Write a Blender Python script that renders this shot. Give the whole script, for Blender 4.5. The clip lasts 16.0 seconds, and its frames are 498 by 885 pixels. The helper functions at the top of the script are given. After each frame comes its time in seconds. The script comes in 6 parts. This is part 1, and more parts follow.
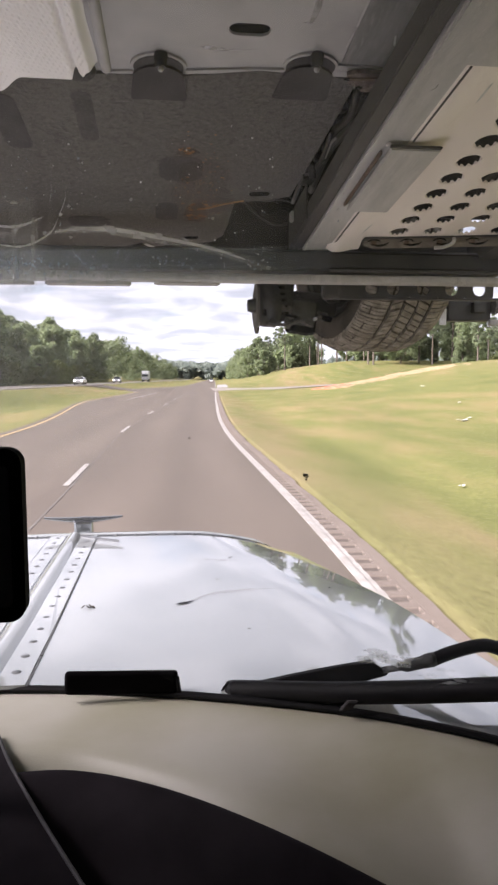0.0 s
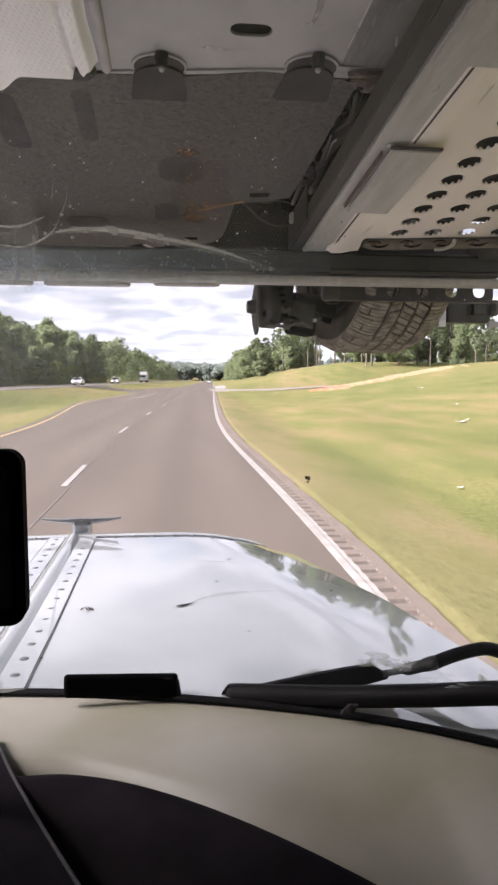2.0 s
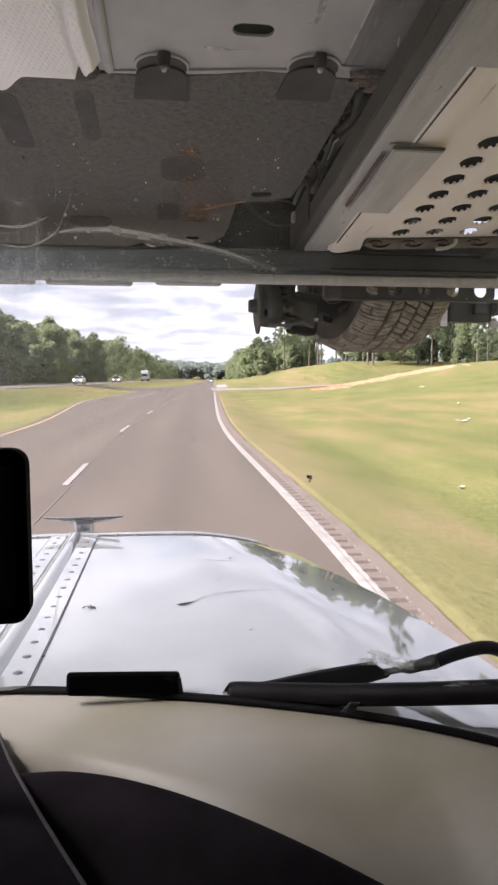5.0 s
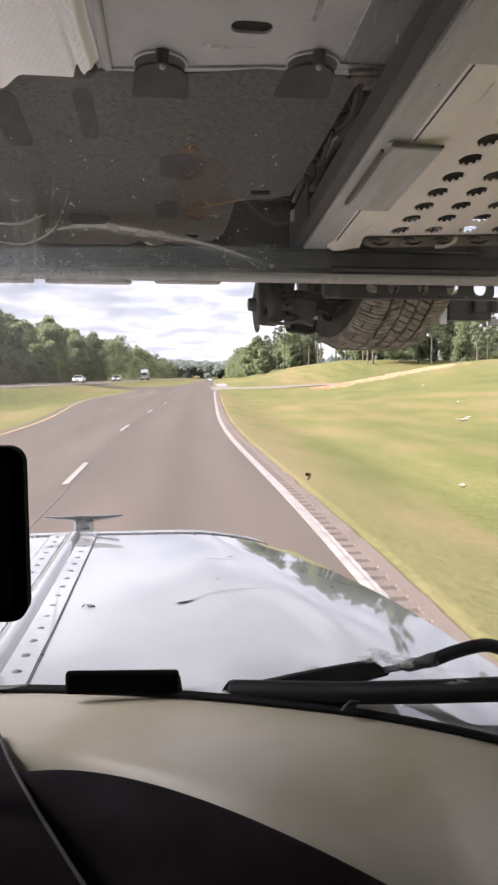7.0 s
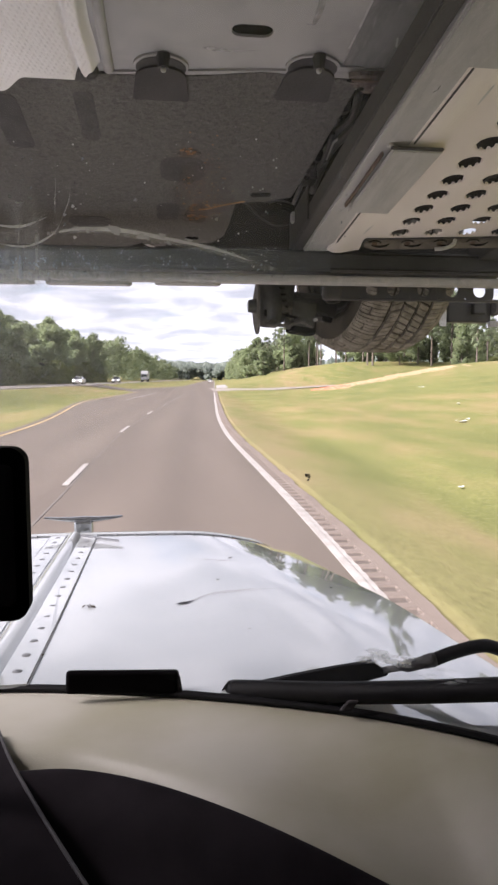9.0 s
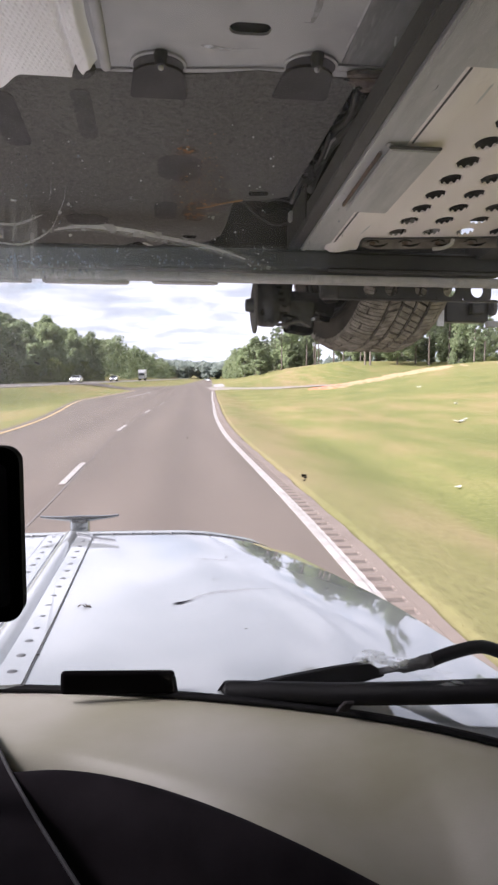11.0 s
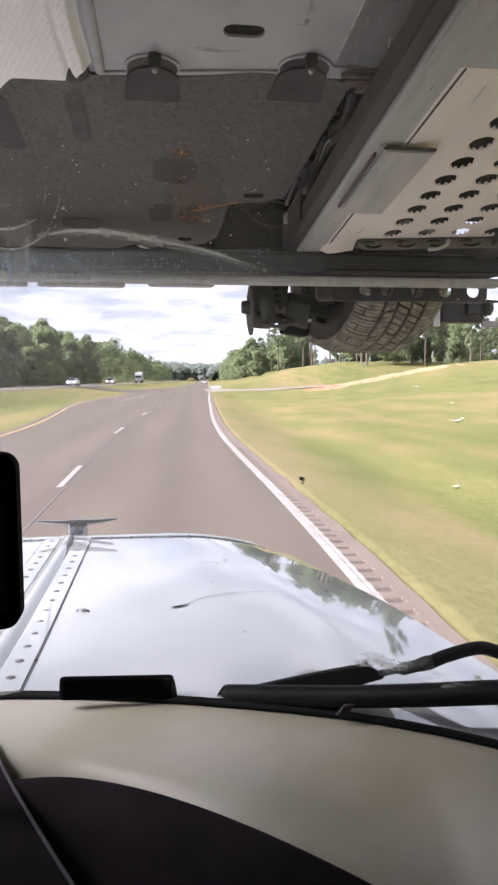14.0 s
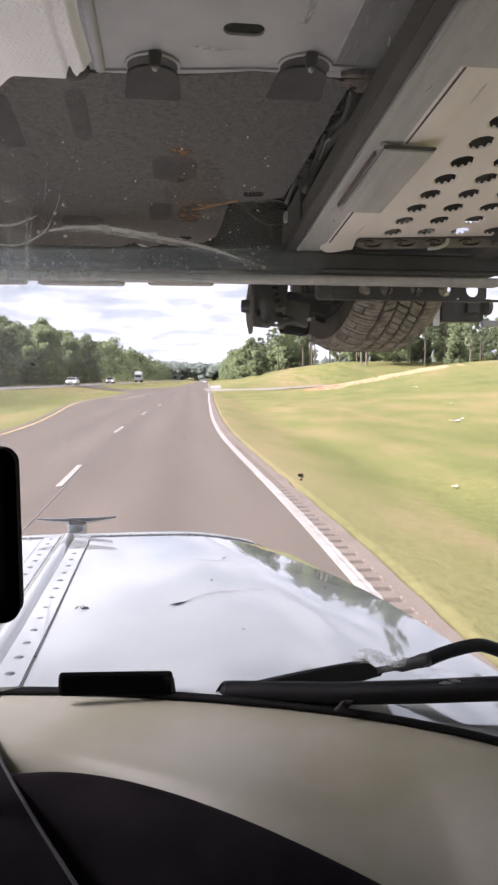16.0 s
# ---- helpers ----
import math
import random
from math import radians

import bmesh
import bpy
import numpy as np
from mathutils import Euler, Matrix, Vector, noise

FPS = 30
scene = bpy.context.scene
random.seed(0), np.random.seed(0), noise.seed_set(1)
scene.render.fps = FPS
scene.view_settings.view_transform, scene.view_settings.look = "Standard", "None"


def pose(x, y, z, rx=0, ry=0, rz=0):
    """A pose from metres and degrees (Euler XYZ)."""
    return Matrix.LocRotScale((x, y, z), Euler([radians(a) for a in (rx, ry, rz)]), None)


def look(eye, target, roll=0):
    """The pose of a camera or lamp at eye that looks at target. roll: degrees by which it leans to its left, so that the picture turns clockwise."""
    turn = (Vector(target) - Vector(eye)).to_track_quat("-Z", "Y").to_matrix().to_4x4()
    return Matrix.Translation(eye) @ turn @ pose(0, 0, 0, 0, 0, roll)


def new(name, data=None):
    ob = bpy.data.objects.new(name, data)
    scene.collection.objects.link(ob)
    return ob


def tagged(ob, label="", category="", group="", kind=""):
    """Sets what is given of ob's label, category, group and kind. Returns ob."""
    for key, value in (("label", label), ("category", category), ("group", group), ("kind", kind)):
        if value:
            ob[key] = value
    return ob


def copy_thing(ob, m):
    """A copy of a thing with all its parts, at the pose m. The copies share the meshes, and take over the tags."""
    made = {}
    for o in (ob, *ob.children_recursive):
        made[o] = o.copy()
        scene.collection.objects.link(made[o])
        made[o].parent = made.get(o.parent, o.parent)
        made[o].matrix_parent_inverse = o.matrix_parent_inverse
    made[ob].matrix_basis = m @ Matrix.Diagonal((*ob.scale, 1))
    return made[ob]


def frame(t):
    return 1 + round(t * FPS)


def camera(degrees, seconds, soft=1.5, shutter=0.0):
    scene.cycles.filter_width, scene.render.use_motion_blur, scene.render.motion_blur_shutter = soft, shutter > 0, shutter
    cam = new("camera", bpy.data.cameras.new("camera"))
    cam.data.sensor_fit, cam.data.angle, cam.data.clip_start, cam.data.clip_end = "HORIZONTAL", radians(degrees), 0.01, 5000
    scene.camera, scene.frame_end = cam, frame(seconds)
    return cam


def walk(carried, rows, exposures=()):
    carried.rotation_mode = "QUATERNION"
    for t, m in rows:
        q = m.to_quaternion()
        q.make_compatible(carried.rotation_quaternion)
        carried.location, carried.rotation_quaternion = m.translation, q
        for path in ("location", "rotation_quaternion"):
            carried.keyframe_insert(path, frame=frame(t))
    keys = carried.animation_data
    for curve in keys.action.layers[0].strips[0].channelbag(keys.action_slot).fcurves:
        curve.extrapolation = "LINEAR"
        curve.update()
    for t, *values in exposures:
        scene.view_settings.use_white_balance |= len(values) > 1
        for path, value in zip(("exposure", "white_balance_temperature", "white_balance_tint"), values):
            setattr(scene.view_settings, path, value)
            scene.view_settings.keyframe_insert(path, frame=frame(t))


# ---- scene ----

# ---------------------------------------------------------------- camera
cam = camera(40.0, 16.0, soft=2.5)
# small sway of the camera beside the driver, turns in degrees
PATH = [
    (0, pose(0.0040, 0.0019, 1.8702, 84.631, 0, -4.412) @ pose(0, 0, 0, 0, 0, -0.205)),
    (0.5, pose(0.0067, 0.0016, 1.8706, 84.698, 0, -4.167) @ pose(0, 0, 0, 0, 0, -0.363)),
    (1, pose(0.0033, 0.0040, 1.8708, 84.694, 0, -4.414) @ pose(0, 0, 0, 0, 0, -0.063)),
    (1.5, pose(0.0013, 0.0005, 1.8713, 84.692, 0, -4.444) @ pose(0, 0, 0, 0, 0, -0.148)),
    (2, pose(0.0003, 0.0073, 1.8708, 84.724, 0, -4.582) @ pose(0, 0, 0, 0, 0, -0.060)),
    (2.5, pose(0.0023, 0.0005, 1.8710, 84.695, 0, -4.447) @ pose(0, 0, 0, 0, 0, -0.184)),
    (3, pose(-0.0001, -0.0035, 1.8719, 84.718, 0, -4.537) @ pose(0, 0, 0, 0, 0, 0.196)),
    (3.5, pose(-0.0014, 0.0041, 1.8722, 84.616, 0, -4.397) @ pose(0, 0, 0, 0, 0, -0.203)),
    (6, pose(-0.0000, 0.0030, 1.8711, 84.689, 0, -4.533) @ pose(0, 0, 0, 0, 0, 0.120)),
    (6.5, pose(0.0025, -0.0023, 1.8716, 84.729, 0, -4.585) @ pose(0, 0, 0, 0, 0, -0.074)),
    (7, pose(0.0005, 0.0053, 1.8699, 84.548, 0, -4.489) @ pose(0, 0, 0, 0, 0, -0.091)),
    (7.5, pose(0.0054, -0.0031, 1.8732, 84.740, 0, -4.367) @ pose(0, 0, 0, 0, 0, -0.544)),
    (8, pose(0.0016, -0.0012, 1.8705, 84.645, 0, -4.452) @ pose(0, 0, 0, 0, 0, -0.061)),
    (8.5, pose(-0.0018, 0.0039, 1.8726, 84.688, 0, -4.648) @ pose(0, 0, 0, 0, 0, -0.022)),
    (9, pose(0.0000, -0.0000, 1.8700, 84.670, 0, -4.500) @ pose(0, 0, 0, 0, 0, 0.000)),
    (11.5, pose(0.0016, 0.0048, 1.8706, 84.596, 0, -4.759) @ pose(0, 0, 0, 0, 0, 0.210)),
    (12, pose(-0.0004, 0.0050, 1.8694, 84.770, 0, -4.970) @ pose(0, 0, 0, 0, 0, -0.006)),
    (12.5, pose(-0.0029, 0.0048, 1.8687, 84.691, 0, -5.211) @ pose(0, 0, 0, 0, 0, 0.236)),
    (13, pose(-0.0004, -0.0010, 1.8722, 84.658, 0, -5.024) @ pose(0, 0, 0, 0, 0, -0.196)),
    (13.5, pose(-0.0004, 0.0007, 1.8705, 84.641, 0, -5.038) @ pose(0, 0, 0, 0, 0, -0.031)),
    (14, pose(0.0015, 0.0067, 1.8724, 84.719, 0, -4.952) @ pose(0, 0, 0, 0, 0, -0.298)),
    (14.5, pose(0.0040, 0.0033, 1.8698, 84.741, 0, -4.908) @ pose(0, 0, 0, 0, 0, -0.232)),
    (15, pose(0.0035, -0.0006, 1.8701, 84.707, 0, -4.884) @ pose(0, 0, 0, 0, 0, 0.068)),
    (15.5, pose(0.0016, 0.0027, 1.8701, 84.777, 0, -5.060) @ pose(0, 0, 0, 0, 0, -0.004)),
    (16, pose(0.0020, 0.0037, 1.8691, 84.693, 0, -4.983) @ pose(0, 0, 0, 0, 0, -0.163)),
]
walk(cam, PATH, [(0.0, 1.49, 6230, 25.0), (9.2, 1.49, 6230, 25.0), (11.3, 1.57, 5970, 25.0), (16.0, 1.58, 6080, 25.0)])

# ---------------------------------------------------------------- light
SUN_EL, SUN_AZ = radians(37), radians(-103)
world = bpy.data.worlds.new("overcast_sky")
scene.world = world
world.use_nodes = True
wn, wl = world.node_tree.nodes, world.node_tree.links
wn.clear()
sky = wn.new("ShaderNodeTexSky")
sky.sky_type, sky.sun_disc = "NISHITA", False
sky.sun_elevation, sky.sun_rotation = SUN_EL, SUN_AZ
sky.air_density, sky.dust_density = 1.0, 2.0
geo = wn.new("ShaderNodeTexCoord")
sep = wn.new("ShaderNodeSeparateXYZ")
wl.new(geo.outputs["Generated"], sep.inputs[0])
up = wn.new("ShaderNodeMath")
up.operation = "MAXIMUM"
wl.new(sep.outputs["Z"], up.inputs[0])
up.inputs[1].default_value = 0.0
lift = wn.new("ShaderNodeMath")
lift.operation = "ADD"
wl.new(up.outputs[0], lift.inputs[0])
lift.inputs[1].default_value = 0.10
dome = []
for axis in ("X", "Y"):
    dv = wn.new("ShaderNodeMath")
    dv.operation = "DIVIDE"
    wl.new(sep.outputs[axis], dv.inputs[0])
    wl.new(lift.outputs[0], dv.inputs[1])
    dome.append(dv)
com = wn.new("ShaderNodeCombineXYZ")
wl.new(dome[0].outputs[0], com.inputs[0])
wl.new(dome[1].outputs[0], com.inputs[1])
cn = wn.new("ShaderNodeTexNoise")
cn.inputs["Scale"].default_value, cn.inputs["Detail"].default_value = 1.6, 9
cn.inputs["Roughness"].default_value, cn.inputs["Distortion"].default_value = 0.58, 0.5
wl.new(com.outputs[0], cn.inputs["Vector"])
cover = wn.new("ShaderNodeValToRGB")
cover.color_ramp.elements[0].position, cover.color_ramp.elements[0].color = 0.22, (0, 0, 0, 1)
cover.color_ramp.elements[1].position, cover.color_ramp.elements[1].color = 0.40, (1, 1, 1, 1)
wl.new(cn.outputs["Fac"], cover.inputs["Fac"])
shade = wn.new("ShaderNodeValToRGB")
shade.color_ramp.elements[0].position, shade.color_ramp.elements[0].color = 0.38, (0.655, 0.67, 0.675, 1)
shade.color_ramp.elements[1].position, shade.color_ramp.elements[1].color = 0.62, (0.41, 0.44, 0.465, 1)
cn2 = wn.new("ShaderNodeTexNoise")
cn2.inputs["Scale"].default_value, cn2.inputs["Detail"].default_value = 2.6, 9
cn2.inputs["Distortion"].default_value = 0.4
wl.new(com.outputs[0], cn2.inputs["Vector"])
wl.new(cn2.outputs["Fac"], shade.inputs["Fac"])
dim = wn.new("ShaderNodeMix")
dim.data_type, dim.blend_type = "RGBA", "MULTIPLY"
dim.inputs["Factor"].default_value = 1.0
wl.new(sky.outputs[0], dim.inputs["A"])
dim.inputs["B"].default_value = (0.11, 0.11, 0.11, 1)
mixs = wn.new("ShaderNodeMix")
mixs.data_type = "RGBA"
wl.new(cover.outputs["Color"], mixs.inputs["Factor"])
wl.new(dim.outputs["Result"], mixs.inputs["A"])
wl.new(shade.outputs["Color"], mixs.inputs["B"])
high = wn.new("ShaderNodeMapRange")  # the cloud deck is thicker overhead than at the horizon
for k, v in (("From Min", 0.03), ("From Max", 0.40), ("To Min", 1.0), ("To Max", 0.60)):
    high.inputs[k].default_value = v
wl.new(sep.outputs["Z"], high.inputs["Value"])
deck = wn.new("ShaderNodeVectorMath")
deck.operation = "SCALE"
wl.new(mixs.outputs["Result"], deck.inputs[0])
wl.new(high.outputs[0], deck.inputs["Scale"])
bg = wn.new("ShaderNodeBackground")
bg.inputs["Strength"].default_value = 0.80
wl.new(deck.outputs[0], bg.inputs["Color"])
wo = wn.new("ShaderNodeOutputWorld")
wl.new(bg.outputs[0], wo.inputs["Surface"])

sun = new("sun", bpy.data.lights.new("sun", "SUN"))
sun.data.energy, sun.data.angle, sun.data.color = 4.4, radians(34), (1.0, 0.95, 0.88)
sun.matrix_world = look((0, 0, 0), (-math.sin(SUN_AZ) * math.cos(SUN_EL), -math.cos(SUN_AZ) * math.cos(SUN_EL), -math.sin(SUN_EL)))


# ---------------------------------------------------------------- materials
def mat(name, c1, c2, scale=8.0, rough=0.6, metal=0.0, bump=0.0, fine=60.0, coat=0.0, c3=None, spread=(0.35, 0.65), stretch=(1, 1, 1), rand=0.0, spec=0.5, rough_var=0.1, whole=False):
    """Two-scale noise paint: c1 to c2 by a coarse noise, c3 specks by a fine one."""
    m = bpy.data.materials.new(name)
    m.use_nodes = True
    n, l = m.node_tree.nodes, m.node_tree.links
    b = n["Principled BSDF"]
    tc = n.new("ShaderNodeTexCoord")
    mp = n.new("ShaderNodeMapping")
    mp.inputs["Scale"].default_value = stretch
    if whole:  # one pattern across many pieces
        tc = n.new("ShaderNodeNewGeometry")
    l.new(tc.outputs["Position" if whole else "Object"], mp.inputs["Vector"])
    n1 = n.new("ShaderNodeTexNoise")
    n1.inputs["Scale"].default_value, n1.inputs["Detail"].default_value = scale, 5
    l.new(mp.outputs[0], n1.inputs["Vector"])
    r = n.new("ShaderNodeValToRGB")
    r.color_ramp.elements[0].position, r.color_ramp.elements[0].color = spread[0], (*c1, 1)
    r.color_ramp.elements[1].position, r.color_ramp.elements[1].color = spread[1], (*c2, 1)
    l.new(n1.outputs["Fac"], r.inputs["Fac"])
    n2 = n.new("ShaderNodeTexNoise")
    n2.inputs["Scale"].default_value, n2.inputs["Detail"].default_value = fine, 4
    l.new(mp.outputs[0], n2.inputs["Vector"])
    out = r.outputs["Color"]
    if c3:
        f = n.new("ShaderNodeValToRGB")
        f.color_ramp.elements[0].position, f.color_ramp.elements[1].position = 0.52, 0.70
        l.new(n2.outputs["Fac"], f.inputs["Fac"])
        mx = n.new("ShaderNodeMix")
        mx.data_type = "RGBA"
        l.new(f.outputs["Color"], mx.inputs["Factor"])
        l.new(out, mx.inputs["A"])
        mx.inputs["B"].default_value = (*c3, 1)
        out = mx.outputs["Result"]
    if rand:
        oi = n.new("ShaderNodeObjectInfo")
        hs = n.new("ShaderNodeHueSaturation")
        mr = n.new("ShaderNodeMapRange")
        mr.inputs["To Min"].default_value, mr.inputs["To Max"].default_value = 1 - rand, 1 + rand
        l.new(oi.outputs["Random"], mr.inputs["Value"])
        l.new(mr.outputs[0], hs.inputs["Value"])
        l.new(out, hs.inputs["Color"])
        out = hs.outputs["Color"]
    l.new(out, b.inputs["Base Color"])
    rr = n.new("ShaderNodeMapRange")
    rr.inputs["To Min"].default_value, rr.inputs["To Max"].default_value = max(0.02, rough - rough_var), min(1, rough + rough_var)
    l.new(n1.outputs["Fac"], rr.inputs["Value"])
    l.new(rr.outputs[0], b.inputs["Roughness"])
    b.inputs["Metallic"].default_value, b.inputs["Coat Weight"].default_value = metal, coat
    b.inputs["Specular IOR Level"].default_value = spec
    b.inputs["Coat Roughness"].default_value = 0.04
    if bump:
        bp = n.new("ShaderNodeBump")
        bp.inputs["Strength"].default_value, bp.inputs["Distance"].default_value = bump, 0.01
        l.new(n2.outputs["Fac"], bp.inputs["Height"])
        l.new(bp.outputs[0], b.inputs["Normal"])
    return m


def see_through(name, color, rough, amount, through_light=0.6, grain=90):
    """A thin film: part clear, part the given surface, broken up by noise."""
    m = bpy.data.materials.new(name)
    m.use_nodes = True
    n, l = m.node_tree.nodes, m.node_tree.links
    n.remove(n["Principled BSDF"])
    df = n.new("ShaderNodeBsdfDiffuse")
    df.inputs["Color"].default_value, df.inputs["Roughness"].default_value = (*color, 1), rough
    tl = n.new("ShaderNodeBsdfTranslucent")
    tl.inputs["Color"].default_value = (*color, 1)
    b = n.new("ShaderNodeMixShader")
    b.inputs[0].default_value = through_light
    l.new(df.outputs[0], b.inputs[1])
    l.new(tl.outputs[0], b.inputs[2])
    tr = n.new("ShaderNodeBsdfTransparent")
    ns = n.new("ShaderNodeTexNoise")
    tc = n.new("ShaderNodeTexCoord")
    l.new(tc.outputs["Object"], ns.inputs["Vector"])
    ns.inputs["Scale"].default_value, ns.inputs["Detail"].default_value = grain, 4
    mr = n.new("ShaderNodeMapRange")
    mr.inputs["From Min"].default_value, mr.inputs["From Max"].default_value = 0.35, 0.7
    mr.inputs["To Min"].default_value, mr.inputs["To Max"].default_value = amount * 0.65, amount * 1.2
    l.new(ns.outputs["Fac"], mr.inputs["Value"])
    mx = n.new("ShaderNodeMixShader")
    l.new(mr.outputs[0], mx.inputs[0])
    l.new(tr.outputs[0], mx.inputs[1])
    l.new(b.outputs[0], mx.inputs[2])
    l.new(mx.outputs[0], n["Material Output"].inputs["Surface"])
    return m


def pane(name, gloss=0.04, dust=0.05):
    """Glass: clear, with a little mirror gloss and an uneven film of dried dust, thickened to paint in haze."""
    m = bpy.data.materials.new(name)
    m.use_nodes = True
    n, l = m.node_tree.nodes, m.node_tree.links
    n.clear()
    tr = n.new("ShaderNodeBsdfTransparent")
    tr.inputs[0].default_value = (0.97, 0.98, 0.975, 1)
    gl = n.new("ShaderNodeBsdfGlossy")
    gl.inputs["Roughness"].default_value = 0.02
    df = n.new("ShaderNodeBsdfDiffuse")
    df.inputs["Color"].default_value = (0.75, 0.78, 0.80, 1)
    tl = n.new("ShaderNodeBsdfTranslucent")
    tl.inputs["Color"].default_value = (0.75, 0.78, 0.80, 1)
    both = n.new("ShaderNodeMixShader")
    both.inputs[0].default_value = 0.85
    l.new(df.outputs[0], both.inputs[1])
    l.new(tl.outputs[0], both.inputs[2])
    tc = n.new("ShaderNodeTexCoord")
    mp = n.new("ShaderNodeMapping")
    mp.inputs["Scale"].default_value = (14, 5, 5)
    l.new(tc.outputs["Object"], mp.inputs["Vector"])
    ns = n.new("ShaderNodeTexNoise")
    ns.inputs["Scale"].default_value, ns.inputs["Detail"].default_value = 1.2, 6
    l.new(mp.outputs[0], ns.inputs["Vector"])
    mr = n.new("ShaderNodeMapRange")
    mr.inputs["From Min"].default_value, mr.inputs["From Max"].default_value = 0.35, 0.75
    mr.inputs["To Min"].default_value, mr.inputs["To Max"].default_value = dust * 0.4, dust * 1.8
    l.new(ns.outputs["Fac"], mr.inputs["Value"])
    sp = n.new("ShaderNodeSeparateXYZ")  # wiped cleaner towards the foot
    l.new(tc.outputs["Object"], sp.inputs[0])
    wz = n.new("ShaderNodeMapRange")
    for k, v in (("From Min", 1.52), ("From Max", 1.80), ("To Min", 0.12), ("To Max", 1.0)):
        wz.inputs[k].default_value = v
    l.new(sp.outputs["Z"], wz.inputs["Value"])
    dm = n.new("ShaderNodeMath")
    dm.operation = "MULTIPLY"
    l.new(mr.outputs[0], dm.inputs[0])
    l.new(wz.outputs[0], dm.inputs[1])
    mr = dm
    mx = n.new("ShaderNodeMixShader")
    mx.inputs[0].default_value = gloss
    l.new(tr.outputs[0], mx.inputs[1])
    l.new(gl.outputs[0], mx.inputs[2])
    md = n.new("ShaderNodeMixShader")
    l.new(mr.outputs[0], md.inputs[0])
    l.new(mx.outputs[0], md.inputs[1])
    l.new(both.outputs[0], md.inputs[2])
    o = n.new("ShaderNodeOutputMaterial")
    l.new(md.outputs[0], o.inputs["Surface"])
    return m


M_PAINT = mat("silver_hood_paint", (0.45, 0.48, 0.485), (0.50, 0.53, 0.535), 3, 0.035, 0.18, 0.0, coat=0.6, rough_var=0.02)
M_RIVET = mat("dull_rivet", (0.15, 0.16, 0.17), (0.22, 0.23, 0.24), 30, 0.45, 0.3)
M_CHROME = mat("worn_chrome", (0.42, 0.44, 0.46), (0.55, 0.57, 0.58), 20, 0.22, 0.9)
M_RUBBER = mat("black_rubber", (0.004, 0.004, 0.0045), (0.008, 0.008, 0.009), 25, 0.55, bump=0.04, fine=200, spec=0.18)
M_WORN = mat("speckled_smudge_grey", (0.03, 0.03, 0.032), (0.34, 0.35, 0.35), 22, 0.7, bump=0.3, fine=150, spread=(0.45, 0.68))
# Olive and grey blotches paint soft reflections into the dash colour.
M_DASH = mat("grey_tan_dash_reflections", (0.35, 0.338, 0.25), (0.462, 0.452, 0.39), 2.6, 0.34, bump=0.05, fine=350, rough_var=0.06, spread=(0.40, 0.60), stretch=(1, 1.6, 1))
M_HOODBLACK = mat("dark_cowl_plastic", (0.014, 0.012, 0.014), (0.022, 0.019, 0.022), 12, 0.6, bump=0.05, fine=300, spec=0.03)
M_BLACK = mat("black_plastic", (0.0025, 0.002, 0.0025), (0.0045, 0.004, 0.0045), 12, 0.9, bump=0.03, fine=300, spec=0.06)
M_DARKTRIM = mat("dark_grey_trim", (0.014, 0.012, 0.014), (0.022, 0.019, 0.022), 12, 0.85, spec=0.03)
M_SCREEN = mat("dark_screen", (0.005, 0.005, 0.007), (0.008, 0.008, 0.01), 5, 0.12)
# Unseen lining, kept pale to bounce light onto the dash.
M_CABIN = mat("cab_lining", (0.30, 0.285, 0.265), (0.36, 0.345, 0.32), 6, 0.9)
M_FELT = mat("felt_shield", (0.078, 0.0735, 0.071), (0.150, 0.141, 0.135), 95, 0.95, bump=0.9, fine=150, c3=(0.165, 0.152, 0.142), spread=(0.34, 0.66))
M_FELT_DARK = mat("felt_pad", (0.044, 0.040, 0.042), (0.070, 0.064, 0.065), 14, 0.9, bump=0.3, fine=140)
M_PAD = mat("pressed_felt", (0.050, 0.047, 0.049), (0.080, 0.075, 0.076), 14, 0.9, bump=0.4, fine=140)
M_PAN = mat("grey_floor_pan", (0.37, 0.363, 0.36), (0.47, 0.46, 0.455), 6, 0.38, bump=0.06, fine=24, c3=(0.46, 0.45, 0.44))
M_FOIL = mat("aluminium_heat_shield", (0.95, 0.92, 0.91), (0.98, 0.95, 0.94), 7, 0.42, 0.05)
M_RAIL = mat("grey_rack_paint", (0.38, 0.372, 0.365), (0.49, 0.478, 0.467), 7, 0.5, bump=0.15, fine=120, c3=(0.56, 0.54, 0.52), stretch=(7, 0.6, 3))
# Dark steel, also used to paint shade on the rail's inner side.
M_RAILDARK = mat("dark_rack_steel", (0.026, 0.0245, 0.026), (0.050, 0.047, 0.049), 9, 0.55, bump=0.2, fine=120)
M_BAR = mat("dusty_black_bar", (0.014, 0.015, 0.019), (0.030, 0.031, 0.037), 14, 0.5, bump=0.2, fine=120, c3=(0.045, 0.046, 0.052))
M_TRAY = mat("cream_track_paint", (0.84, 0.765, 0.715), (0.93, 0.86, 0.81), 5, 0.5, bump=0.1, fine=100, c3=(0.78, 0.70, 0.66), stretch=(2.5, 0.5, 1.5), whole=True)
M_HOLE_SHADE = mat("hole_shade", (0.02, 0.018, 0.016), (0.05, 0.042, 0.035), 50, 0.8)
M_RUST = mat("rust", (0.27, 0.135, 0.06), (0.48, 0.26, 0.12), 40, 0.9, bump=0.4, fine=200)
M_DRIVE = mat("dirty_black_metal", (0.02, 0.02, 0.022), (0.06, 0.06, 0.062), 18, 0.5, 0.3, bump=0.2, fine=120)
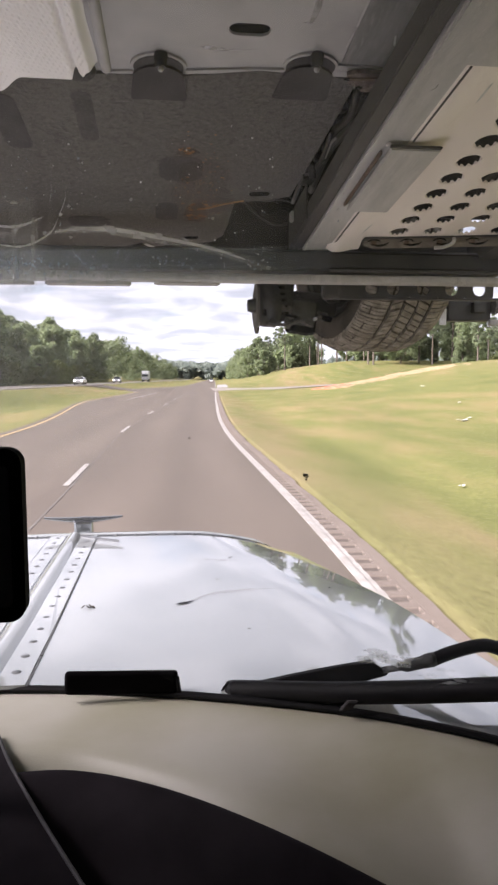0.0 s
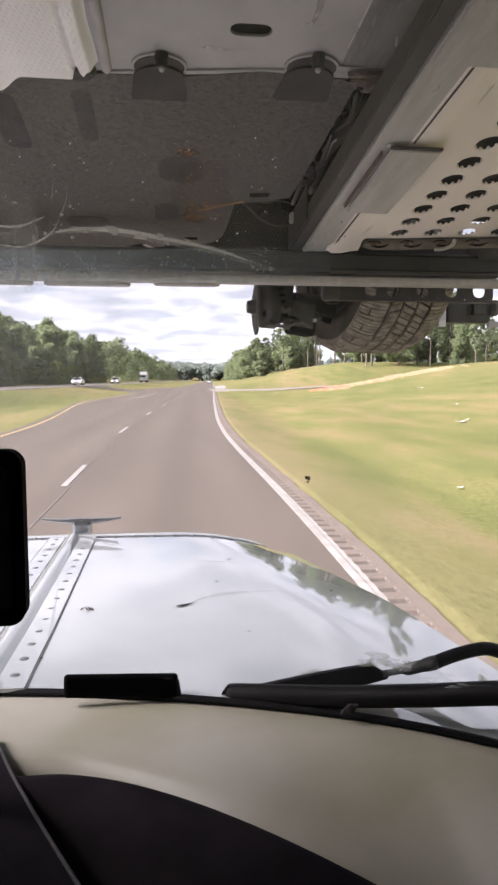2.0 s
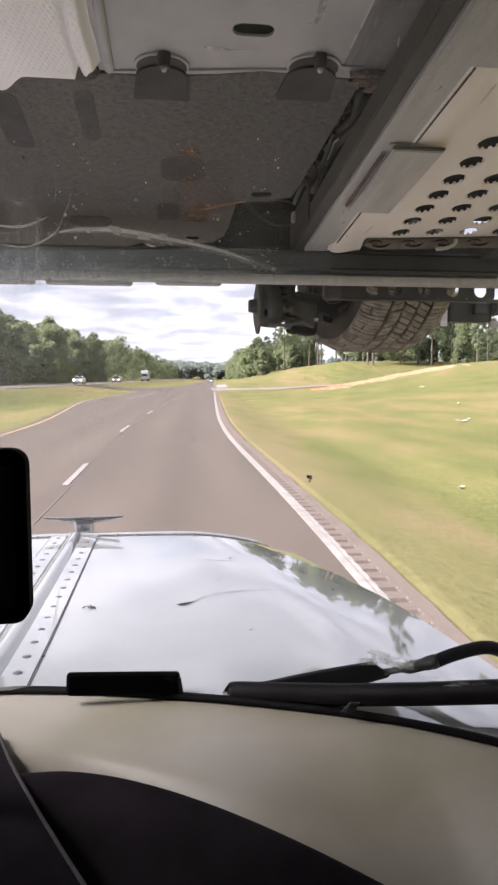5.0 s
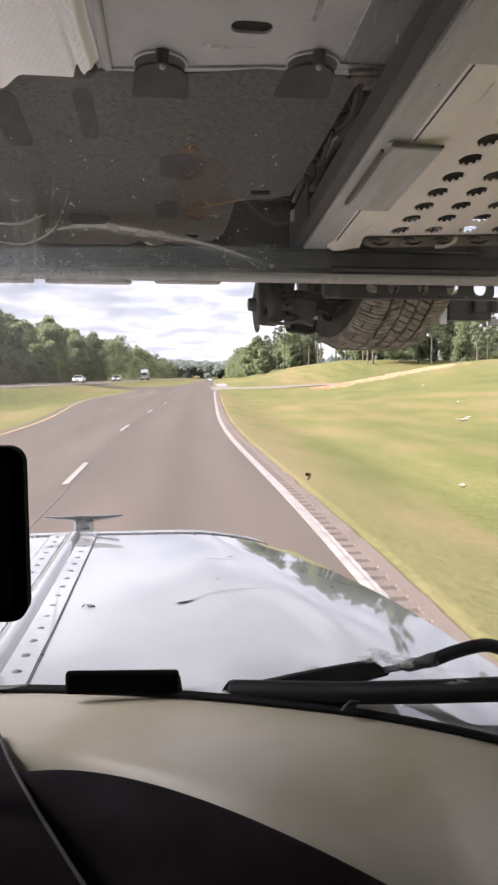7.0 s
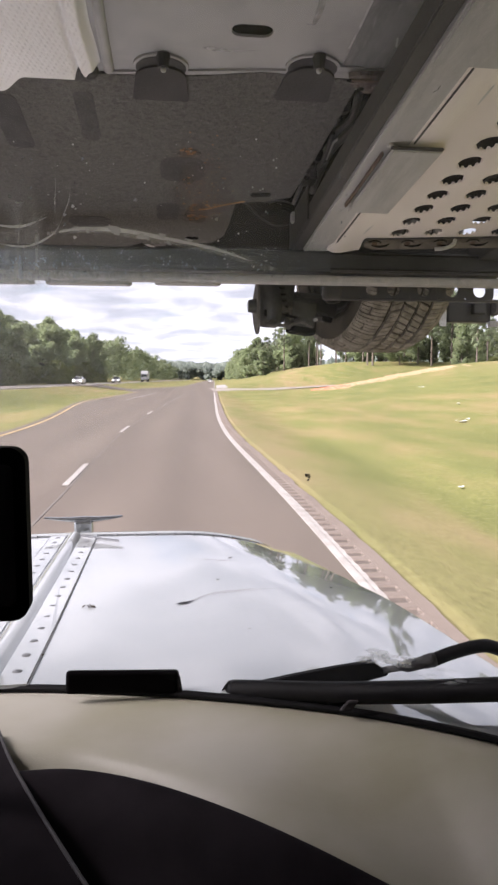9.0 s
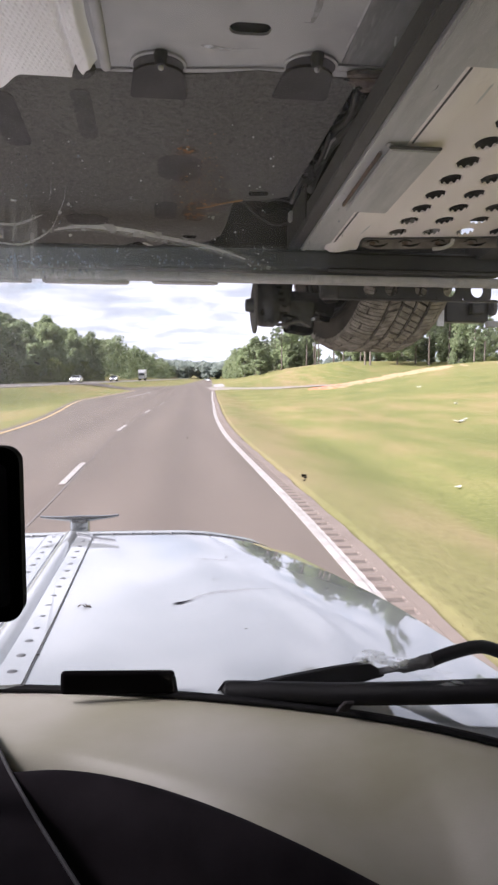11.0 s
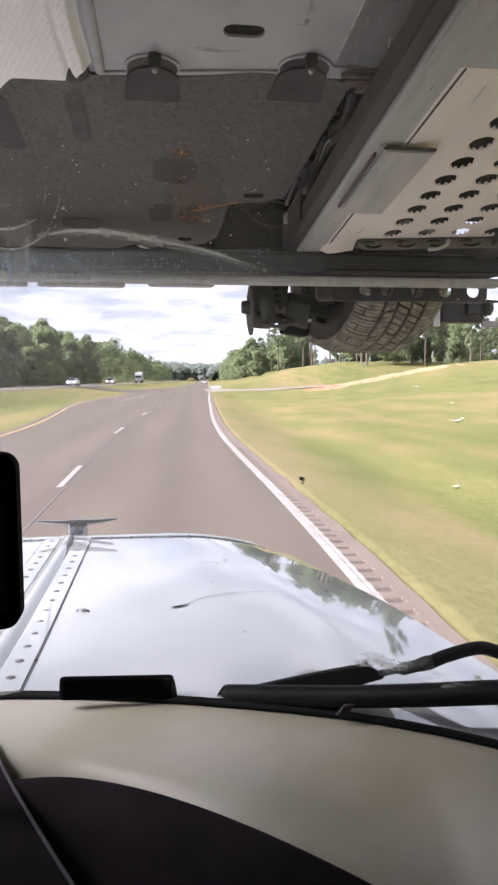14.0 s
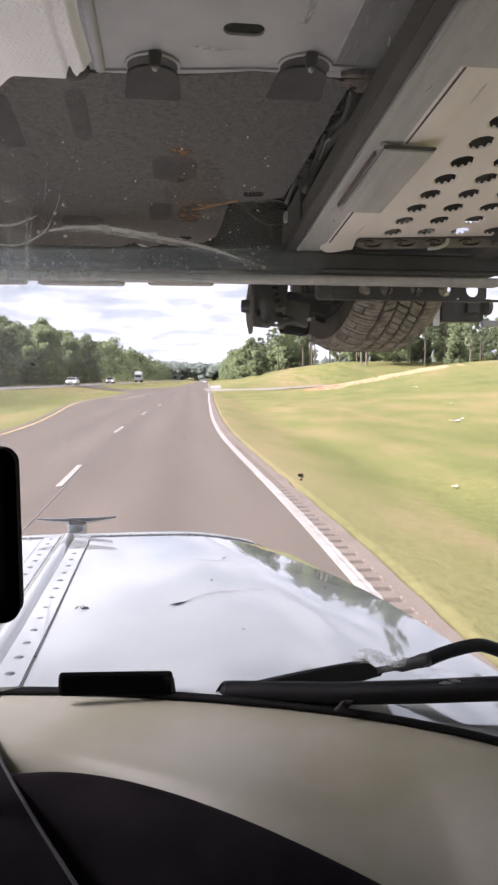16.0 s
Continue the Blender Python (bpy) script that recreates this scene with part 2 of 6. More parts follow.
M_TYRE = mat("dusty_tyre", (0.19, 0.17, 0.148), (0.42, 0.38, 0.33), 26, 0.9, bump=0.3, fine=180)
M_SIDEWALL = mat("dusty_sidewall", (0.05, 0.044, 0.038), (0.10, 0.088, 0.075), 12, 0.95, bump=0.2, fine=140, spec=0.1)
M_TYREGROOVE = mat("tyre_groove", (0.012, 0.011, 0.01), (0.03, 0.027, 0.023), 20, 0.95)
M_SUVPAINT = mat("grey_body_paint", (0.12, 0.125, 0.13), (0.14, 0.145, 0.15), 2, 0.25, 0.3, coat=0.7)
M_CLIP = mat("pale_clip", (0.5, 0.5, 0.5), (0.62, 0.62, 0.62), 40, 0.35, 0.5)
M_GLASS = pane("windscreen_glass", 0.012, 0.075)


def veil(name, color, amount, xs=(-0.170, -0.060), zs=(1.76, 1.93)):
    """Dried film on the glass: streaks running down, fading towards the middle and the foot of the pane."""
    m = see_through(name, color, 0.8, amount, 0.92)
    n, l = m.node_tree.nodes, m.node_tree.links
    mx = n["Material Output"].inputs["Surface"].links[0].from_node
    tc = n.new("ShaderNodeTexCoord")
    sp = n.new("ShaderNodeSeparateXYZ")
    l.new(tc.outputs["Object"], sp.inputs[0])
    mp = n.new("ShaderNodeMapping")
    mp.inputs["Scale"].default_value = (60, 3, 3)
    l.new(tc.outputs["Object"], mp.inputs["Vector"])
    ns = n.new("ShaderNodeTexNoise")
    ns.inputs["Scale"].default_value, ns.inputs["Detail"].default_value = 1.0, 4
    l.new(mp.outputs[0], ns.inputs["Vector"])
    out = None
    for src, a, b, c, d in ((sp.outputs["X"], *xs, 1.0, 0.0), (sp.outputs["Z"], *zs, 0.0, 1.0), (ns.outputs["Fac"], 0.36, 0.72, 0.75, 1.3)):
        mr = n.new("ShaderNodeMapRange")
        for k, v in (("From Min", a), ("From Max", b), ("To Min", c), ("To Max", d)):
            mr.inputs[k].default_value = v
        l.new(src, mr.inputs["Value"])
        if out is None:
            out = mr.outputs[0]
        else:
            mu = n.new("ShaderNodeMath")
            mu.operation = "MULTIPLY"
            l.new(out, mu.inputs[0])
            l.new(mr.outputs[0], mu.inputs[1])
            out = mu.outputs[0]
    am = n.new("ShaderNodeMath")
    am.operation = "MULTIPLY"
    l.new(out, am.inputs[0])
    am.inputs[1].default_value = amount
    l.new(am.outputs[0], mx.inputs[0])
    return m


M_VEIL = veil("dried_film", (0.86, 0.90, 0.88), 0.20, (-0.19, 0.06), (1.70, 1.88))
M_BARVEIL = veil("speckled_film", (0.56, 0.66, 0.78), 0.30, (-0.10, 0.22), (1.955, 1.975))
M_SMEAR = see_through("wiper_smear", (0.93, 0.94, 0.95), 0.7, 0.58, 0.92, 9)
M_HAZE = see_through("glass_haze", (0.84, 0.89, 0.92), 0.8, 0.10, 0.95)
M_STAIN = see_through("rust_film", (0.30, 0.13, 0.05), 0.9, 0.30, 0.0)
M_SCUFF = see_through("scuff_film", (0.22, 0.18, 0.18), 0.7, 0.20, 0.0)
M_SCRAPE = see_through("scrape_film", (0.75, 0.74, 0.72), 0.8, 0.35, 0.0)
M_SEAMRUST = mat("brown_seam", (0.10, 0.065, 0.045), (0.17, 0.12, 0.09), 40, 0.9)
M_BUG = mat("bug_splat", (0.02, 0.018, 0.015), (0.09, 0.07, 0.05), 300, 0.8)

M_ASPHALT = mat("worn_asphalt", (0.112, 0.091, 0.072), (0.140, 0.115, 0.092), 0.35, 0.88, bump=0.35, fine=70, c3=(0.112, 0.090, 0.074), stretch=(2.2, 0.25, 1))
M_SHOULDER = mat("shoulder_asphalt", (0.165, 0.132, 0.108), (0.215, 0.176, 0.145), 1.2, 0.9, bump=0.5, fine=60, c3=(0.14, 0.115, 0.095))
M_GROOVE = mat("rumble_groove", (0.095, 0.077, 0.064), (0.13, 0.106, 0.088), 10, 0.95)
M_SEAM = mat("tar_seam", (0.12, 0.105, 0.094), (0.155, 0.138, 0.122), 2, 0.8)
M_LINE = mat("white_road_paint", (0.30, 0.28, 0.255), (0.42, 0.40, 0.37), 5, 0.7, bump=0.3, fine=80, c3=(0.33, 0.31, 0.28))
M_YELLOW = mat("yellow_road_paint", (0.42, 0.30, 0.13), (0.50, 0.37, 0.18), 3, 0.7, bump=0.2, fine=80)
M_CONCRETE = mat("pale_side_road", (0.22, 0.195, 0.17), (0.30, 0.27, 0.235), 0.6, 0.9, bump=0.3, fine=50)
M_CLAY = mat("red_clay", (0.50, 0.14, 0.08), (0.50, 0.20, 0.11), 1.5, 0.95, bump=0.4, fine=12)
M_CLAYDRY = mat("dry_clay", (0.37, 0.265, 0.15), (0.38, 0.30, 0.17), 1.5, 0.95, bump=0.4, fine=12)
M_RIM = mat("grimy_rim_steel", (0.012, 0.012, 0.012), (0.03, 0.029, 0.028), 14, 0.6, bump=0.1, fine=90, spec=0.3)
M_LITTER = mat("white_litter", (0.75, 0.75, 0.73), (0.85, 0.85, 0.83), 20, 0.6)
M_BARK = mat("pine_bark", (0.10, 0.08, 0.065), (0.20, 0.17, 0.14), 6, 0.95, bump=0.6, fine=15, rand=0.3)
M_CAR_W = mat("white_car_paint", (0.72, 0.72, 0.72), (0.76, 0.76, 0.76), 3, 0.3, coat=0.6)
M_CAR_S = mat("silver_car_paint", (0.42, 0.43, 0.45), (0.46, 0.47, 0.49), 3, 0.3, 0.5, coat=0.6)
M_CARGLASS = mat("dark_car_glass", (0.02, 0.025, 0.03), (0.03, 0.035, 0.04), 3, 0.08)
M_LAMP = mat("headlight_glass", (0.75, 0.75, 0.75), (0.85, 0.85, 0.85), 4, 0.15)
for key, val in (("Emission Color", (1.0, 0.96, 0.9, 1)), ("Emission Strength", 4.0)):  # lit headlights
    M_LAMP.node_tree.nodes["Principled BSDF"].inputs[key].default_value = val


def leaf_mat(name, c1, c2):
    m = bpy.data.materials.new(name)
    m.use_nodes = True
    n, l = m.node_tree.nodes, m.node_tree.links
    b = n["Principled BSDF"]
    g = n.new("ShaderNodeNewGeometry")
    oi = n.new("ShaderNodeObjectInfo")
    r = n.new("ShaderNodeValToRGB")
    r.color_ramp.elements[0].color, r.color_ramp.elements[1].color = (*c1, 1), (*c2, 1)
    l.new(g.outputs["Random Per Island"], r.inputs["Fac"])
    hs = n.new("ShaderNodeHueSaturation")
    mr = n.new("ShaderNodeMapRange")
    mr.inputs["To Min"].default_value, mr.inputs["To Max"].default_value = 0.72, 1.3
    l.new(oi.outputs["Random"], mr.inputs["Value"])
    l.new(mr.outputs[0], hs.inputs["Value"])
    l.new(r.outputs["Color"], hs.inputs["Color"])
    l.new(hs.outputs["Color"], b.inputs["Base Color"])
    b.inputs["Roughness"].default_value, b.inputs["Specular IOR Level"].default_value = 0.7, 0.2
    tl = n.new("ShaderNodeBsdfTranslucent")
    l.new(hs.outputs["Color"], tl.inputs["Color"])
    mx = n.new("ShaderNodeMixShader")
    mx.inputs[0].default_value = 0.66
    l.new(b.outputs[0], mx.inputs[1])
    l.new(tl.outputs[0], mx.inputs[2])
    l.new(mx.outputs[0], n["Material Output"].inputs["Surface"])
    return m


M_LEAF_PINE = leaf_mat("pine_needles", (0.20, 0.25, 0.155), (0.29, 0.335, 0.205))
M_LEAF_BROAD = leaf_mat("broad_leaves", (0.205, 0.26, 0.145), (0.305, 0.355, 0.19))
M_LEAF_BUSH = leaf_mat("bush_leaves", (0.11, 0.14, 0.045), (0.26, 0.28, 0.10))
# Far leaves are paler and bluer: distance haze put into the colour.
M_LEAF_FAR = leaf_mat("hazy_far_woods_leaves", (0.28, 0.33, 0.29), (0.38, 0.43, 0.37))
M_BLADE = leaf_mat("grass_blade", (0.17, 0.150, 0.066), (0.30, 0.238, 0.12))


def grass_mat():
    """Mown verge: green with yellow and tan patches at three sizes, streaked along the mowing."""
    m = bpy.data.materials.new("mown_grass")
    m.use_nodes = True
    n, l = m.node_tree.nodes, m.node_tree.links
    b = n["Principled BSDF"]
    tc = n.new("ShaderNodeTexCoord")
    fac = []
    for sc, st, det in ((0.07, (1, 0.35, 1), 9), (0.42, (1.5, 0.42, 1), 8), (14, (1, 0.6, 1), 6)):
        mp = n.new("ShaderNodeMapping")
        mp.inputs["Scale"].default_value = st
        l.new(tc.outputs["Object"], mp.inputs["Vector"])
        ns = n.new("ShaderNodeTexNoise")
        ns.inputs["Scale"].default_value, ns.inputs["Detail"].default_value = sc, det
        l.new(mp.outputs[0], ns.inputs["Vector"])
        fac.append(ns.outputs["Fac"])
    r = n.new("ShaderNodeValToRGB")
    e = r.color_ramp.elements
    e[0].position, e[0].color = 0.33, (0.122, 0.138, 0.048, 1)
    e[1].position, e[1].color = 0.68, (0.29, 0.210, 0.135, 1)
    k = e.new(0.47)
    k.color = (0.176, 0.180, 0.064, 1)
    k = e.new(0.585)
    k.color = (0.25, 0.205, 0.095, 1)
    av = n.new("ShaderNodeMix")
    av.inputs["Factor"].default_value = 0.45
    l.new(fac[0], av.inputs["A"])
    l.new(fac[1], av.inputs["B"])
    l.new(av.outputs["Result"], r.inputs["Fac"])
    mx = n.new("ShaderNodeMix")
    mx.data_type, mx.blend_type = "RGBA", "OVERLAY"
    mx.inputs["Factor"].default_value = 0.55
    l.new(r.outputs["Color"], mx.inputs["A"])
    l.new(fac[2], mx.inputs["B"])
    sp = n.new("ShaderNodeSeparateXYZ")  # drier, tan grass beside the shoulder
    l.new(tc.outputs["Object"], sp.inputs[0])
    near = n.new("ShaderNodeMapRange")
    for key, val in (("From Min", 1.6), ("From Max", 6.2), ("To Min", 0.55), ("To Max", -0.35)):
        near.inputs[key].default_value = val
    l.new(sp.outputs["X"], near.inputs["Value"])
    dry = n.new("ShaderNodeMath")
    dry.operation = "MULTIPLY_ADD"
    l.new(fac[1], dry.inputs[0])
    dry.inputs[1].default_value = 1.2
    dry.inputs[2].default_value = -0.6
    tot = n.new("ShaderNodeMath")
    tot.operation, tot.use_clamp = "ADD", True
    l.new(dry.outputs[0], tot.inputs[0])
    l.new(near.outputs[0], tot.inputs[1])
    side = n.new("ShaderNodeMath")  # on the driven side of the road only
    side.operation = "GREATER_THAN"
    l.new(sp.outputs["X"], side.inputs[0])
    gate = n.new("ShaderNodeMath")
    gate.operation = "MULTIPLY"
    l.new(tot.outputs[0], gate.inputs[0])
    l.new(side.outputs[0], gate.inputs[1])
    tan = n.new("ShaderNodeMix")
    tan.data_type = "RGBA"
    l.new(gate.outputs[0], tan.inputs["Factor"])
    l.new(mx.outputs["Result"], tan.inputs["A"])
    tan.inputs["B"].default_value = (0.245, 0.198, 0.112, 1)
    l.new(tan.outputs["Result"], b.inputs["Base Color"])
    b.inputs["Roughness"].default_value, b.inputs["Specular IOR Level"].default_value = 0.95, 0.1
    bp = n.new("ShaderNodeBump")
    bp.inputs["Strength"].default_value, bp.inputs["Distance"].default_value = 0.4, 0.025
    l.new(fac[2], bp.inputs["Height"])
    l.new(bp.outputs[0], b.inputs["Normal"])
    return m


M_GRASS = grass_mat()


def wheel_paths(m, lane_mid, width):
    """Polished wheel paths along the lanes of the asphalt: a gentle wave across the road in its colour."""
    n, l = m.node_tree.nodes, m.node_tree.links
    b = n["Principled BSDF"]
    src = b.inputs["Base Color"].links[0].from_socket
    tc = n.new("ShaderNodeTexCoord")
    sp = n.new("ShaderNodeSeparateXYZ")
    l.new(tc.outputs["Object"], sp.inputs[0])
    ns = n.new("ShaderNodeTexNoise")
    ns.inputs["Scale"].default_value = 0.25
    l.new(tc.outputs["Object"], ns.inputs["Vector"])
    ad = n.new("ShaderNodeMath")
    ad.operation = "MULTIPLY_ADD"
    l.new(ns.outputs["Fac"], ad.inputs[0])
    ad.inputs[1].default_value = 0.5
    l.new(sp.outputs["X"], ad.inputs[2])
    k = n.new("ShaderNodeMath")
    k.operation = "MULTIPLY_ADD"
    l.new(ad.outputs[0], k.inputs[0])
    k.inputs[1].default_value = 2 * math.pi / (width / 2)
    k.inputs[2].default_value = -(lane_mid + 0.25) * 2 * math.pi / (width / 2)
    c = n.new("ShaderNodeMath")
    c.operation = "COSINE"
    l.new(k.outputs[0], c.inputs[0])
    g = n.new("ShaderNodeMath")
    g.operation = "MULTIPLY_ADD"
    l.new(c.outputs[0], g.inputs[0])
    g.inputs[1].default_value, g.inputs[2].default_value = -0.075, 1.0
    hs = n.new("ShaderNodeHueSaturation")
    l.new(g.outputs[0], hs.inputs["Value"])
    l.new(src, hs.inputs["Color"])
    l.new(hs.outputs["Color"], b.inputs["Base Color"])


wheel_paths(M_ASPHALT, -0.28, 3.7)


# ---------------------------------------------------------------- mesh tools
def mesh_of(name, bm, material, smooth=False):
    me = bpy.data.meshes.new(name)
    bm.normal_update()
    bm.to_mesh(me)
    bm.free()
    me.materials.append(material)
    if smooth:
        for p in me.polygons:
            p.use_smooth = True
    return me


def part(name, bm, material, parent, label="", smooth=False):
    ob = new(name, bm if isinstance(bm, bpy.types.Mesh) else mesh_of(name, bm, material, smooth))
    ob.parent = parent
    return tagged(ob, label)


def thing(name, m, label, category, group="", kind=""):
    ob = new(name)
    ob.matrix_world = m
    return tagged(ob, label, category, group, kind)


def solid(name, bm, material, label, category, m=None, smooth=False, group="", kind=""):
    ob = new(name, mesh_of(name, bm, material, smooth))
    if m is not None:
        ob.matrix_world = m
    return tagged(ob, label, category, group, kind)


def raw(name, verts, faces, material, smooth=False):
    me = bpy.data.meshes.new(name)
    me.from_pydata(verts, [], faces)
    me.materials.append(material)
    if smooth:
        me.polygons.foreach_set("use_smooth", [True] * len(me.polygons))
    me.update()
    return me


def box(bm, c, s, rot=None, bevel=0.0, seg=2):
    m = Matrix.Translation(c) @ (rot if rot is not None else Matrix()) @ Matrix.Diagonal((*s, 1))
    r = bmesh.ops.create_cube(bm, size=1, matrix=m)
    if bevel:
        ed = {e for v in r["verts"] for e in v.link_edges}
        bmesh.ops.bevel(bm, geom=list(ed), offset=bevel, segments=seg, affect="EDGES", profile=0.5)
    return bm


def rod(bm, a, b, r1, r2=None, n=10):
    a, b = Vector(a), Vector(b)
    d = b - a
    m = Matrix.Translation((a + b) / 2) @ d.to_track_quat("Z", "Y").to_matrix().to_4x4()
    bmesh.ops.create_cone(bm, cap_ends=True, segments=n, radius1=r1, radius2=r1 if r2 is None else r2, depth=d.length, matrix=m)
    return bm


def hose(bm, pts, r, n=8, sub=5):
    """A round hose through a few points (Catmull-Rom)."""
    p = [Vector(q) for q in pts]
    p = [2 * p[0] - p[1]] + p + [2 * p[-1] - p[-2]]
    path = []
    for i in range(1, len(p) - 2):
        for k in range(sub):
            t = k / sub
            path.append(0.5 * (2 * p[i] + (p[i + 1] - p[i - 1]) * t + (2 * p[i - 1] - 5 * p[i] + 4 * p[i + 1] - p[i + 2]) * t * t + (3 * p[i] - p[i - 1] - 3 * p[i + 1] + p[i + 2]) * t ** 3))
    path.append(p[-2])
    rings = []
    for i, q in enumerate(path):
        d = (path[min(i + 1, len(path) - 1)] - path[max(i - 1, 0)]).normalized()
        s = d.cross(Vector((0.1, 0.2, 1))).normalized()
        u = s.cross(d)
        rr = r[min(i * len(r) // len(path), len(r) - 1)] if isinstance(r, (list, tuple)) else r
        rings.append([bm.verts.new(q + (s * math.cos(a) + u * math.sin(a)) * rr) for a in [2 * math.pi * k / n for k in range(n)]])
    for a, b in zip(rings, rings[1:]):
        for k in range(n):
            bm.faces.new((a[k], a[(k + 1) % n], b[(k + 1) % n], b[k]))
    bm.faces.new(rings[0][::-1])
    bm.faces.new(rings[-1])
    return bm


def slab(bm, outline, z0, z1):
    """A flat outline in x, y between two heights; z0 and z1 may be functions of (x, y)."""
    f0 = z0 if callable(z0) else (lambda x, y: z0)
    f1 = z1 if callable(z1) else (lambda x, y: z1)
    lo = [bm.verts.new((x, y, f0(x, y))) for x, y in outline]
    hi = [bm.verts.new((x, y, f1(x, y))) for x, y in outline]
    bm.faces.new(lo[::-1])
    bm.faces.new(hi)
    for i in range(len(outline)):
        j = (i + 1) % len(outline)
        bm.faces.new((lo[i], lo[j], hi[j], hi[i]))
    bmesh.ops.recalc_face_normals(bm, faces=bm.faces[:])
    return bm


def sheet(bm, xs, ys, fn, close=False):
    """A grid of points fn(u, v) over two lists."""
    g = [[bm.verts.new(fn(u, v)) for v in ys] for u in xs]
    for i in range(len(xs) - 1):
        for j in range(len(ys) - 1):
            bm.faces.new((g[i][j], g[i + 1][j], g[i + 1][j + 1], g[i][j + 1]))
    bmesh.ops.recalc_face_normals(bm, faces=bm.faces[:])
    return bm


def span(a, b, n):
    return [a + (b - a) * i / (n - 1) for i in range(n)]


def smooth(a, b, x):
    t = min(1.0, max(0.0, (x - a) / (b - a)))
    return t * t * (3 - 2 * t)

# ---------------------------------------------------------------- the land
ROAD_R, EDGE, LANE, ROAD_L = 1.965, 1.57, -2.14, -6.3
SIDE_Y = 120.0


def bend(y):
    """Sideways run of the whole road: a slight left sweep, then a long gentle right."""
    return -0.50 * smooth(4, 25, y) + 0.60 * smooth(27, 62, y) + 0.028 * max(0.0, y - 58)


def left_edge(y):
    return ROAD_L - 3.4 * smooth(24, 62, y) - 3.0 * smooth(96, 112, y) + 6.4 * smooth(128, 175, y)


def land(x, y):
    """Height of the ground."""
    return bank(x - bend(y), y)


def bank(x, y):
    """Height of the ground, x from the road's own line."""
    z = 0.0
    if x > 2.0:
        near = 4.0 * smooth(7.0, 36, x) * (1 - smooth(80, 108, y)) * (0.78 + 0.22 * smooth(10, 50, y))
        far = (6.0 * smooth(1, 36, x) + 3.0 * smooth(60, 140, x)) * smooth(122, 165, y) * (1 - 0.5 * smooth(260, 420, y))
        gap = 1.5 * smooth(8, 45, x) * smooth(85, 112, y) * (1 - smooth(122, 150, y))
        ditch = -0.22 * math.exp(-((x - 4.6) / 1.6) ** 2)
        z = near + far + gap + ditch * (1 - smooth(88, 105, y))
    if x < ROAD_L:
        z = -0.35 * math.exp(-((x + 12) / 3.5) ** 2) * (1 - smooth(60, 95, y)) + 0.75 * smooth(-13, -20, x) + 1.6 * smooth(-31, -60, x)
    z += 0.10 * noise.noise((x * 0.11, y * 0.07, 0.3)) * smooth(3, 9, abs(x + 2))
    z += 22 * smooth(700, 1700, y) + 14 * smooth(150, 700, abs(x))
    if left_edge(y) - 0.4 < x < ROAD_R + 0.1:
        z = min(z, -0.06) if y < 640 else z - 0.06
    return z


def road_z(y):
    return 22 * smooth(700, 1700, y)


def axis(parts):
    out = []
    for a, b, n in parts:
        out += span(a, b, n)[:-1]
    return out + [parts[-1][1]]


gx = axis([(-2500, -300, 12), (-300, -60, 16), (-60, -10, 34), (-10, -5, 14), (-5, 1.85, 4), (1.85, 2.5, 9), (2.5, 20, 36), (20, 90, 40), (90, 300, 16), (300, 2500, 12)])
gy = axis([(-400, -20, 10), (-20, 60, 60), (60, 200, 80), (200, 480, 40), (480, 1800, 26), (1800, 4200, 8)])
gv = [(x + bend(y), y, bank(x, y)) for x in gx for y in gy]
gn = len(gy)
gf = [(i * gn + j, (i + 1) * gn + j, (i + 1) * gn + j + 1, i * gn + j + 1) for i in range(len(gx) - 1) for j in range(gn - 1)]
tagged(new("ground", raw("ground", gv, gf, M_GRASS, True)), "mown roadside grass in green, yellow and tan patches", "grass verge", kind="structure")


def ribbon(x0, x1, ys, z, thick=0.0):
    """A strip along the road between two side lines (functions of y), at a height above the road; with thickness downwards."""
    bm = bmesh.new()
    rows = []
    for y in ys:
        a, b, h = x0(y) + bend(y), x1(y) + bend(y), road_z(y) + z
        rows.append([bm.verts.new(p) for p in ((a, y, h - thick), (a, y, h), (b, y, h), (b, y, h - thick))])
    for r, s in zip(rows, rows[1:]):
        for k in range(3):
            bm.faces.new((r[k], r[k + 1], s[k + 1], s[k]))
    bm.faces.new(rows[0][::-1])
    bm.faces.new(rows[-1])
    bmesh.ops.recalc_face_normals(bm, faces=bm.faces[:])
    return bm


ys_road = axis([(-60, 0, 8), (0, 200, 101), (200, 720, 32)])
road = solid("road", ribbon(left_edge, lambda y: 1.575, ys_road, 0.0, 0.25), M_ASPHALT, "worn grey-brown asphalt carriageway of a divided highway", "road", kind="structure")
ys_sh = axis([(-20, 0, 20), (0, 60, 200), (60, 104, 60)])
shoulder = solid("shoulder", ribbon(lambda y: 1.845, lambda y: ROAD_R + 0.05 * noise.noise((0, y * 0.9, 2)) + 0.035 * noise.noise((3, y * 3.3, 2)), ys_sh, -0.004, 0.2), M_SHOULDER,
                 "narrow paved shoulder with a milled rumble strip", "shoulder", kind="structure")


def rumble(u, y):
    """Milled grooves, one every 0.305 m, rounded at the bottom."""
    p = (y % 0.305) / 0.16
    cut = (0.024 if u > 1.65 else 0.006) * (1 - (2 * p - 1) ** 2) if 0 < p < 1 and 1.595 < u < 1.82 else 0.0
    return (u + bend(y), y, -0.004 - cut)


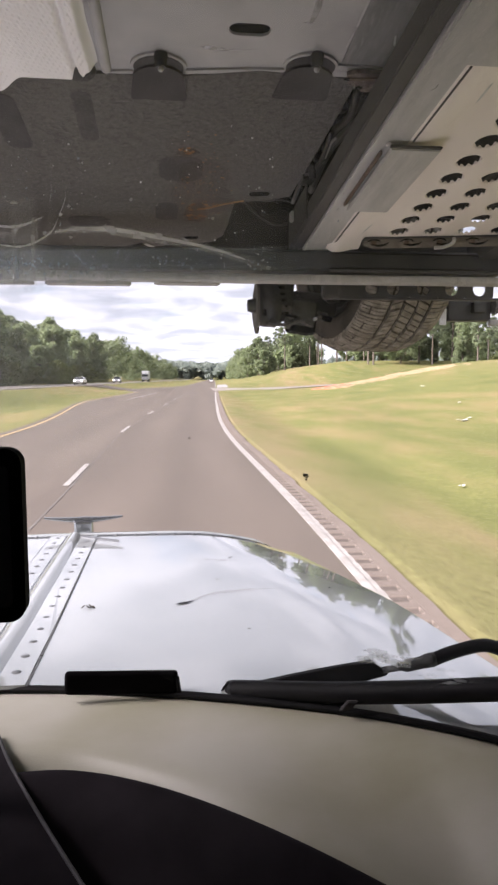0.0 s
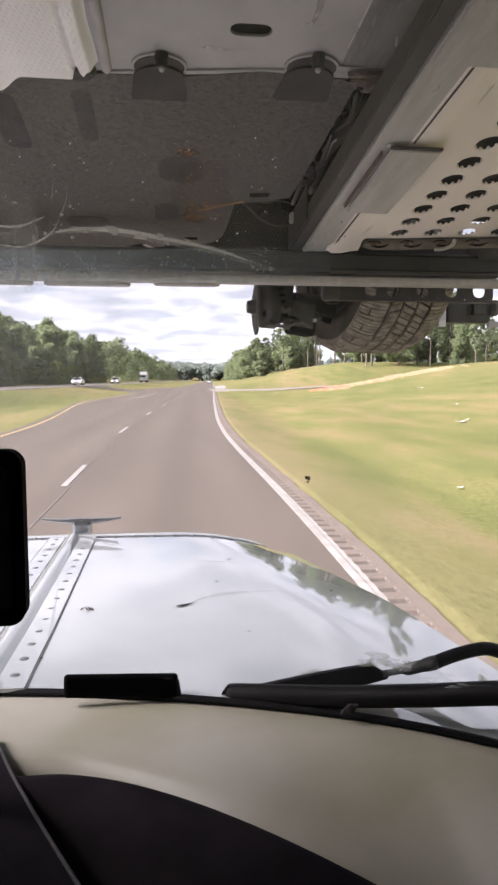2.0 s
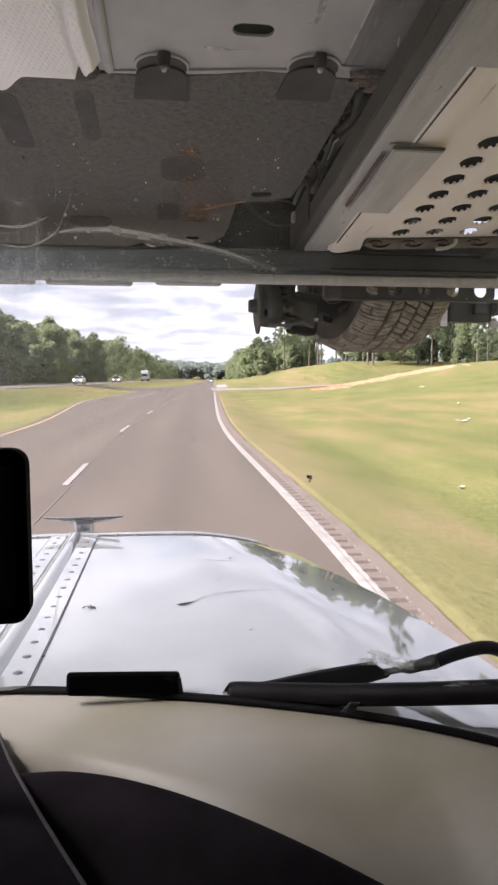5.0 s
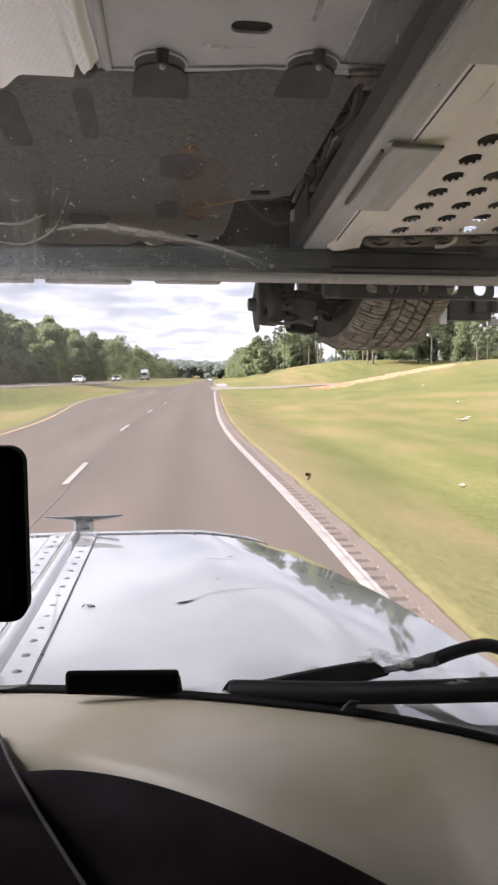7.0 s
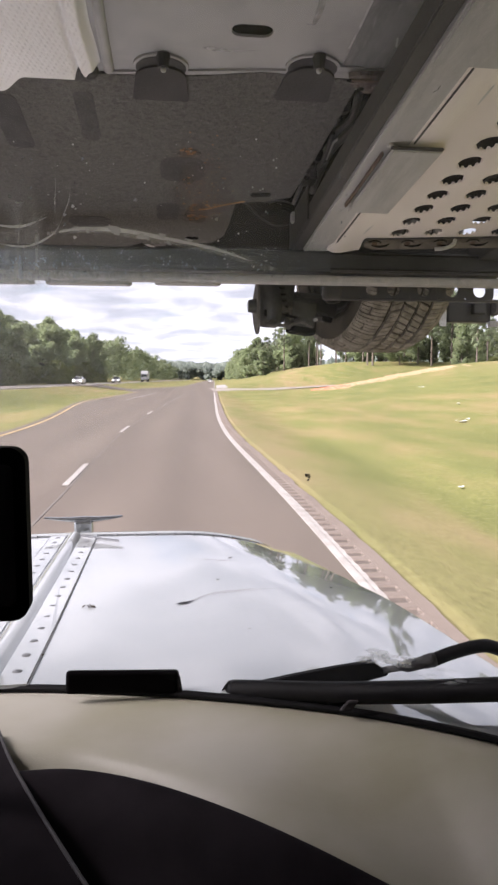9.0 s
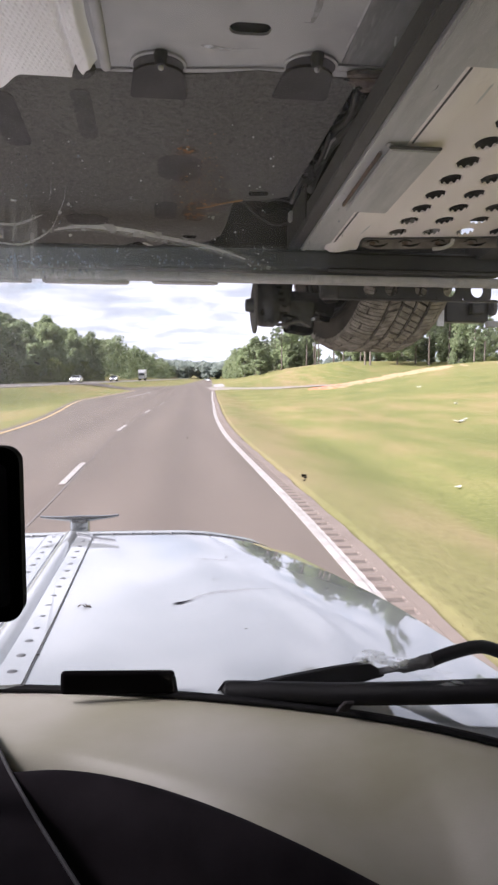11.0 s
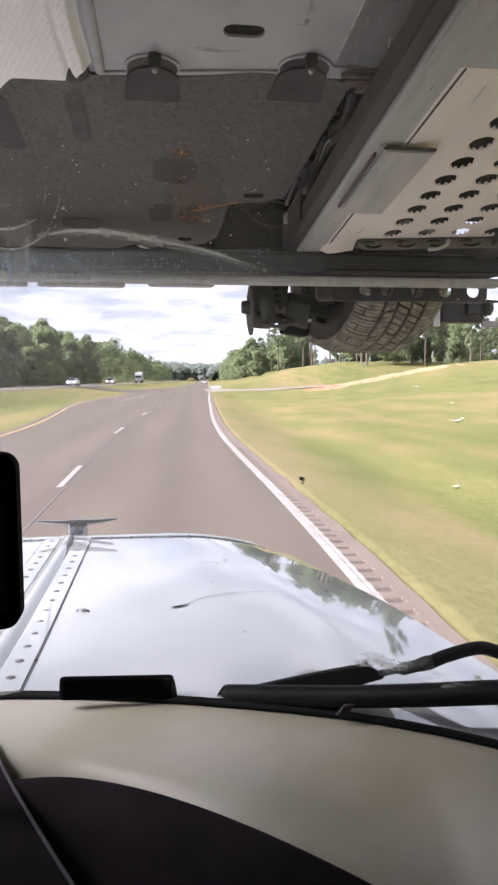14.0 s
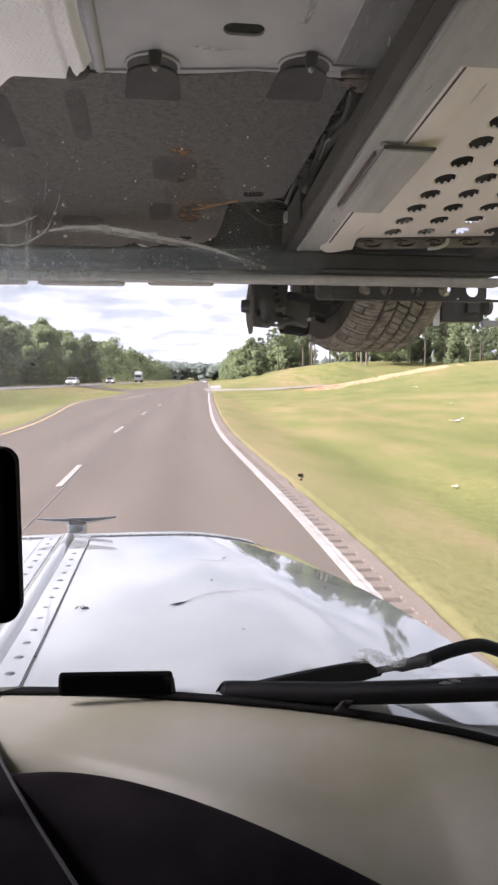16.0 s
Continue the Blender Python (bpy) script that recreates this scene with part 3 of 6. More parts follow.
bm = bmesh.new()
sheet(bm, [1.578, 1.59, 1.605, 1.648, 1.652, 1.805, 1.822, 1.842], span(1.0, 60.0, 2320), rumble)
strip = part("rumble_strip", bm, M_SHOULDER, shoulder, "milled rumble strip")
strip.data.materials.append(M_GROOVE)
strip.data.materials.append(M_LINE)
for p in strip.data.polygons:
    p.material_index = 2 if p.center.x - bend(p.center.y) < 1.65 else (1 if p.center.z < -0.013 else 0)
part("plain_strip", ribbon(lambda y: 1.578, lambda y: 1.842, axis([(-20, 1.0, 12)]), -0.004, 0.2), M_SHOULDER, shoulder)
part("plain_strip", ribbon(lambda y: 1.578, lambda y: 1.842, axis([(60, 104, 12)]), -0.004, 0.2), M_SHOULDER, shoulder)
part("edge_line", ribbon(lambda y: EDGE - 0.08, lambda y: 1.573 + 0.072 * smooth(60, 60.2, y), axis([(-20, 0, 5), (0, 60, 40), (60, 61, 6), (61, 92, 30)]), 0.009, 0.008), M_LINE, road, "solid white edge line")
part("edge_line", ribbon(lambda y: EDGE - 0.07, lambda y: EDGE + 0.075, axis([(150, 700, 20)]), 0.009, 0.008), M_LINE, road, "solid white edge line")
part("median_line", ribbon(lambda y: left_edge(y) + 0.35, lambda y: left_edge(y) + 0.48, axis([(-20, 0, 5), (0, 98, 60)]), 0.009, 0.008), M_YELLOW, road, "yellow median edge line")
part("tar_seam", ribbon(lambda y: LANE + 0.10 + 0.01 * noise.noise((0, y * 0.5, 0)), lambda y: LANE + 0.135 + 0.012 * noise.noise((5, y * 0.9, 0)), axis([(-20, 0, 8), (0, 160, 160)]), 0.005, 0.004), M_SEAM, road, "dark tar seam between the lanes")
part("turn_line", ribbon(lambda y: ROAD_L - 0.06, lambda y: ROAD_L + 0.06, axis([(62, 92, 10)]), 0.009, 0.008), M_LINE, road, "white turn lane line")

bm = bmesh.new()
box(bm, (0, 0, 0), (0.115, 3.05, 0.008), bevel=0.002, seg=1)
dash_mesh = mesh_of("lane_dash", bm, M_LINE)
for i in range(26):
    y = 13.6 + 12.2 * (i - 1)
    d = part("lane_dash", dash_mesh, M_LINE, road)
    d.matrix_local = pose(LANE + 0.02 + bend(y), y, road_z(y) + 0.009, 0, 0, -math.degrees(math.atan((bend(y + 1) - bend(y - 1)) / 2)))

# side road, median crossover, opposite carriageway
bm = bmesh.new()
us = span(0, 1, 40)
sheet(bm, us, [-1, -0.6, 0.6, 1], lambda u, v: (2.7 + 150 * u, SIDE_Y + 14 * u * u + v * (4.2 + 12 * (1 - smooth(0.0, 0.13, u))), max(land(4.1 + 150 * u, SIDE_Y + 14 * u * u), -0.02) + 0.05 - (0.0 if abs(v) < 0.9 else 0.03)))
solid("side_road", bm, M_CONCRETE, "pale side road joining the highway", "road", kind="structure")
bm = bmesh.new()
sheet(bm, span(-21, -6, 12), span(-1, 1, 5), lambda x, v: (x + bend(SIDE_Y), SIDE_Y + v * (7 + 5 * smooth(-14, -7, x) + 3 * smooth(-15, -20, x)), max(bank(x, SIDE_Y), 0) + 0.02))
solid("median_crossover", bm, M_ASPHALT, "asphalt crossover through the grass median", "road", kind="structure")
bm = bmesh.new()
sheet(bm, [-29.5, -29.2, -20.3, -20.0], axis([(-60, 200, 40), (200, 720, 30)]), lambda x, y: (x + bend(y), y, 0.80 + road_z(y) + (0.0 if -29.4 < x < -20.1 else -0.5)))
opp = solid("opposite_road", bm, M_CONCRETE, "pale opposite carriageway beyond the median", "road", kind="structure")

# short dashes of the turn lane, and loose gravel past the side road
bm = bmesh.new()
box(bm, (0, 0, 0), (0.13, 0.9, 0.008), bevel=0.002, seg=1)
short_mesh = mesh_of("turn_dash", bm, M_LINE)
for i in range(15):
    part("turn_dash", short_mesh, M_LINE, road).location = (EDGE + bend(95 + 3.66 * i), 95 + 3.66 * i, 0.009)
bm = bmesh.new()
sheet(bm, span(0, 1, 8), span(138, 190, 60), lambda u, y: (1.9 + bend(y) + u * (2.6 + 0.5 * noise.noise((0, y * 0.3, 4))), y, bank(2.2 + 2.6 * u, y) + 0.03 + 0.03 * noise.noise((u * 9, y * 2, 1)) - 0.05 * u))
solid("gravel", bm, mat("pale_gravel", (0.28, 0.265, 0.26), (0.38, 0.365, 0.36), 4, 0.9, bump=0.6, fine=40), "pale loose gravel along the road's edge", "gravel", kind="stuff")

# exposed clay along the end of the cut bank: clods thick at the foot, thinning uphill
def clay_clods(name, n, u0, u1, wide, size, material, label, seed):
    r = random.Random(seed)
    vs, fs = [], []
    for i in range(n):
        u = u0 + (u1 - u0) * r.random() ** 1.5
        x = 15.4 + 13.0 * u + r.gauss(0, 0.5)
        y = 80.5 - 7.0 * u + r.gauss(0, wide * (1 - 0.4 * u)) + 0.8 * noise.noise((u * 6, 0, 4))
        s, k0 = size * r.uniform(0.4, 1.3), len(vs)
        for k in range(7):
            a = 2 * math.pi * k / 7
            q = s * r.uniform(0.6, 1.1)
            px, py = x + q * 1.3 * math.cos(a), y + q * 1.6 * math.sin(a)
            vs.append((px, py, land(px, py) - 0.02))
        vs.append((x, y, land(x, y) + 0.03 + 0.22 * s))
        fs += [(k0 + k, k0 + (k + 1) % 7, k0 + 7) for k in range(7)]
    tagged(new(name, raw(name, vs, fs, material, True)), label, "bare soil", kind="stuff")


clay_clods("red_clay", 90, 0.0, 0.09, 2.4, 0.46, M_CLAY, "bare red clay at the foot of the grass bank", 1)
clay_clods("red_clay", 60, 0.1, 0.55, 2.4, 0.26, M_CLAY, "thin red clay clods up the grass bank", 2)
clay_clods("dry_clay", 480, 0.0, 1.0, 3.2, 0.32, M_CLAYDRY, "dry tan clay scattered up the grass bank", 3)


def litter_piece(x, y, s, turn):
    bm = bmesh.new()
    sheet(bm, span(-1, 1, 6), span(-1, 1, 5), lambda u, v: (u * s, v * s * 0.5, 0.03 + 0.25 * s * noise.noise((u * 1.5 + x, v * 1.5, 3)) + 0.2 * s * (u * u)))
    ob = solid("litter", bm, M_LITTER, "crumpled white scrap of litter on the grass", "litter", pose(x, y, land(x, y) + 0.02, 0, 0, turn), group="litter on the verge")
    sm = ob.modifiers.new("thickness", "SOLIDIFY")
    sm.thickness = 0.006


for x, y, s, a in ((10.4, 26, 0.22, 10), (10.9, 26.6, 0.10, 50), (4.9, 12.2, 0.06, 30), (13.4, 34, 0.13, 70), (17.5, 52, 0.2, 20)):
    litter_piece(x, y, s, a)

# mown grass blades on the nearest verge
rng = np.random.default_rng(4)


def blades(name, n, x0, x1, y0, y1, tall, wide, material, label):
    x = x0 + (x1 - x0) * rng.random(n) ** 1.25
    y = y0 + (y1 - y0) * rng.random(n) ** 2.0
    keep = rng.random(n) < 0.5 + 0.5 * np.array([noise.noise((a * 1.1, b * 0.7, 0)) for a, b in zip(x, y)])
    x, y = x[keep], y[keep]
    x = x + np.array([bend(b) for b in y])
    z = np.array([land(a, b) for a, b in zip(x, y)]) - 0.01
    n = len(x)
    a, lean = rng.random(n) * 6.283, (rng.random(n) - 0.5) * 1.2
    h = tall * (0.5 + rng.random(n))
    w = wide * (0.6 + rng.random(n)) * (1 + 0.03 * y)
    dx, dy = np.cos(a) * w, np.sin(a) * w
    v = np.empty((n, 3, 3))
    v[:, 0] = np.stack([x - dx, y - dy, z], 1)
    v[:, 1] = np.stack([x + dx, y + dy, z], 1)
    v[:, 2] = np.stack([x - np.sin(a) * h * (1.2 + lean), y + np.cos(a) * h * (1.2 + lean), z + 0.7 * h], 1)
    turned = np.cross(v[:, 1] - v[:, 0], v[:, 2] - v[:, 0])[:, 2] < 0
    v[turned] = v[turned][:, ::-1]
    me = raw(name, v.reshape(-1, 3).tolist(), [(3 * i, 3 * i + 1, 3 * i + 2) for i in range(n)], material)
    me.normals_split_custom_set_from_vertices([(0, 0, 1)] * (3 * n))
    tagged(new(name, me), label, "grass", kind="stuff")


blades("grass_blades", 80000, 1.97, 12, 3.2, 34, 0.024, 0.004, M_BLADE, "short mown yellow-green grass blades on the verge")


# ---------------------------------------------------------------- trees
def leaf_cloud(name, centres, radii, per, size, material, seed, flat=0.75):
    r = np.random.default_rng(seed)
    c = np.repeat(np.array(centres, float), per, 0)
    rad = np.repeat(np.array(radii, float), per)
    n = len(c)
    d = r.normal(size=(n, 3))
    d /= np.linalg.norm(d, axis=1)[:, None]
    p = c + d * (rad * r.random(n) ** 0.45)[:, None] * np.array([1, 1, flat])
    a = r.normal(size=(n, 3))
    a /= np.linalg.norm(a, axis=1)[:, None]
    b = np.cross(a, r.normal(size=(n, 3)))
    b /= np.linalg.norm(b, axis=1)[:, None]
    out = 0.4 * d + np.array([0, 0, 1.0]) + 0.15 * r.normal(size=(n, 3))
    out /= np.linalg.norm(out, axis=1)[:, None]
    b *= np.sign(np.sum(np.cross(a, b) * out, axis=1))[:, None]
    s = (size * (0.5 + r.random(n)))[:, None]
    v = np.empty((n, 3, 3))
    v[:, 0], v[:, 1], v[:, 2] = p - a * s - b * s * 0.5, p + a * s - b * s * 0.4, p + b * s * 0.9
    me = raw(name, v.reshape(-1, 3).tolist(), [(3 * i, 3 * i + 1, 3 * i + 2) for i in range(n)], material, True)
    me.normals_split_custom_set_from_vertices(np.repeat(out, 3, 0).tolist())  # a clump shades as one soft mass
    return me


def tree(kind, seed, height):
    r = random.Random(seed)
    label = {"pine": "tall pine tree with a bare lower trunk", "broad": "dense green broadleaf tree at the wood's edge", "bush": "low leafy roadside bush"}[kind]
    t = thing("tree" if kind != "bush" else "bush", Matrix(), label, "tree" if kind != "bush" else "bush", {"pine": "pines", "broad": "broadleaf trees", "bush": "bushes"}[kind])
    bm = bmesh.new()
    low = {"pine": 0.45, "broad": 0.10, "bush": 0.05}[kind]
    wide = {"pine": 0.16, "broad": 0.24, "bush": 0.55}[kind] * height
    rad = 0.012 * height + 0.04
    lean = Vector((r.uniform(-0.03, 0.03), r.uniform(-0.03, 0.03), 1)) * height
    rod(bm, (0, 0, -0.5), lean * 0.5, rad, rad * 0.7, 8)
    rod(bm, lean * 0.5, lean * 0.97, rad * 0.7, rad * 0.15, 7)
    centres, radii = [], []
    for i in range({"pine": 34, "broad": 56, "bush": 18}[kind]):
        f = low + (1 - low) * (i + r.random()) / {"pine": 34, "broad": 56, "bush": 18}[kind]
        q = (f - low) / (1 - low)
        shape = {"pine": math.sin(math.pi * (0.15 + 0.8 * q)) ** 0.7, "broad": math.sin(math.pi * (0.2 + 0.75 * q)) ** 0.6, "bush": math.sqrt(max(0.05, 1 - q * q))}[kind]
        a, e = r.uniform(0, 6.283), wide * shape * r.uniform(0.35, 1.05)
        base = lean * max(0.03, f - 0.06)
        c = lean * f + Vector((math.cos(a) * e, math.sin(a) * e, 0))
        if i % 2 == 0:
            rod(bm, base, base.lerp(c, 0.9), rad * 0.28 * (1.1 - f), rad * 0.06, 5)
        centres.append(c)
        radii.append(wide * r.uniform(0.28, 0.5) * (0.6 if kind == "pine" else 1))
    part("trunk", bm, M_BARK, t, "grey-brown bark")
    part("crown", leaf_cloud("crown", centres, radii, {"pine": 100, "broad": 126, "bush": 130}[kind], {"pine": 0.20, "broad": 0.235, "bush": 0.11}[kind], {"pine": M_LEAF_PINE, "broad": M_LEAF_BROAD, "bush": M_LEAF_BUSH}[kind], seed), None, t)
    return t


PINES = [tree("pine", 10 + i, h) for i, h in enumerate((17, 19, 15, 21))]
BROADS = [tree("broad", 30 + i, h) for i, h in enumerate((12, 14, 10, 8))]
BUSHES = [tree("bush", 50 + i, h) for i, h in enumerate((2.6, 3.6))]
used = set()


def plant(kinds, x, y, s=1.0):
    src = random.choice(kinds)
    m = pose(x, y, land(x, y) - 0.1, 0, 0, random.uniform(0, 360)) @ Matrix.Scale(1, 4)
    if src not in used:
        used.add(src)
        src.matrix_basis = m
        return src
    c = copy_thing(src, m)
    c.scale = (s, s, s * random.uniform(0.9, 1.1))
    return c


# left wood along the far side of the opposite carriageway
y = 45.0
while y < 232:
    x = -37 - random.uniform(0, 5) + bend(y)
    near = 0.86 if y < 72 else 1.0
    plant(BROADS, x, y, random.uniform(0.92, 1.12) * near)
    if random.random() < 0.8:
        plant(PINES[:3] if y < 80 else PINES, x - random.uniform(3, 9), y + random.uniform(-3, 3), random.uniform(0.72, 0.86) * near)
    if random.random() < 0.6:
        plant(BROADS, x - random.uniform(4, 12), y, random.uniform(1.0, 1.25) * near)
    for k in range(2):
        plant(BUSHES, x + random.uniform(1.5, 4), y + random.uniform(-2, 2), random.uniform(0.9, 1.5))
    y += random.uniform(3.8, 5.2)
# right wood behind the banks
for i in range(40):
    x, y = random.uniform(24, 150), 0
    y = 205 + random.uniform(0, 45) - 0.15 * x
    plant(PINES if random.random() < 0.65 else BROADS, x, y, random.uniform(0.75, 1.0))
for i in range(22):
    y = random.uniform(215, 330)
    plant(BROADS + PINES[:1], 15 + bend(y) + random.uniform(0, 22), y, random.uniform(0.8, 1.15))
for i in range(38):
    y = random.uniform(15, 190)
    x = random.uniform(62, 84) - (12 if y > 120 else 0)
    plant(PINES if random.random() < 0.45 else BROADS, x, y, random.uniform(0.75, 1.15))
for i in range(30):
    plant(PINES if i % 3 else BROADS, random.uniform(30, 52), random.uniform(-12, 54), random.uniform(0.85, 1.1))
for i in range(34):
    y = random.uniform(50, 112)
    plant(PINES if i % 3 else BROADS, 0.56 * y + random.uniform(3, 20), y, random.uniform(0.7, 0.95))
for i in range(28):
    x = random.uniform(38, 60)
    plant(BROADS if i % 2 else PINES, x, random.uniform(150, 182), random.uniform(0.7, 1.0))
for i in range(16):
    plant(BUSHES, random.uniform(40, 56), random.uniform(62, 110), random.uniform(0.8, 1.3))

# the woods further on, both sides
r = np.random.default_rng(19)
cs, rs = [], []
for i in range(1150):
    yy = 226 + 524 * r.random() if i % 2 else 330 + 420 * r.random()
    xx = -38 - 30 * r.random() ** 1.5 if i % 2 else 15 + 0.02 * yy + 40 * r.random() ** 1.3
    xx += bend(yy) - 0.02 * yy if xx > 0 else bend(yy)
    cs.append((xx, yy, land(xx, yy) + 1 + (13 + 6 * noise.noise((yy * 0.05, xx * 0.05, 2))) * r.random() ** 0.8))
    rs.append(3.2)
tagged(new("roadside_woods", leaf_cloud("roadside_woods", cs, rs, 110, 0.55, M_LEAF_BROAD, 22)), "dense mixed woods along both sides of the highway", "woods", kind="stuff")

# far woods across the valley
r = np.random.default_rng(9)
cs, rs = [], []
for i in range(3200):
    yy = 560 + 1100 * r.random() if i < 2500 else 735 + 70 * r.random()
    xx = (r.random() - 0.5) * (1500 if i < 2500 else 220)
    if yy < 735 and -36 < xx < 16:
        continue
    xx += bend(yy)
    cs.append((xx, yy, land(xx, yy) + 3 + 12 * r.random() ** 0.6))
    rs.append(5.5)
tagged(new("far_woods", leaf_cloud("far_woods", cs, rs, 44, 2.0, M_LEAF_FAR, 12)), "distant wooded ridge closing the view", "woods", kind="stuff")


# ---------------------------------------------------------------- traffic
def car(m, paint, label, tall=1.0):
    c = thing("car", m, label, "car", "cars on the highway")
    side = [(-2.2, 0.35), (-2.25, 0.75), (-2.1, 0.95), (-1.5, 1.0), (-0.9, 1.42 * tall), (0.7, 1.45 * tall), (1.35, 1.0), (2.05, 0.88), (2.2, 0.65), (2.15, 0.32)]
    bm = bmesh.new()
    l = [bm.verts.new((-0.9 if z < 1.1 else -0.7, y, z)) for y, z in side]
    q = [bm.verts.new((0.9 if z < 1.1 else 0.7, y, z)) for y, z in side]
    bm.faces.new(l)
    bm.faces.new(q[::-1])
    for i in range(len(side)):
        j = (i + 1) % len(side)
        bm.faces.new((l[i], q[i], q[j], l[j]))
    bmesh.ops.recalc_face_normals(bm, faces=bm.faces[:])
    bmesh.ops.bevel(bm, geom=bm.edges[:], offset=0.05, segments=2, affect="EDGES")
    part("body", bm, paint, c, smooth=False)
    for n, y0, y1, z0, z1 in (("windscreen", 0.76, 1.30, 1.40 * tall, 1.04), ("rear_window", -0.96, -1.44, 1.38 * tall, 1.04)):
        bm = bmesh.new()
        e = 0.03 if y0 > 0 else -0.03
        vs = [bm.verts.new(p) for p in ((-0.64, y0 + e, z0), (0.64, y0 + e, z0), (0.78, y1 + e, z1), (-0.78, y1 + e, z1))]
        f = bm.faces.new(vs)
        ex = bmesh.ops.extrude_face_region(bm, geom=[f])
        bmesh.ops.translate(bm, vec=(0, 0, 0.02), verts=[v for v in ex["geom"] if isinstance(v, bmesh.types.BMVert)])
        part(n, bm, M_CARGLASS, c, "dark glass")
    for s in (-1, 1):
        bm = bmesh.new()
        vs = [bm.verts.new((s * a, y, z)) for a, y, z in ((0.715, -0.82, 1.36 * tall), (0.715, 0.62, 1.38 * tall), (0.86, 1.1, 1.04), (0.86, -1.25, 1.04))]
        f = bm.faces.new(vs)
        ex = bmesh.ops.extrude_face_region(bm, geom=[f])
        bmesh.ops.translate(bm, vec=(s * 0.03, 0, 0), verts=[v for v in ex["geom"] if isinstance(v, bmesh.types.BMVert)])
        part("side_window", bm, M_CARGLASS, c, "dark glass")
        bm = bmesh.new()
        box(bm, (s * 0.66, 2.17, 0.72), (0.34, 0.10, 0.15), bevel=0.03)
        part("headlight", bm, M_LAMP, c, "lit white headlight")
        for yy in (-1.35, 1.35):
            bm = bmesh.new()
            rod(bm, (s * 0.68, yy, 0.33), (s * 0.91, yy, 0.33), 0.33, n=20)
            w = part("wheel", bm, M_RUBBER, c)
            bm = bmesh.new()
            rod(bm, (s * 0.90, yy, 0.33), (s * 0.925, yy, 0.33), 0.2, n=16)
            part("rim", bm, M_CHROME, w, "grey metal rim")
    return c


OPP_Z = 0.80
car(pose(-24.0 + bend(132), 132, OPP_Z, 0, 0, 180), M_CAR_W, "white saloon car driving on the opposite carriageway")
car(pose(-24.6 + bend(186), 186, OPP_Z, 0, 0, 180), M_CAR_S, "silver car on the opposite carriageway", 1.1)
car(pose(-0.4 + bend(330), 330, road_z(330), 0, 0, 0), M_CAR_W, "white car far ahead in the same lane", 1.15)


def lorry(m):
    t = thing("box_lorry", m, "white box lorry with a pale grey cab on the opposite carriageway", "lorry")
    bm = bmesh.new()
    box(bm, (0, -2.2, 2.35), (2.5, 7.0, 2.9), bevel=0.05)
    part("cargo_box", bm, M_CAR_W, t, "white cargo box")
    bm = bmesh.new()
    box(bm, (0, 2.5, 1.75), (2.3, 1.9, 2.2), bevel=0.18)
    cab = part("cab", bm, M_CAR_S, t, "pale grey cab")
    bm = bmesh.new()
    box(bm, (0, 3.43, 2.15), (1.9, 0.08, 0.8), bevel=0.03)
    part("windscreen", bm, M_CARGLASS, cab, "dark glass")
    bm = bmesh.new()
    box(bm, (0, -1.2, 0.75), (0.9, 8.6, 0.25))
    part("chassis", bm, M_RAILDARK, t)
    for s in (-1, 1):
        for yy in (-4.2, 2.4):
            bm = bmesh.new()
            rod(bm, (s * 0.75, yy, 0.48), (s * 1.15, yy, 0.48), 0.48, n=20)
            part("wheel", bm, M_RUBBER, t)


lorry(pose(-23 + bend(245), 245, OPP_Z, 0, 0, 180))

# ---------------------------------------------------------------- the lorry that carries the camera
T = pose(0, 0, 0, 0, 0, 2.8)
MID = -0.247  # the lorry's middle line
HM = MID - 0.011  # the hood's ridge
truck = thing("car_transporter", T, "silver riveted long-nosed car transporter seen from its own cab", "truck")


def screen_y(x):
    return 0.962 - 0.42 * (x + 0.265) ** 2


def foot_y(x):
    """The foot of the windscreen, a little flatter than the glass above."""
    return 0.957 - 0.14 * (x + 0.2) - 0.28 * (x + 0.2) ** 2


def crown(y):
    """Height of the hood's middle line."""
    return 1.4365 - 0.027 * (y - 0.97) + 0.005 * (1 - smooth(0.95, 1.27, y))


def hood_half(y):
    return 0.611 + 0.25 * (2.0 - y) + 0.018 * smooth(1.0, 1.5, y)


def hood_point(u, y):
    w = hood_half(y)
    a = abs(u)
    x = HM + w * (u if a < 1.0 else math.copysign(1.0 + 0.003 * math.sin(min(a - 1.0, 0.5) / 0.5 * math.pi / 2), u))
    z = crown(y) - 0.012 * a * a
    b = min(a, 1.0)
    rear = 0.175 * max(0.0, min(b, 0.95) - 0.55) ** 2 + 0.075 * max(0.0, b - 0.95)
    c = max(0.0, b - 0.52)
    front = 0.114 * (c * c / 0.52 if c < 0.26 else c - 0.13)  # rolls off earlier towards the nose
    z -= rear + (front - rear) * smooth(1.0, 1.5, y) + 0.75 * max(0.0, a - 1.0)
    z -= 0.10 * smooth(2.06, 2.24, y) ** 2 + 0.02 * smooth(0.86, 1.0, b) * smooth(1.95, 2.06, y)
    return (x, y + (foot_y(x) - 0.962) * (1 - smooth(0.97, 1.5, y)), z)


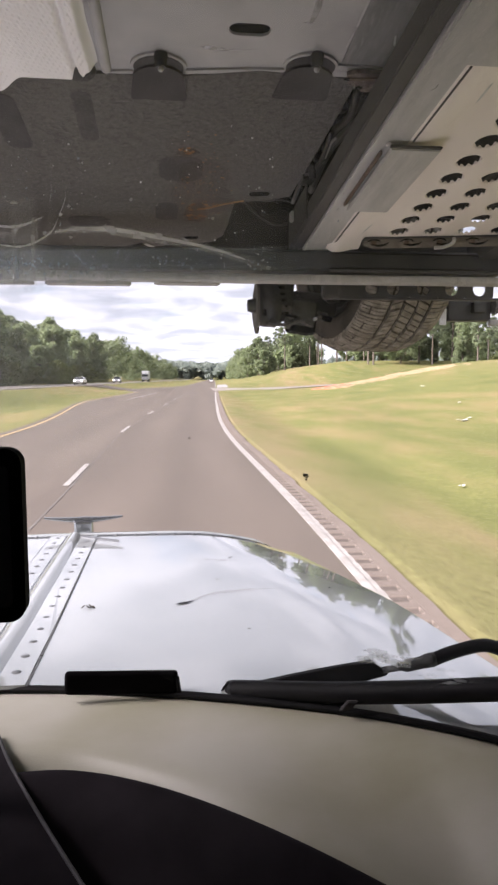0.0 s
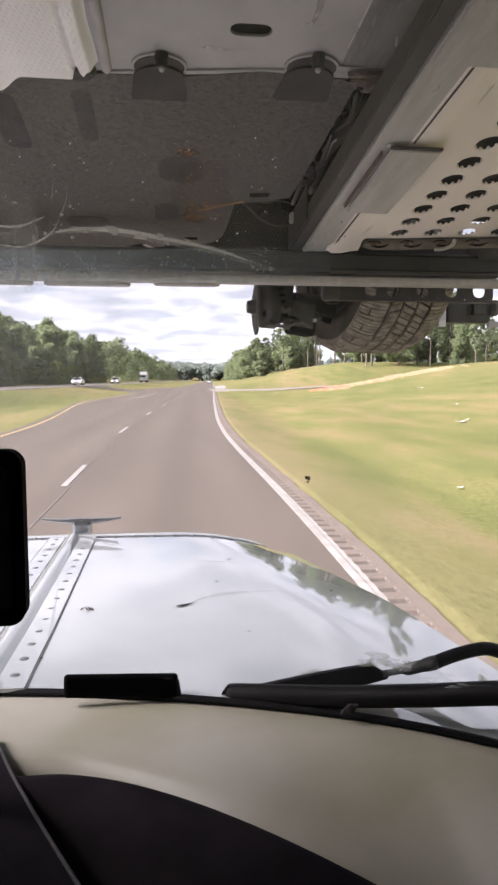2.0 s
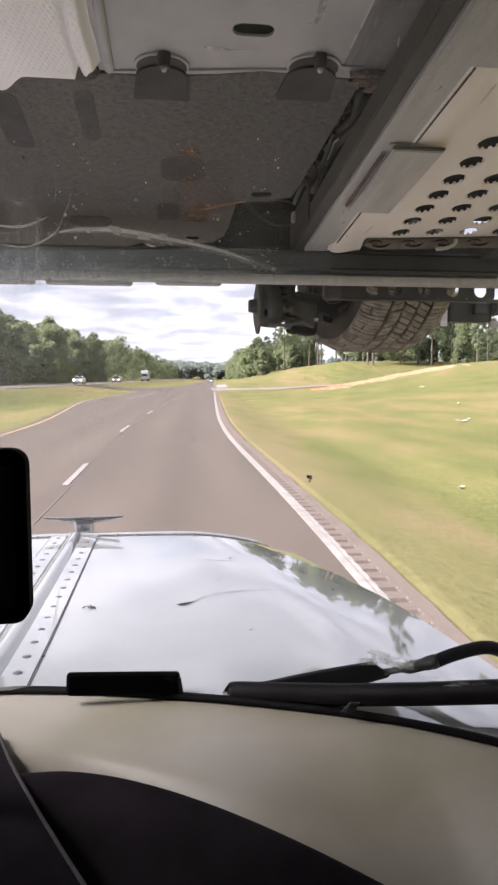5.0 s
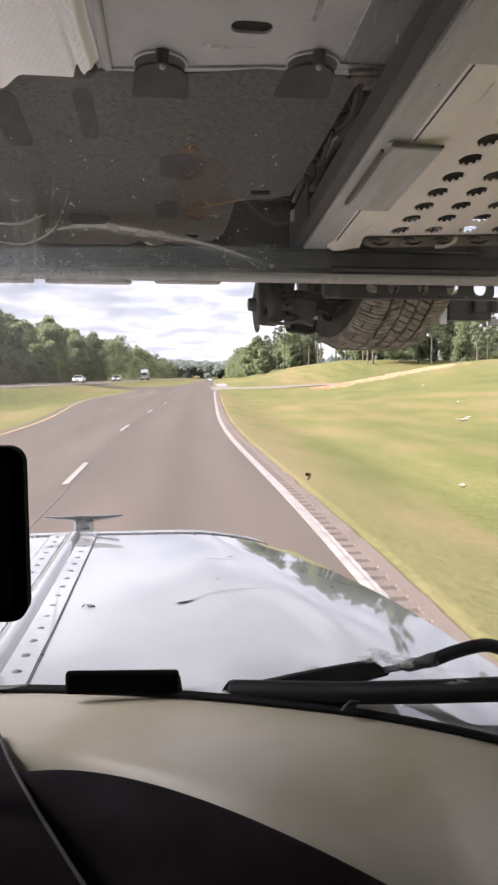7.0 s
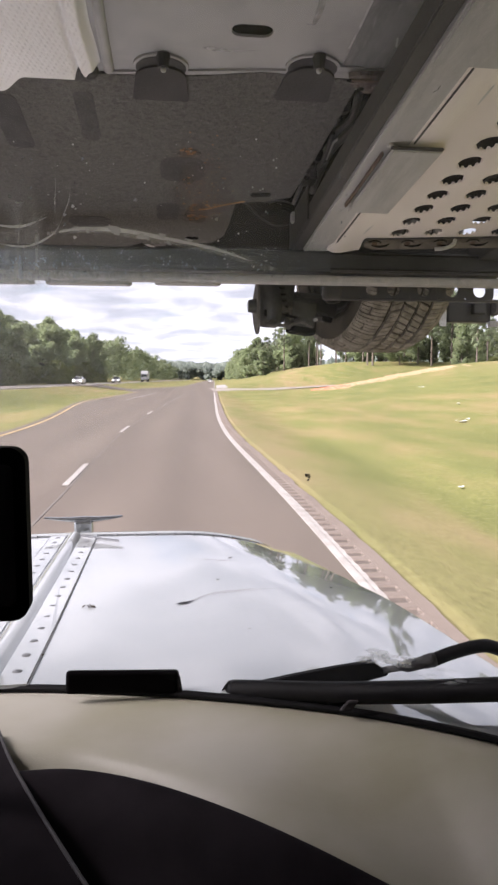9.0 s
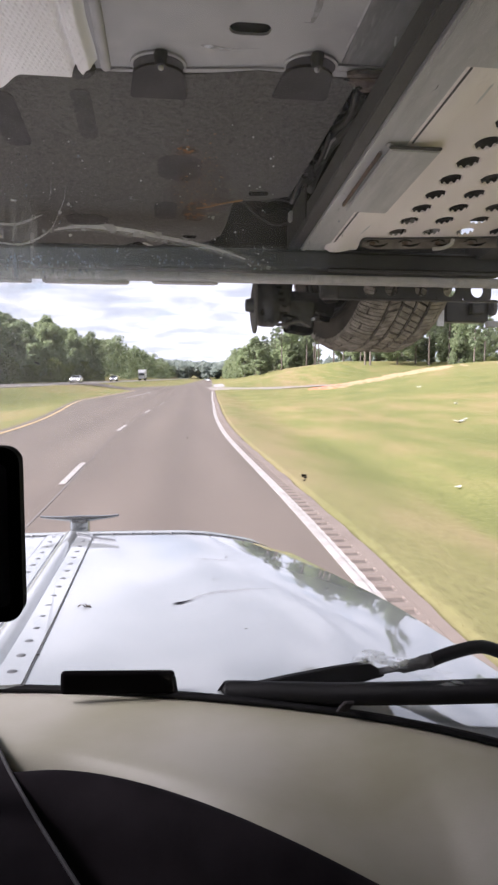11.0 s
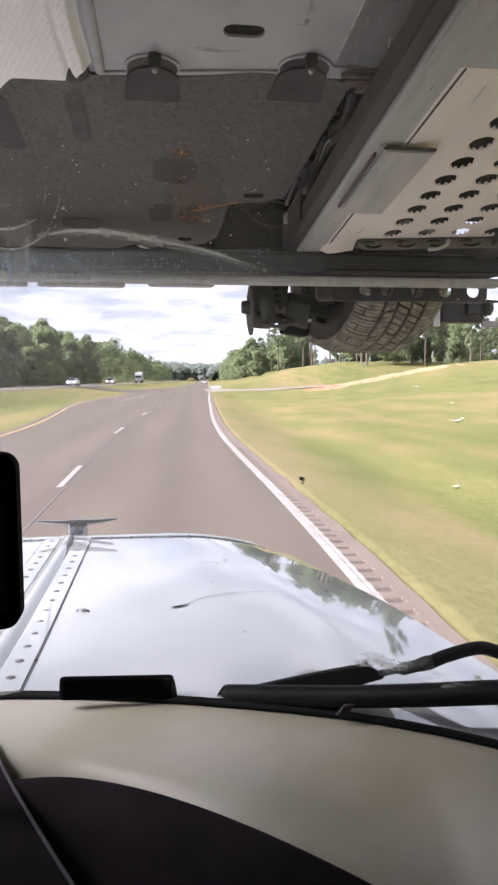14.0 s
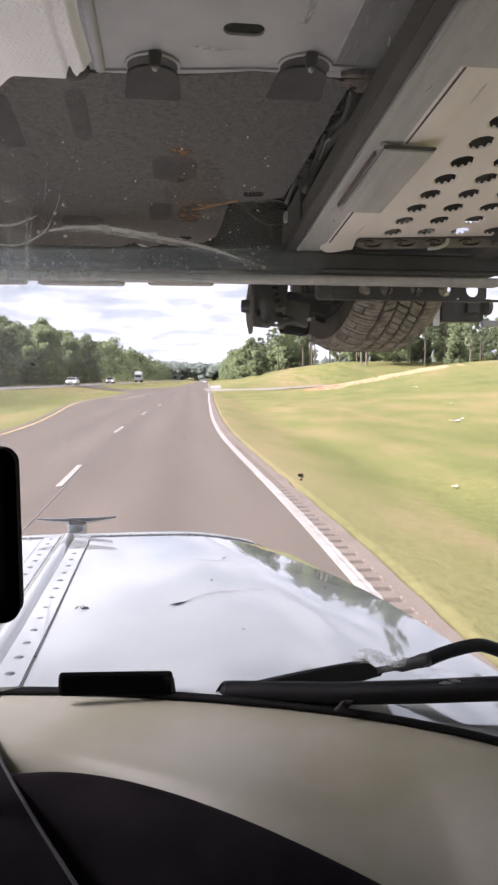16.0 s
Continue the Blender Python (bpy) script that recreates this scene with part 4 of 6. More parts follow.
us = axis([(-2.4, -1.5, 3), (-1.5, -1.0, 6), (-1.0, -0.7, 14), (-0.7, 0.7, 24), (0.7, 1.0, 14), (1.0, 1.5, 6), (1.5, 2.4, 3)])
us = sorted(us + [e * q for e in (-1, 1) for q in (0.992, 0.9985, 1.004)])
bm = bmesh.new()
sheet(bm, us, axis([(0.967, 2.04, 26), (2.04, 2.24, 10)]), hood_point)
hood = part("hood", bm, M_PAINT, truck, "silver riveted aluminium hood with mirror shine", smooth=True)
bm = bmesh.new()
sheet(bm, us, [2.24, 2.25, 2.26], lambda u, y: (hood_point(u, 2.24)[0], y, hood_point(u, 2.24)[2] - 0.9 * (y - 2.24) / 0.02))
part("grille_shell", bm, M_CHROME, truck, "plain nose below the hood")
bm = bmesh.new()
sheet(bm, span(0, 1, 21), span(0.955, 2.05, 24), lambda u, y: (HM - 0.023 + 0.046 * u, y, crown(y) + 0.012 * math.sin(math.pi * u) ** 0.8 - 0.002))
part("hinge_rib", bm, M_PAINT, hood, "raised hinge rib along the middle", smooth=True)


def strip_outline(x0, x1):
    """A strip along the hood, with enough points to follow its crown."""
    ys = span(0.955, 1.30, 10) + span(1.40, 2.045, 4)
    return [(x0, y) for y in ys] + [(x1, y) for y in reversed(ys)]


for s in (-1, 1):
    bm = bmesh.new()
    slab(bm, strip_outline(HM + s * 0.0225, HM + s * 0.066), lambda x, y: crown(y) - 0.003, lambda x, y: crown(y) + 0.0025)
    part("rivet_strip", bm, M_PAINT, hood, "silver rivet strip")
    bm = bmesh.new()
    slab(bm, strip_outline(HM + s * 0.0665, HM + s * 0.0690), lambda x, y: crown(y) - 0.005, lambda x, y: crown(y) + 0.0012)
    part("seam", bm, M_RIVET, hood, "dark panel seam")


def rivet_mesh(name, r, h, material):
    bm = bmesh.new()
    n = 10
    rings = [[bm.verts.new((math.cos(a) * rr, math.sin(a) * rr, z)) for a in [2 * math.pi * k / n for k in range(n)]] for rr, z in ((r, 0), (r * 0.75, h * 0.7), (r * 0.3, h))]
    for a, b in zip(rings, rings[1:]):
        for k in range(n):
            bm.faces.new((a[k], a[(k + 1) % n], b[(k + 1) % n], b[k]))
    bm.faces.new(rings[-1])
    return mesh_of(name, bm, material, True)


riv = rivet_mesh("rivet", 0.0075, 0.0016, M_RIVET)
for s in (-1, 1):
    for i in range(22):
        y = 1.003 + i * 0.0665
        if y > 2.03:
            break
        part("rivet", riv, M_RIVET, hood).location = (HM + s * 0.044, y, crown(y) + 0.0025)
riv2 = rivet_mesh("rivet", 0.0052, 0.0034, M_RIVET)
for i in range(26):
    u = -1.0 + i * 0.092
    if 0.14 < abs(u) < 0.8:
        x, y, z = hood_point(u, 2.026)
        part("rivet", riv2, M_RIVET, hood).location = (x, y, z + 0.002)
bm = bmesh.new()
sheet(bm, span(-0.97, 0.97, 80), span(0, 1, 6), lambda u, v: (*hood_point(u, 2.03 + 0.035 * v)[:2], hood_point(u, 2.03 + 0.035 * v)[2] + 0.003 + 0.003 * math.sin(math.pi * v)))
part("front_lip", bm, M_PAINT, hood, "bright rolled front lip", smooth=True)
bm = bmesh.new()
sheet(bm, span(-0.97, 0.97, 60), [2.021, 2.029], lambda u, y: (*hood_point(u, y)[:2], hood_point(u, y)[2] + 0.0016))
part("lip_seam", bm, M_RIVET, hood, "thin dark seam behind the lip")


# hood ornament: a two-horned cleat
bm = bmesh.new()
box(bm, (HM + 0.022, 2.08, 1.424), (0.056, 0.05, 0.046), bevel=0.008)
orn = part("hood_ornament", bm, M_CHROME, truck, "polished cleat-shaped hood ornament")
bm = bmesh.new()
sheet(bm, span(-1, 1, 17), [2 * math.pi * k / 10 for k in range(11)], lambda u, a: (HM + 0.022 + 0.115 * u, 2.08 + 0.016 * (1 - 0.4 * abs(u)) * math.cos(a), 1.447 + 0.008 * u * u + (0.010 - 0.007 * abs(u)) * math.sin(a)))
part("horn", bm, M_CHROME, orn, smooth=True)
bm = bmesh.new()
slab(bm, [(HM + 0.02, 2.01), (HM + 0.09, 1.96), (HM + 0.135, 1.93), (HM + 0.135, 1.937), (HM + 0.07, 1.98), (HM + 0.02, 2.025)], 1.405, 1.416)
part("strap", bm, M_RIVET, orn, "thin grey strap end")


def seal_z(x):
    """The windscreen's foot lies just below the hood."""
    return hood_point((x - HM) / hood_half(0.97), 0.97)[2] - 0.004


# windscreen, its rubber, the dash and the cab round it
bm = bmesh.new()
sheet(bm, span(-1.2, 0.72, 30), span(0, 1, 12), lambda x, v: (x, foot_y(x) + (screen_y(x) - foot_y(x)) * smooth(0, 0.3, v) - 0.36 * v, 1.44 + 1.02 * v))
ws = part("windscreen", bm, M_GLASS, truck, "clear wiped windscreen with old scratches", smooth=True)
ws.visible_shadow = False
bm = bmesh.new()
hose(bm, [(x, foot_y(x) + 0.001, seal_z(x)) for x in span(-1.2, 0.74, 30)], 0.0052)
part("windscreen_rubber", bm, M_RUBBER, truck, "black rubber seal")


def dash_point(x, v):
    """v 0 at the glass, 1 at the rounded edge, above 1 down the face."""
    y1 = 0.10 if x > 0.35 else 0.78 - 0.9 * max(0.0, x + 0.12) ** 1.25
    y0 = foot_y(x) + 0.002
    y1 = max(0.30, y1)
    t = min(v, 1.0)
    z = seal_z(x) - 0.006 + (1.414 - seal_z(x) + 0.006) * smooth(0.0, 0.5, t) + 0.010 * math.sin(math.pi * t) - 0.03 * smooth(0.75, 1.0, t)
    z -= 0.22 * smooth(0.05, 0.60, x) * smooth(0.02, 0.8, t)  # falls away towards the door
    return (x, y0 + (y1 - y0) * t - 0.03 * max(0, v - 1), z - 0.5 * max(0, v - 1))


bm = bmesh.new()
sheet(bm, span(-1.2, 0.72, 60), axis([(0, 0.75, 8), (0.75, 1.0, 6), (1.0, 2.0, 4)]), dash_point)
dash = part("dashboard", bm, M_DASH, truck, "grey-tan dashboard top with a soft sheen and reflections painted into its colour", smooth=True)


# instrument hood: a dark rounded cowl that bulges towards the seats
def cowl_point(a, v):
    """a along the rim from left to right; v from the rim down and back."""
    x = -0.42 + 0.66 * a
    y = 0.766 - 1.35 * max(0.0, x + 0.13) ** 1.6 - 0.02 * max(0.0, -0.2 - x)
    return (x, y - 0.05 + 0.05 * math.cos(v) - 0.30 * max(0, v - 1.2), 1.385 + 0.045 * math.cos(v - 0.6) ** 1 - 0.18 * max(0, v - 1.2))


bm = bmesh.new()
sheet(bm, span(0, 1, 40), axis([(-1.2, 1.2, 14), (1.2, 2.6, 5)]), cowl_point)
part("instrument_hood", bm, M_HOODBLACK, truck, "dark instrument hood in shade", smooth=True)
bm = bmesh.new()
hose(bm, [(-0.206 + 0.18 * a, 0.85 - 0.36 * a ** 0.9, 1.4315) for a in span(0, 1.2, 9)], 0.0022, n=6)
part("trim_edge", bm, M_RAILDARK, truck, "thin grey trim edge", smooth=True)
bm = bmesh.new()
sheet(bm, span(0, 1, 12), span(0, 1, 6), lambda a, b: (-0.206 + 0.18 * 1.2 * a - 0.25 * b, 0.85 - 0.36 * (1.2 * a) ** 0.9, 1.431 - 0.015 * b))
part("side_panel", bm, M_DARKTRIM, truck, "dark side panel of the dash", smooth=True)

# black pad standing at the foot of the glass
bm = bmesh.new()
box(bm, (-0.0565, 0.915, 1.4580), (0.152, 0.010, 0.0325), rot=pose(0, 0, 0, 0, 2.6, 0), bevel=0.0058, seg=4)
cowl_box = part("cowl_box", bm, M_BLACK, truck, "black box at the foot of the windscreen")
bm = bmesh.new()
box(bm, (0.0195, 0.916, 1.450), (0.006, 0.012, 0.028), rot=pose(0, 0, 0, 0, -8, 12), bevel=0.0025)
part("box_side", bm, M_RUBBER, cowl_box, "grey shaded side of the box")

# cab shell, out of view; sides closed without windows to keep sun off the dash
bm = bmesh.new()
box(bm, (-0.24, -0.52, 2.49), (1.98, 2.2, 0.05))
part("cab_roof", bm, M_CABIN, truck)
bm = bmesh.new()
box(bm, (-0.24, -1.62, 1.65), (1.98, 0.05, 1.7))
part("cab_back_wall", bm, M_CABIN, truck)
bm = bmesh.new()
box(bm, (-0.24, -0.35, 0.8), (1.98, 2.5, 0.06))
part("cab_floor", bm, M_BLACK, truck)
for x in (-1.24, 0.76):
    bm = bmesh.new()
    box(bm, (x, -0.37, 1.16), (0.05, 2.5, 0.75))
    box(bm, (x, -0.40, 1.98), (0.05, 2.4, 0.94))
    part("windowless_cab_side", bm, M_CABIN, truck)
    bm = bmesh.new()
    rod(bm, (x, screen_y(x) - 0.02, 1.4), (x, screen_y(x) - 0.38, 2.47), 0.05, n=8)
    part("screen_pillar", bm, M_CABIN, truck)
bm = bmesh.new()
box(bm, (MID, 0.3, 0.62), (0.9, 3.6, 0.28))
part("chassis", bm, M_RAILDARK, truck)
for s in (-1, 1):
    bm = bmesh.new()
    rod(bm, (MID + s * 0.72, 1.55, 0.5), (MID + s * 0.98, 1.55, 0.5), 0.5, n=28)
    part("wheel", bm, M_RUBBER, truck)

# wipers


def flat(outline, y0, y1):
    """A plate across the lorry: an outline in x and z between two depths."""
    bm = bmesh.new()
    f0, f1 = [[bm.verts.new((x, y, z)) for x, z in outline] for y in (y0, y1)]
    bm.faces.new(f0)
    bm.faces.new(f1[::-1])
    for a in range(len(outline)):
        b = (a + 1) % len(outline)
        bm.faces.new((f0[a], f1[a], f1[b], f0[b]))
    bmesh.ops.recalc_face_normals(bm, faces=bm.faces[:])
    bmesh.ops.bevel(bm, geom=bm.edges[:], offset=0.0012, segments=2, affect="EDGES")
    return bm


bm = bmesh.new()
hose(bm, [(0.092, 0.911, 1.4375), (0.107, 0.906, 1.4395), (0.230, 0.856, 1.4525), (0.327, 0.805, 1.4720), (0.4025, 0.757, 1.4930), (0.50, 0.690, 1.520)], 0.0148, n=12)
bmesh.ops.create_uvsphere(bm, u_segments=12, v_segments=8, radius=0.0147, matrix=Matrix.Translation((0.092, 0.911, 1.4375)) @ Matrix.Diagonal((0.6, 1, 1, 1)))
wiper = part("wiper", bm, M_RUBBER, truck, "thick black wiper blade", smooth=True)
bm = flat([(0.224, 1.4415), (0.240, 1.4415), (0.250, 1.454), (0.236, 1.455)], 0.826, 0.831)
part("wiper_pivot", bm, M_FELT_DARK, wiper, "dark grey wiper foot")
bm = flat([(0.062, 1.4235), (0.110, 1.4355), (0.184, 1.4475), (0.250, 1.4565), (0.293, 1.4610), (0.2975, 1.4665), (0.3005, 1.4605), (0.324, 1.4430), (0.321, 1.4390), (0.25, 1.424), (0.12, 1.419)], 0.926, 0.936)
arm = part("wiper", bm, M_RUBBER, truck, "second flat black wiper blade lying on the hood's edge")
# Speckled grey piece added in place of a frosted smudge on the glass.
bm = bmesh.new()
hose(bm, [(0.315, 0.93, 1.446), (0.36, 0.93, 1.452), (0.395, 0.93, 1.459)], [0.005, 0.009, 0.0105], n=8)
part("smudge_piece", bm, M_WORN, arm, "speckled grey piece standing in for a smudge on the glass", smooth=True)
bm = bmesh.new()
hose(bm, [(0.388, 0.93, 1.456), (0.42, 0.93, 1.467), (0.464, 0.93, 1.4755), (0.492, 0.93, 1.470), (0.54, 0.92, 1.45), (0.6, 0.90, 1.42)], 0.010, n=8)
part("wiper_hose", bm, M_RUBBER, arm, smooth=True)

# windscreen marks: a long wiper arc, fine scratches, drops and bugs


def on_glass(x, v, off=0.003):
    return Vector((x, screen_y(x) - 0.36 * v - off, 1.44 + 1.02 * v))


def curve_at(pts, t):
    """A point of a smooth curve through pts, t from 0 to 1."""
    t *= len(pts) - 1
    k = min(int(t), len(pts) - 2)
    f = t - k
    p0, p1, p2, p3 = pts[max(k - 1, 0)], pts[k], pts[k + 1], pts[min(k + 2, len(pts) - 1)]
    return [0.5 * (2 * b + (c - a) * f + (2 * a - 5 * b + 4 * c - d) * f * f + (3 * b - a - 3 * c + d) * f ** 3) for a, b, c, d in zip(p0, p1, p2, p3)]


def arc_mark(name, pts, wide, material, label, off=0.003):
    bm = bmesh.new()
    n = 40
    row = []
    for i in range(n):
        q = curve_at(pts, i / (n - 1))
        w = wide * (0.12 + 0.88 * math.sin(math.pi * min(1, 0.05 + 0.95 * i / (n - 1))) ** 0.7) * (1 + 0.35 * noise.noise((i * 0.4, q[0] * 9, 1)))
        row.append((bm.verts.new(on_glass(q[0], q[1] - w, off)), bm.verts.new(on_glass(q[0], q[1] + w, off))))
    for a, b in zip(row, row[1:]):
        bm.faces.new((a[0], b[0], b[1], a[1]))
    ob = part(name, bm, material, ws, label)
    ob.visible_shadow = False
    return ob


M_STAIN2 = see_through("faint_rust_film", (0.24, 0.13, 0.065), 0.9, 0.10, 0.0)
M_HAZE2 = see_through("smear_haze", (0.88, 0.90, 0.91), 0.8, 0.28, 0.92, 60)
arc_mark("wiper_smear", [(-0.115, 0.568), (-0.0764, 0.5716), (-0.0358, 0.5691), (0.0103, 0.5606), (0.0564, 0.5507), (0.0909, 0.5393), (0.130, 0.526)], 0.0044, M_HAZE2, "faint broad wiper smear on the glass", 0.0045)
arc_mark("wiper_smear", [(-0.1028, 0.5696), (-0.0764, 0.5726), (-0.0358, 0.5701), (0.0103, 0.5616), (0.0564, 0.5517), (0.0909, 0.5403)], 0.0019, M_SMEAR, "white wiper smear on the glass")
for pts, w in (([(-0.166, 0.5756), (-0.14, 0.5747), (-0.1132, 0.5835)], 0.0012), ([(-0.1648, 0.5583), (-0.136, 0.5564), (-0.1087, 0.568), (-0.0977, 0.5835)], 0.0010),
               ([(-0.098, 0.5835), (-0.090, 0.600), (-0.0892, 0.6211)], 0.0008), ([(-0.1058, 0.5963), (-0.103, 0.61), (-0.1017, 0.6332)], 0.0008)):
    arc_mark("scratch", pts, w, M_SMEAR, "fine white scratch on the glass")
for pts, w in (([(-0.1419, 0.5784), (-0.1461, 0.5548), (-0.1504, 0.5194)], 0.0003), ([(-0.1331, 0.5861), (-0.1386, 0.5548), (-0.1409, 0.5194)], 0.0003), ([(-0.1242, 0.5836), (-0.1252, 0.5601), (-0.1323, 0.5222)], 0.0004),
               ([(-0.1205, 0.5862), (-0.1275, 0.5601), (-0.1275, 0.5222)], 0.0004), ([(-0.0996, 0.6113), (-0.1047, 0.5963), (-0.1018, 0.5759)], 0.0003)):
    bm = bmesh.new()
    row = []
    for i in range(14):
        q = curve_at(pts, i / 13)
        e = w * (1.6 + 2.2 * abs(noise.noise((i * 0.8, q[0] * 200, 3))))
        row.append([bm.verts.new(on_glass(q[0] + d * e, q[1], 0.0034)) for d in (-1, 1)])
    for a, b in zip(row, row[1:]):
        bm.faces.new((a[0], b[0], b[1], a[1]))
    part("scratch", bm, M_HAZE2, ws, "thin pale run down the glass").visible_shadow = False
for pts, w in (([(-0.1599, 0.6012), (-0.1407, 0.5958), (-0.1288, 0.6013)], 0.0008), ([(-0.1700, 0.5700), (-0.1480, 0.5690), (-0.1280, 0.5790)], 0.0010)):
    arc_mark("scratch", pts, w, M_HAZE2, "fine white scratch on the glass")
for k, (x, v) in enumerate(((-0.1059, 0.5897), (-0.0959, 0.5851), (-0.1568, 0.5632), (-0.0867, 0.5927), (-0.0235, 0.5976), (0.0575, 0.5786), (0.0568, 0.6065), (-0.0869, 0.5643))):
    bm = bmesh.new()
    bm.faces.new([bm.verts.new(on_glass(x + 0.0017 * math.cos(a) * (1 + 0.4 * math.sin(3 * a + k)), v + 0.0016 * math.sin(a), 0.0036)) for a in [2 * math.pi * q / 14 for q in range(14)]])
    part("dried_drop", bm, M_SMEAR if k % 2 else M_HAZE2, ws, "pale dried splash").visible_shadow = False
for x0, v0, x1, v1, w in ((-0.1291, 0.626, -0.1394, 0.5222, 0.0009), (-0.1177, 0.5654, -0.1203, 0.5222, 0.0011), (-0.1194, 0.5784, -0.1304, 0.5222, 0.0012), (-0.113, 0.57, -0.1165, 0.5222, 0.001)):
    bm = bmesh.new()
    vs = [bm.verts.new(on_glass(*q)) for q in ((x0 - w, v0), (x0 + w, v0), (x1 + w, v1), (x1 - w, v1))]
    bm.faces.new(vs)
    part("drip_mark", bm, M_HAZE, ws, "pale dried drip on the glass").visible_shadow = False
for x0, x1, v0, v1 in ((-0.172, 0.17, 0.519, 0.552), (-0.143, -0.136, 0.514, 0.61), (-0.128, -0.121, 0.512, 0.60), (-0.160, -0.151, 0.515, 0.57), (-0.119, -0.116, 0.513, 0.59), (-0.109, -0.106, 0.512, 0.58), (-0.149, -0.1475, 0.516, 0.63)):
    bm = bmesh.new()
    sheet(bm, span(0, 1, 7), span(0, 1, 7), lambda u, v: on_glass(x0 + (x1 - x0) * u - 0.012 * (1 - v) + 0.004 * noise.noise((v * 3, x0 * 50, u)), v0 + (v1 - v0) * v, 0.004 + abs(x0) * 0.01 + v0 * 0.002))
    part("haze_patch", bm, M_BARVEIL if x1 > 0 else M_HAZE, ws, "pale film of dried water on the glass").visible_shadow = False
bm = bmesh.new()
sheet(bm, span(-0.34, 0.06, 16), span(0.30, 0.556, 12), lambda x, v: on_glass(x, v, 0.0062))
part("dried_film", bm, M_VEIL, ws, "milky streaked film of dried water on the glass", smooth=True).visible_shadow = False
rd = random.Random(5)
for i in range(190):
    x, v = (rd.uniform(-0.17, 0.12), rd.uniform(0.525, 0.552)) if i < 130 else (rd.uniform(-0.15, 0.13), rd.uniform(0.55, 0.66))
    if i == 189:
        x, v = 0.0635, 0.6057
    bm = bmesh.new()
    rr = rd.uniform(0.0003, 0.0009) if i < 130 else rd.choice((0.0004, 0.0005, 0.0006, 0.0011))
    bmesh.ops.create_icosphere(bm, subdivisions=1, radius=rr, matrix=Matrix.Translation(on_glass(x, v, 0.002)) @ Matrix.Diagonal((1, 0.4, 1, 1)))
    part("dried_drop", bm, M_CLIP if i % 3 else M_SMEAR, ws).visible_shadow = False


# fine dried spatter, thickest before the crossbar
vs, fs = [], []
for i in range(860):
    if i < 740:
        x, v = rd.triangular(-0.19, 0.20, -0.19), 0.5365 + rd.triangular(-0.0155, 0.0155, 0)
    else:
        x, v = rd.uniform(-0.19, 0.20), rd.uniform(0.545, 0.66)
    q = rd.choice((0.0003, 0.0004, 0.0005, 0.0007, 0.0010)) * (1.25 if x < -0.05 else 0.9)
    k0 = len(vs)
    for j in range(6):
        a = 2 * math.pi * j / 6 + i
        vs.append(on_glass(x + q * math.cos(a) * rd.uniform(0.7, 1.2), v + q * 1.3 * math.sin(a), 0.0085))
    fs.append(tuple(range(k0, k0 + 6)))
spatter = part("spatter", raw("spatter", vs, fs, see_through("spatter_film", (0.62, 0.72, 0.84), 0.7, 0.32, 0.92)), None, ws, "fine pale dried spatter on the glass")
spatter.visible_shadow = False
tagged(spatter, kind="stuff")

# scuffed, smeary spots over the wiper's elbow
for cx, cv, sx, sv, k in ((0.29, 0.073, 0.022, 0.005, 20), (0.352, 0.054, 0.016, 0.004, 10), (0.262, 0.078, 0.010, 0.005, 8)):
    for i in range(k):
        x0, v0, q = cx + rd.gauss(0, sx), cv + rd.gauss(0, sv) + 0.25 * (rd.random() - 0.5) * sv, rd.uniform(0.003, 0.009)
        bm = bmesh.new()
        ring = []
        for j in range(14):
            a = 2 * math.pi * j / 14
            f = q * (1 + 0.6 * noise.noise((math.cos(a) * 1.5, math.sin(a) * 1.5, i * 3.1)))
            ring.append(bm.verts.new(on_glass(x0 + 1.5 * f * math.cos(a), v0 + 0.55 * f * math.sin(a), 0.003 + 0.0002 * (i % 9))))
        bm.faces.new(ring)
        part("smudge", bm, M_HAZE2 if i % 2 else M_HAZE, ws, "pale rubbed smudge on the glass").visible_shadow = False


def splat(p, size, seed, parent, flat, label):
    r = random.Random(seed)
    bm = bmesh.new()
    for i in range(7):
        o = Vector((r.gauss(0, 0.45), r.gauss(0, 0.25) if flat else 0, 0 if flat else r.gauss(0, 0.4))) * size
        bmesh.ops.create_icosphere(bm, subdivisions=2, radius=size * r.uniform(0.15, 0.42), matrix=Matrix.Translation(Vector(p) + o) @ pose(0, 0, 0, 0, r.uniform(-60, 60), r.uniform(-60, 60) if flat else 0) @ Matrix.Diagonal((1.3, 0.5, 0.25 if flat else 0.7, 1)))
    part("bug_splat", bm, M_BUG, parent, label)


for x, v, s in ((0.1674, 0.3116, 0.0042), (0.035, 0.3547, 0.0014), (-0.1319, 0.4388, 0.0034), (0.2051, 0.1695, 0.0016)):
    splat(on_glass(x, v, 0.003), s, int(x * 1e4), ws, False, "dark squashed insect on the glass")
for x, y, s in ((-0.141, 1.325, 0.013), (-0.188, 1.07, 0.004), (0.15, 1.16, 0.003), (0.12, 1.5, 0.004), (0.17, 1.72, 0.006)):
    splat((x, y, hood_point((x - HM) / hood_half(y), y)[2] + 0.002), s, int(y * 1e4), hood, True, "dark squashed insect on the paint")


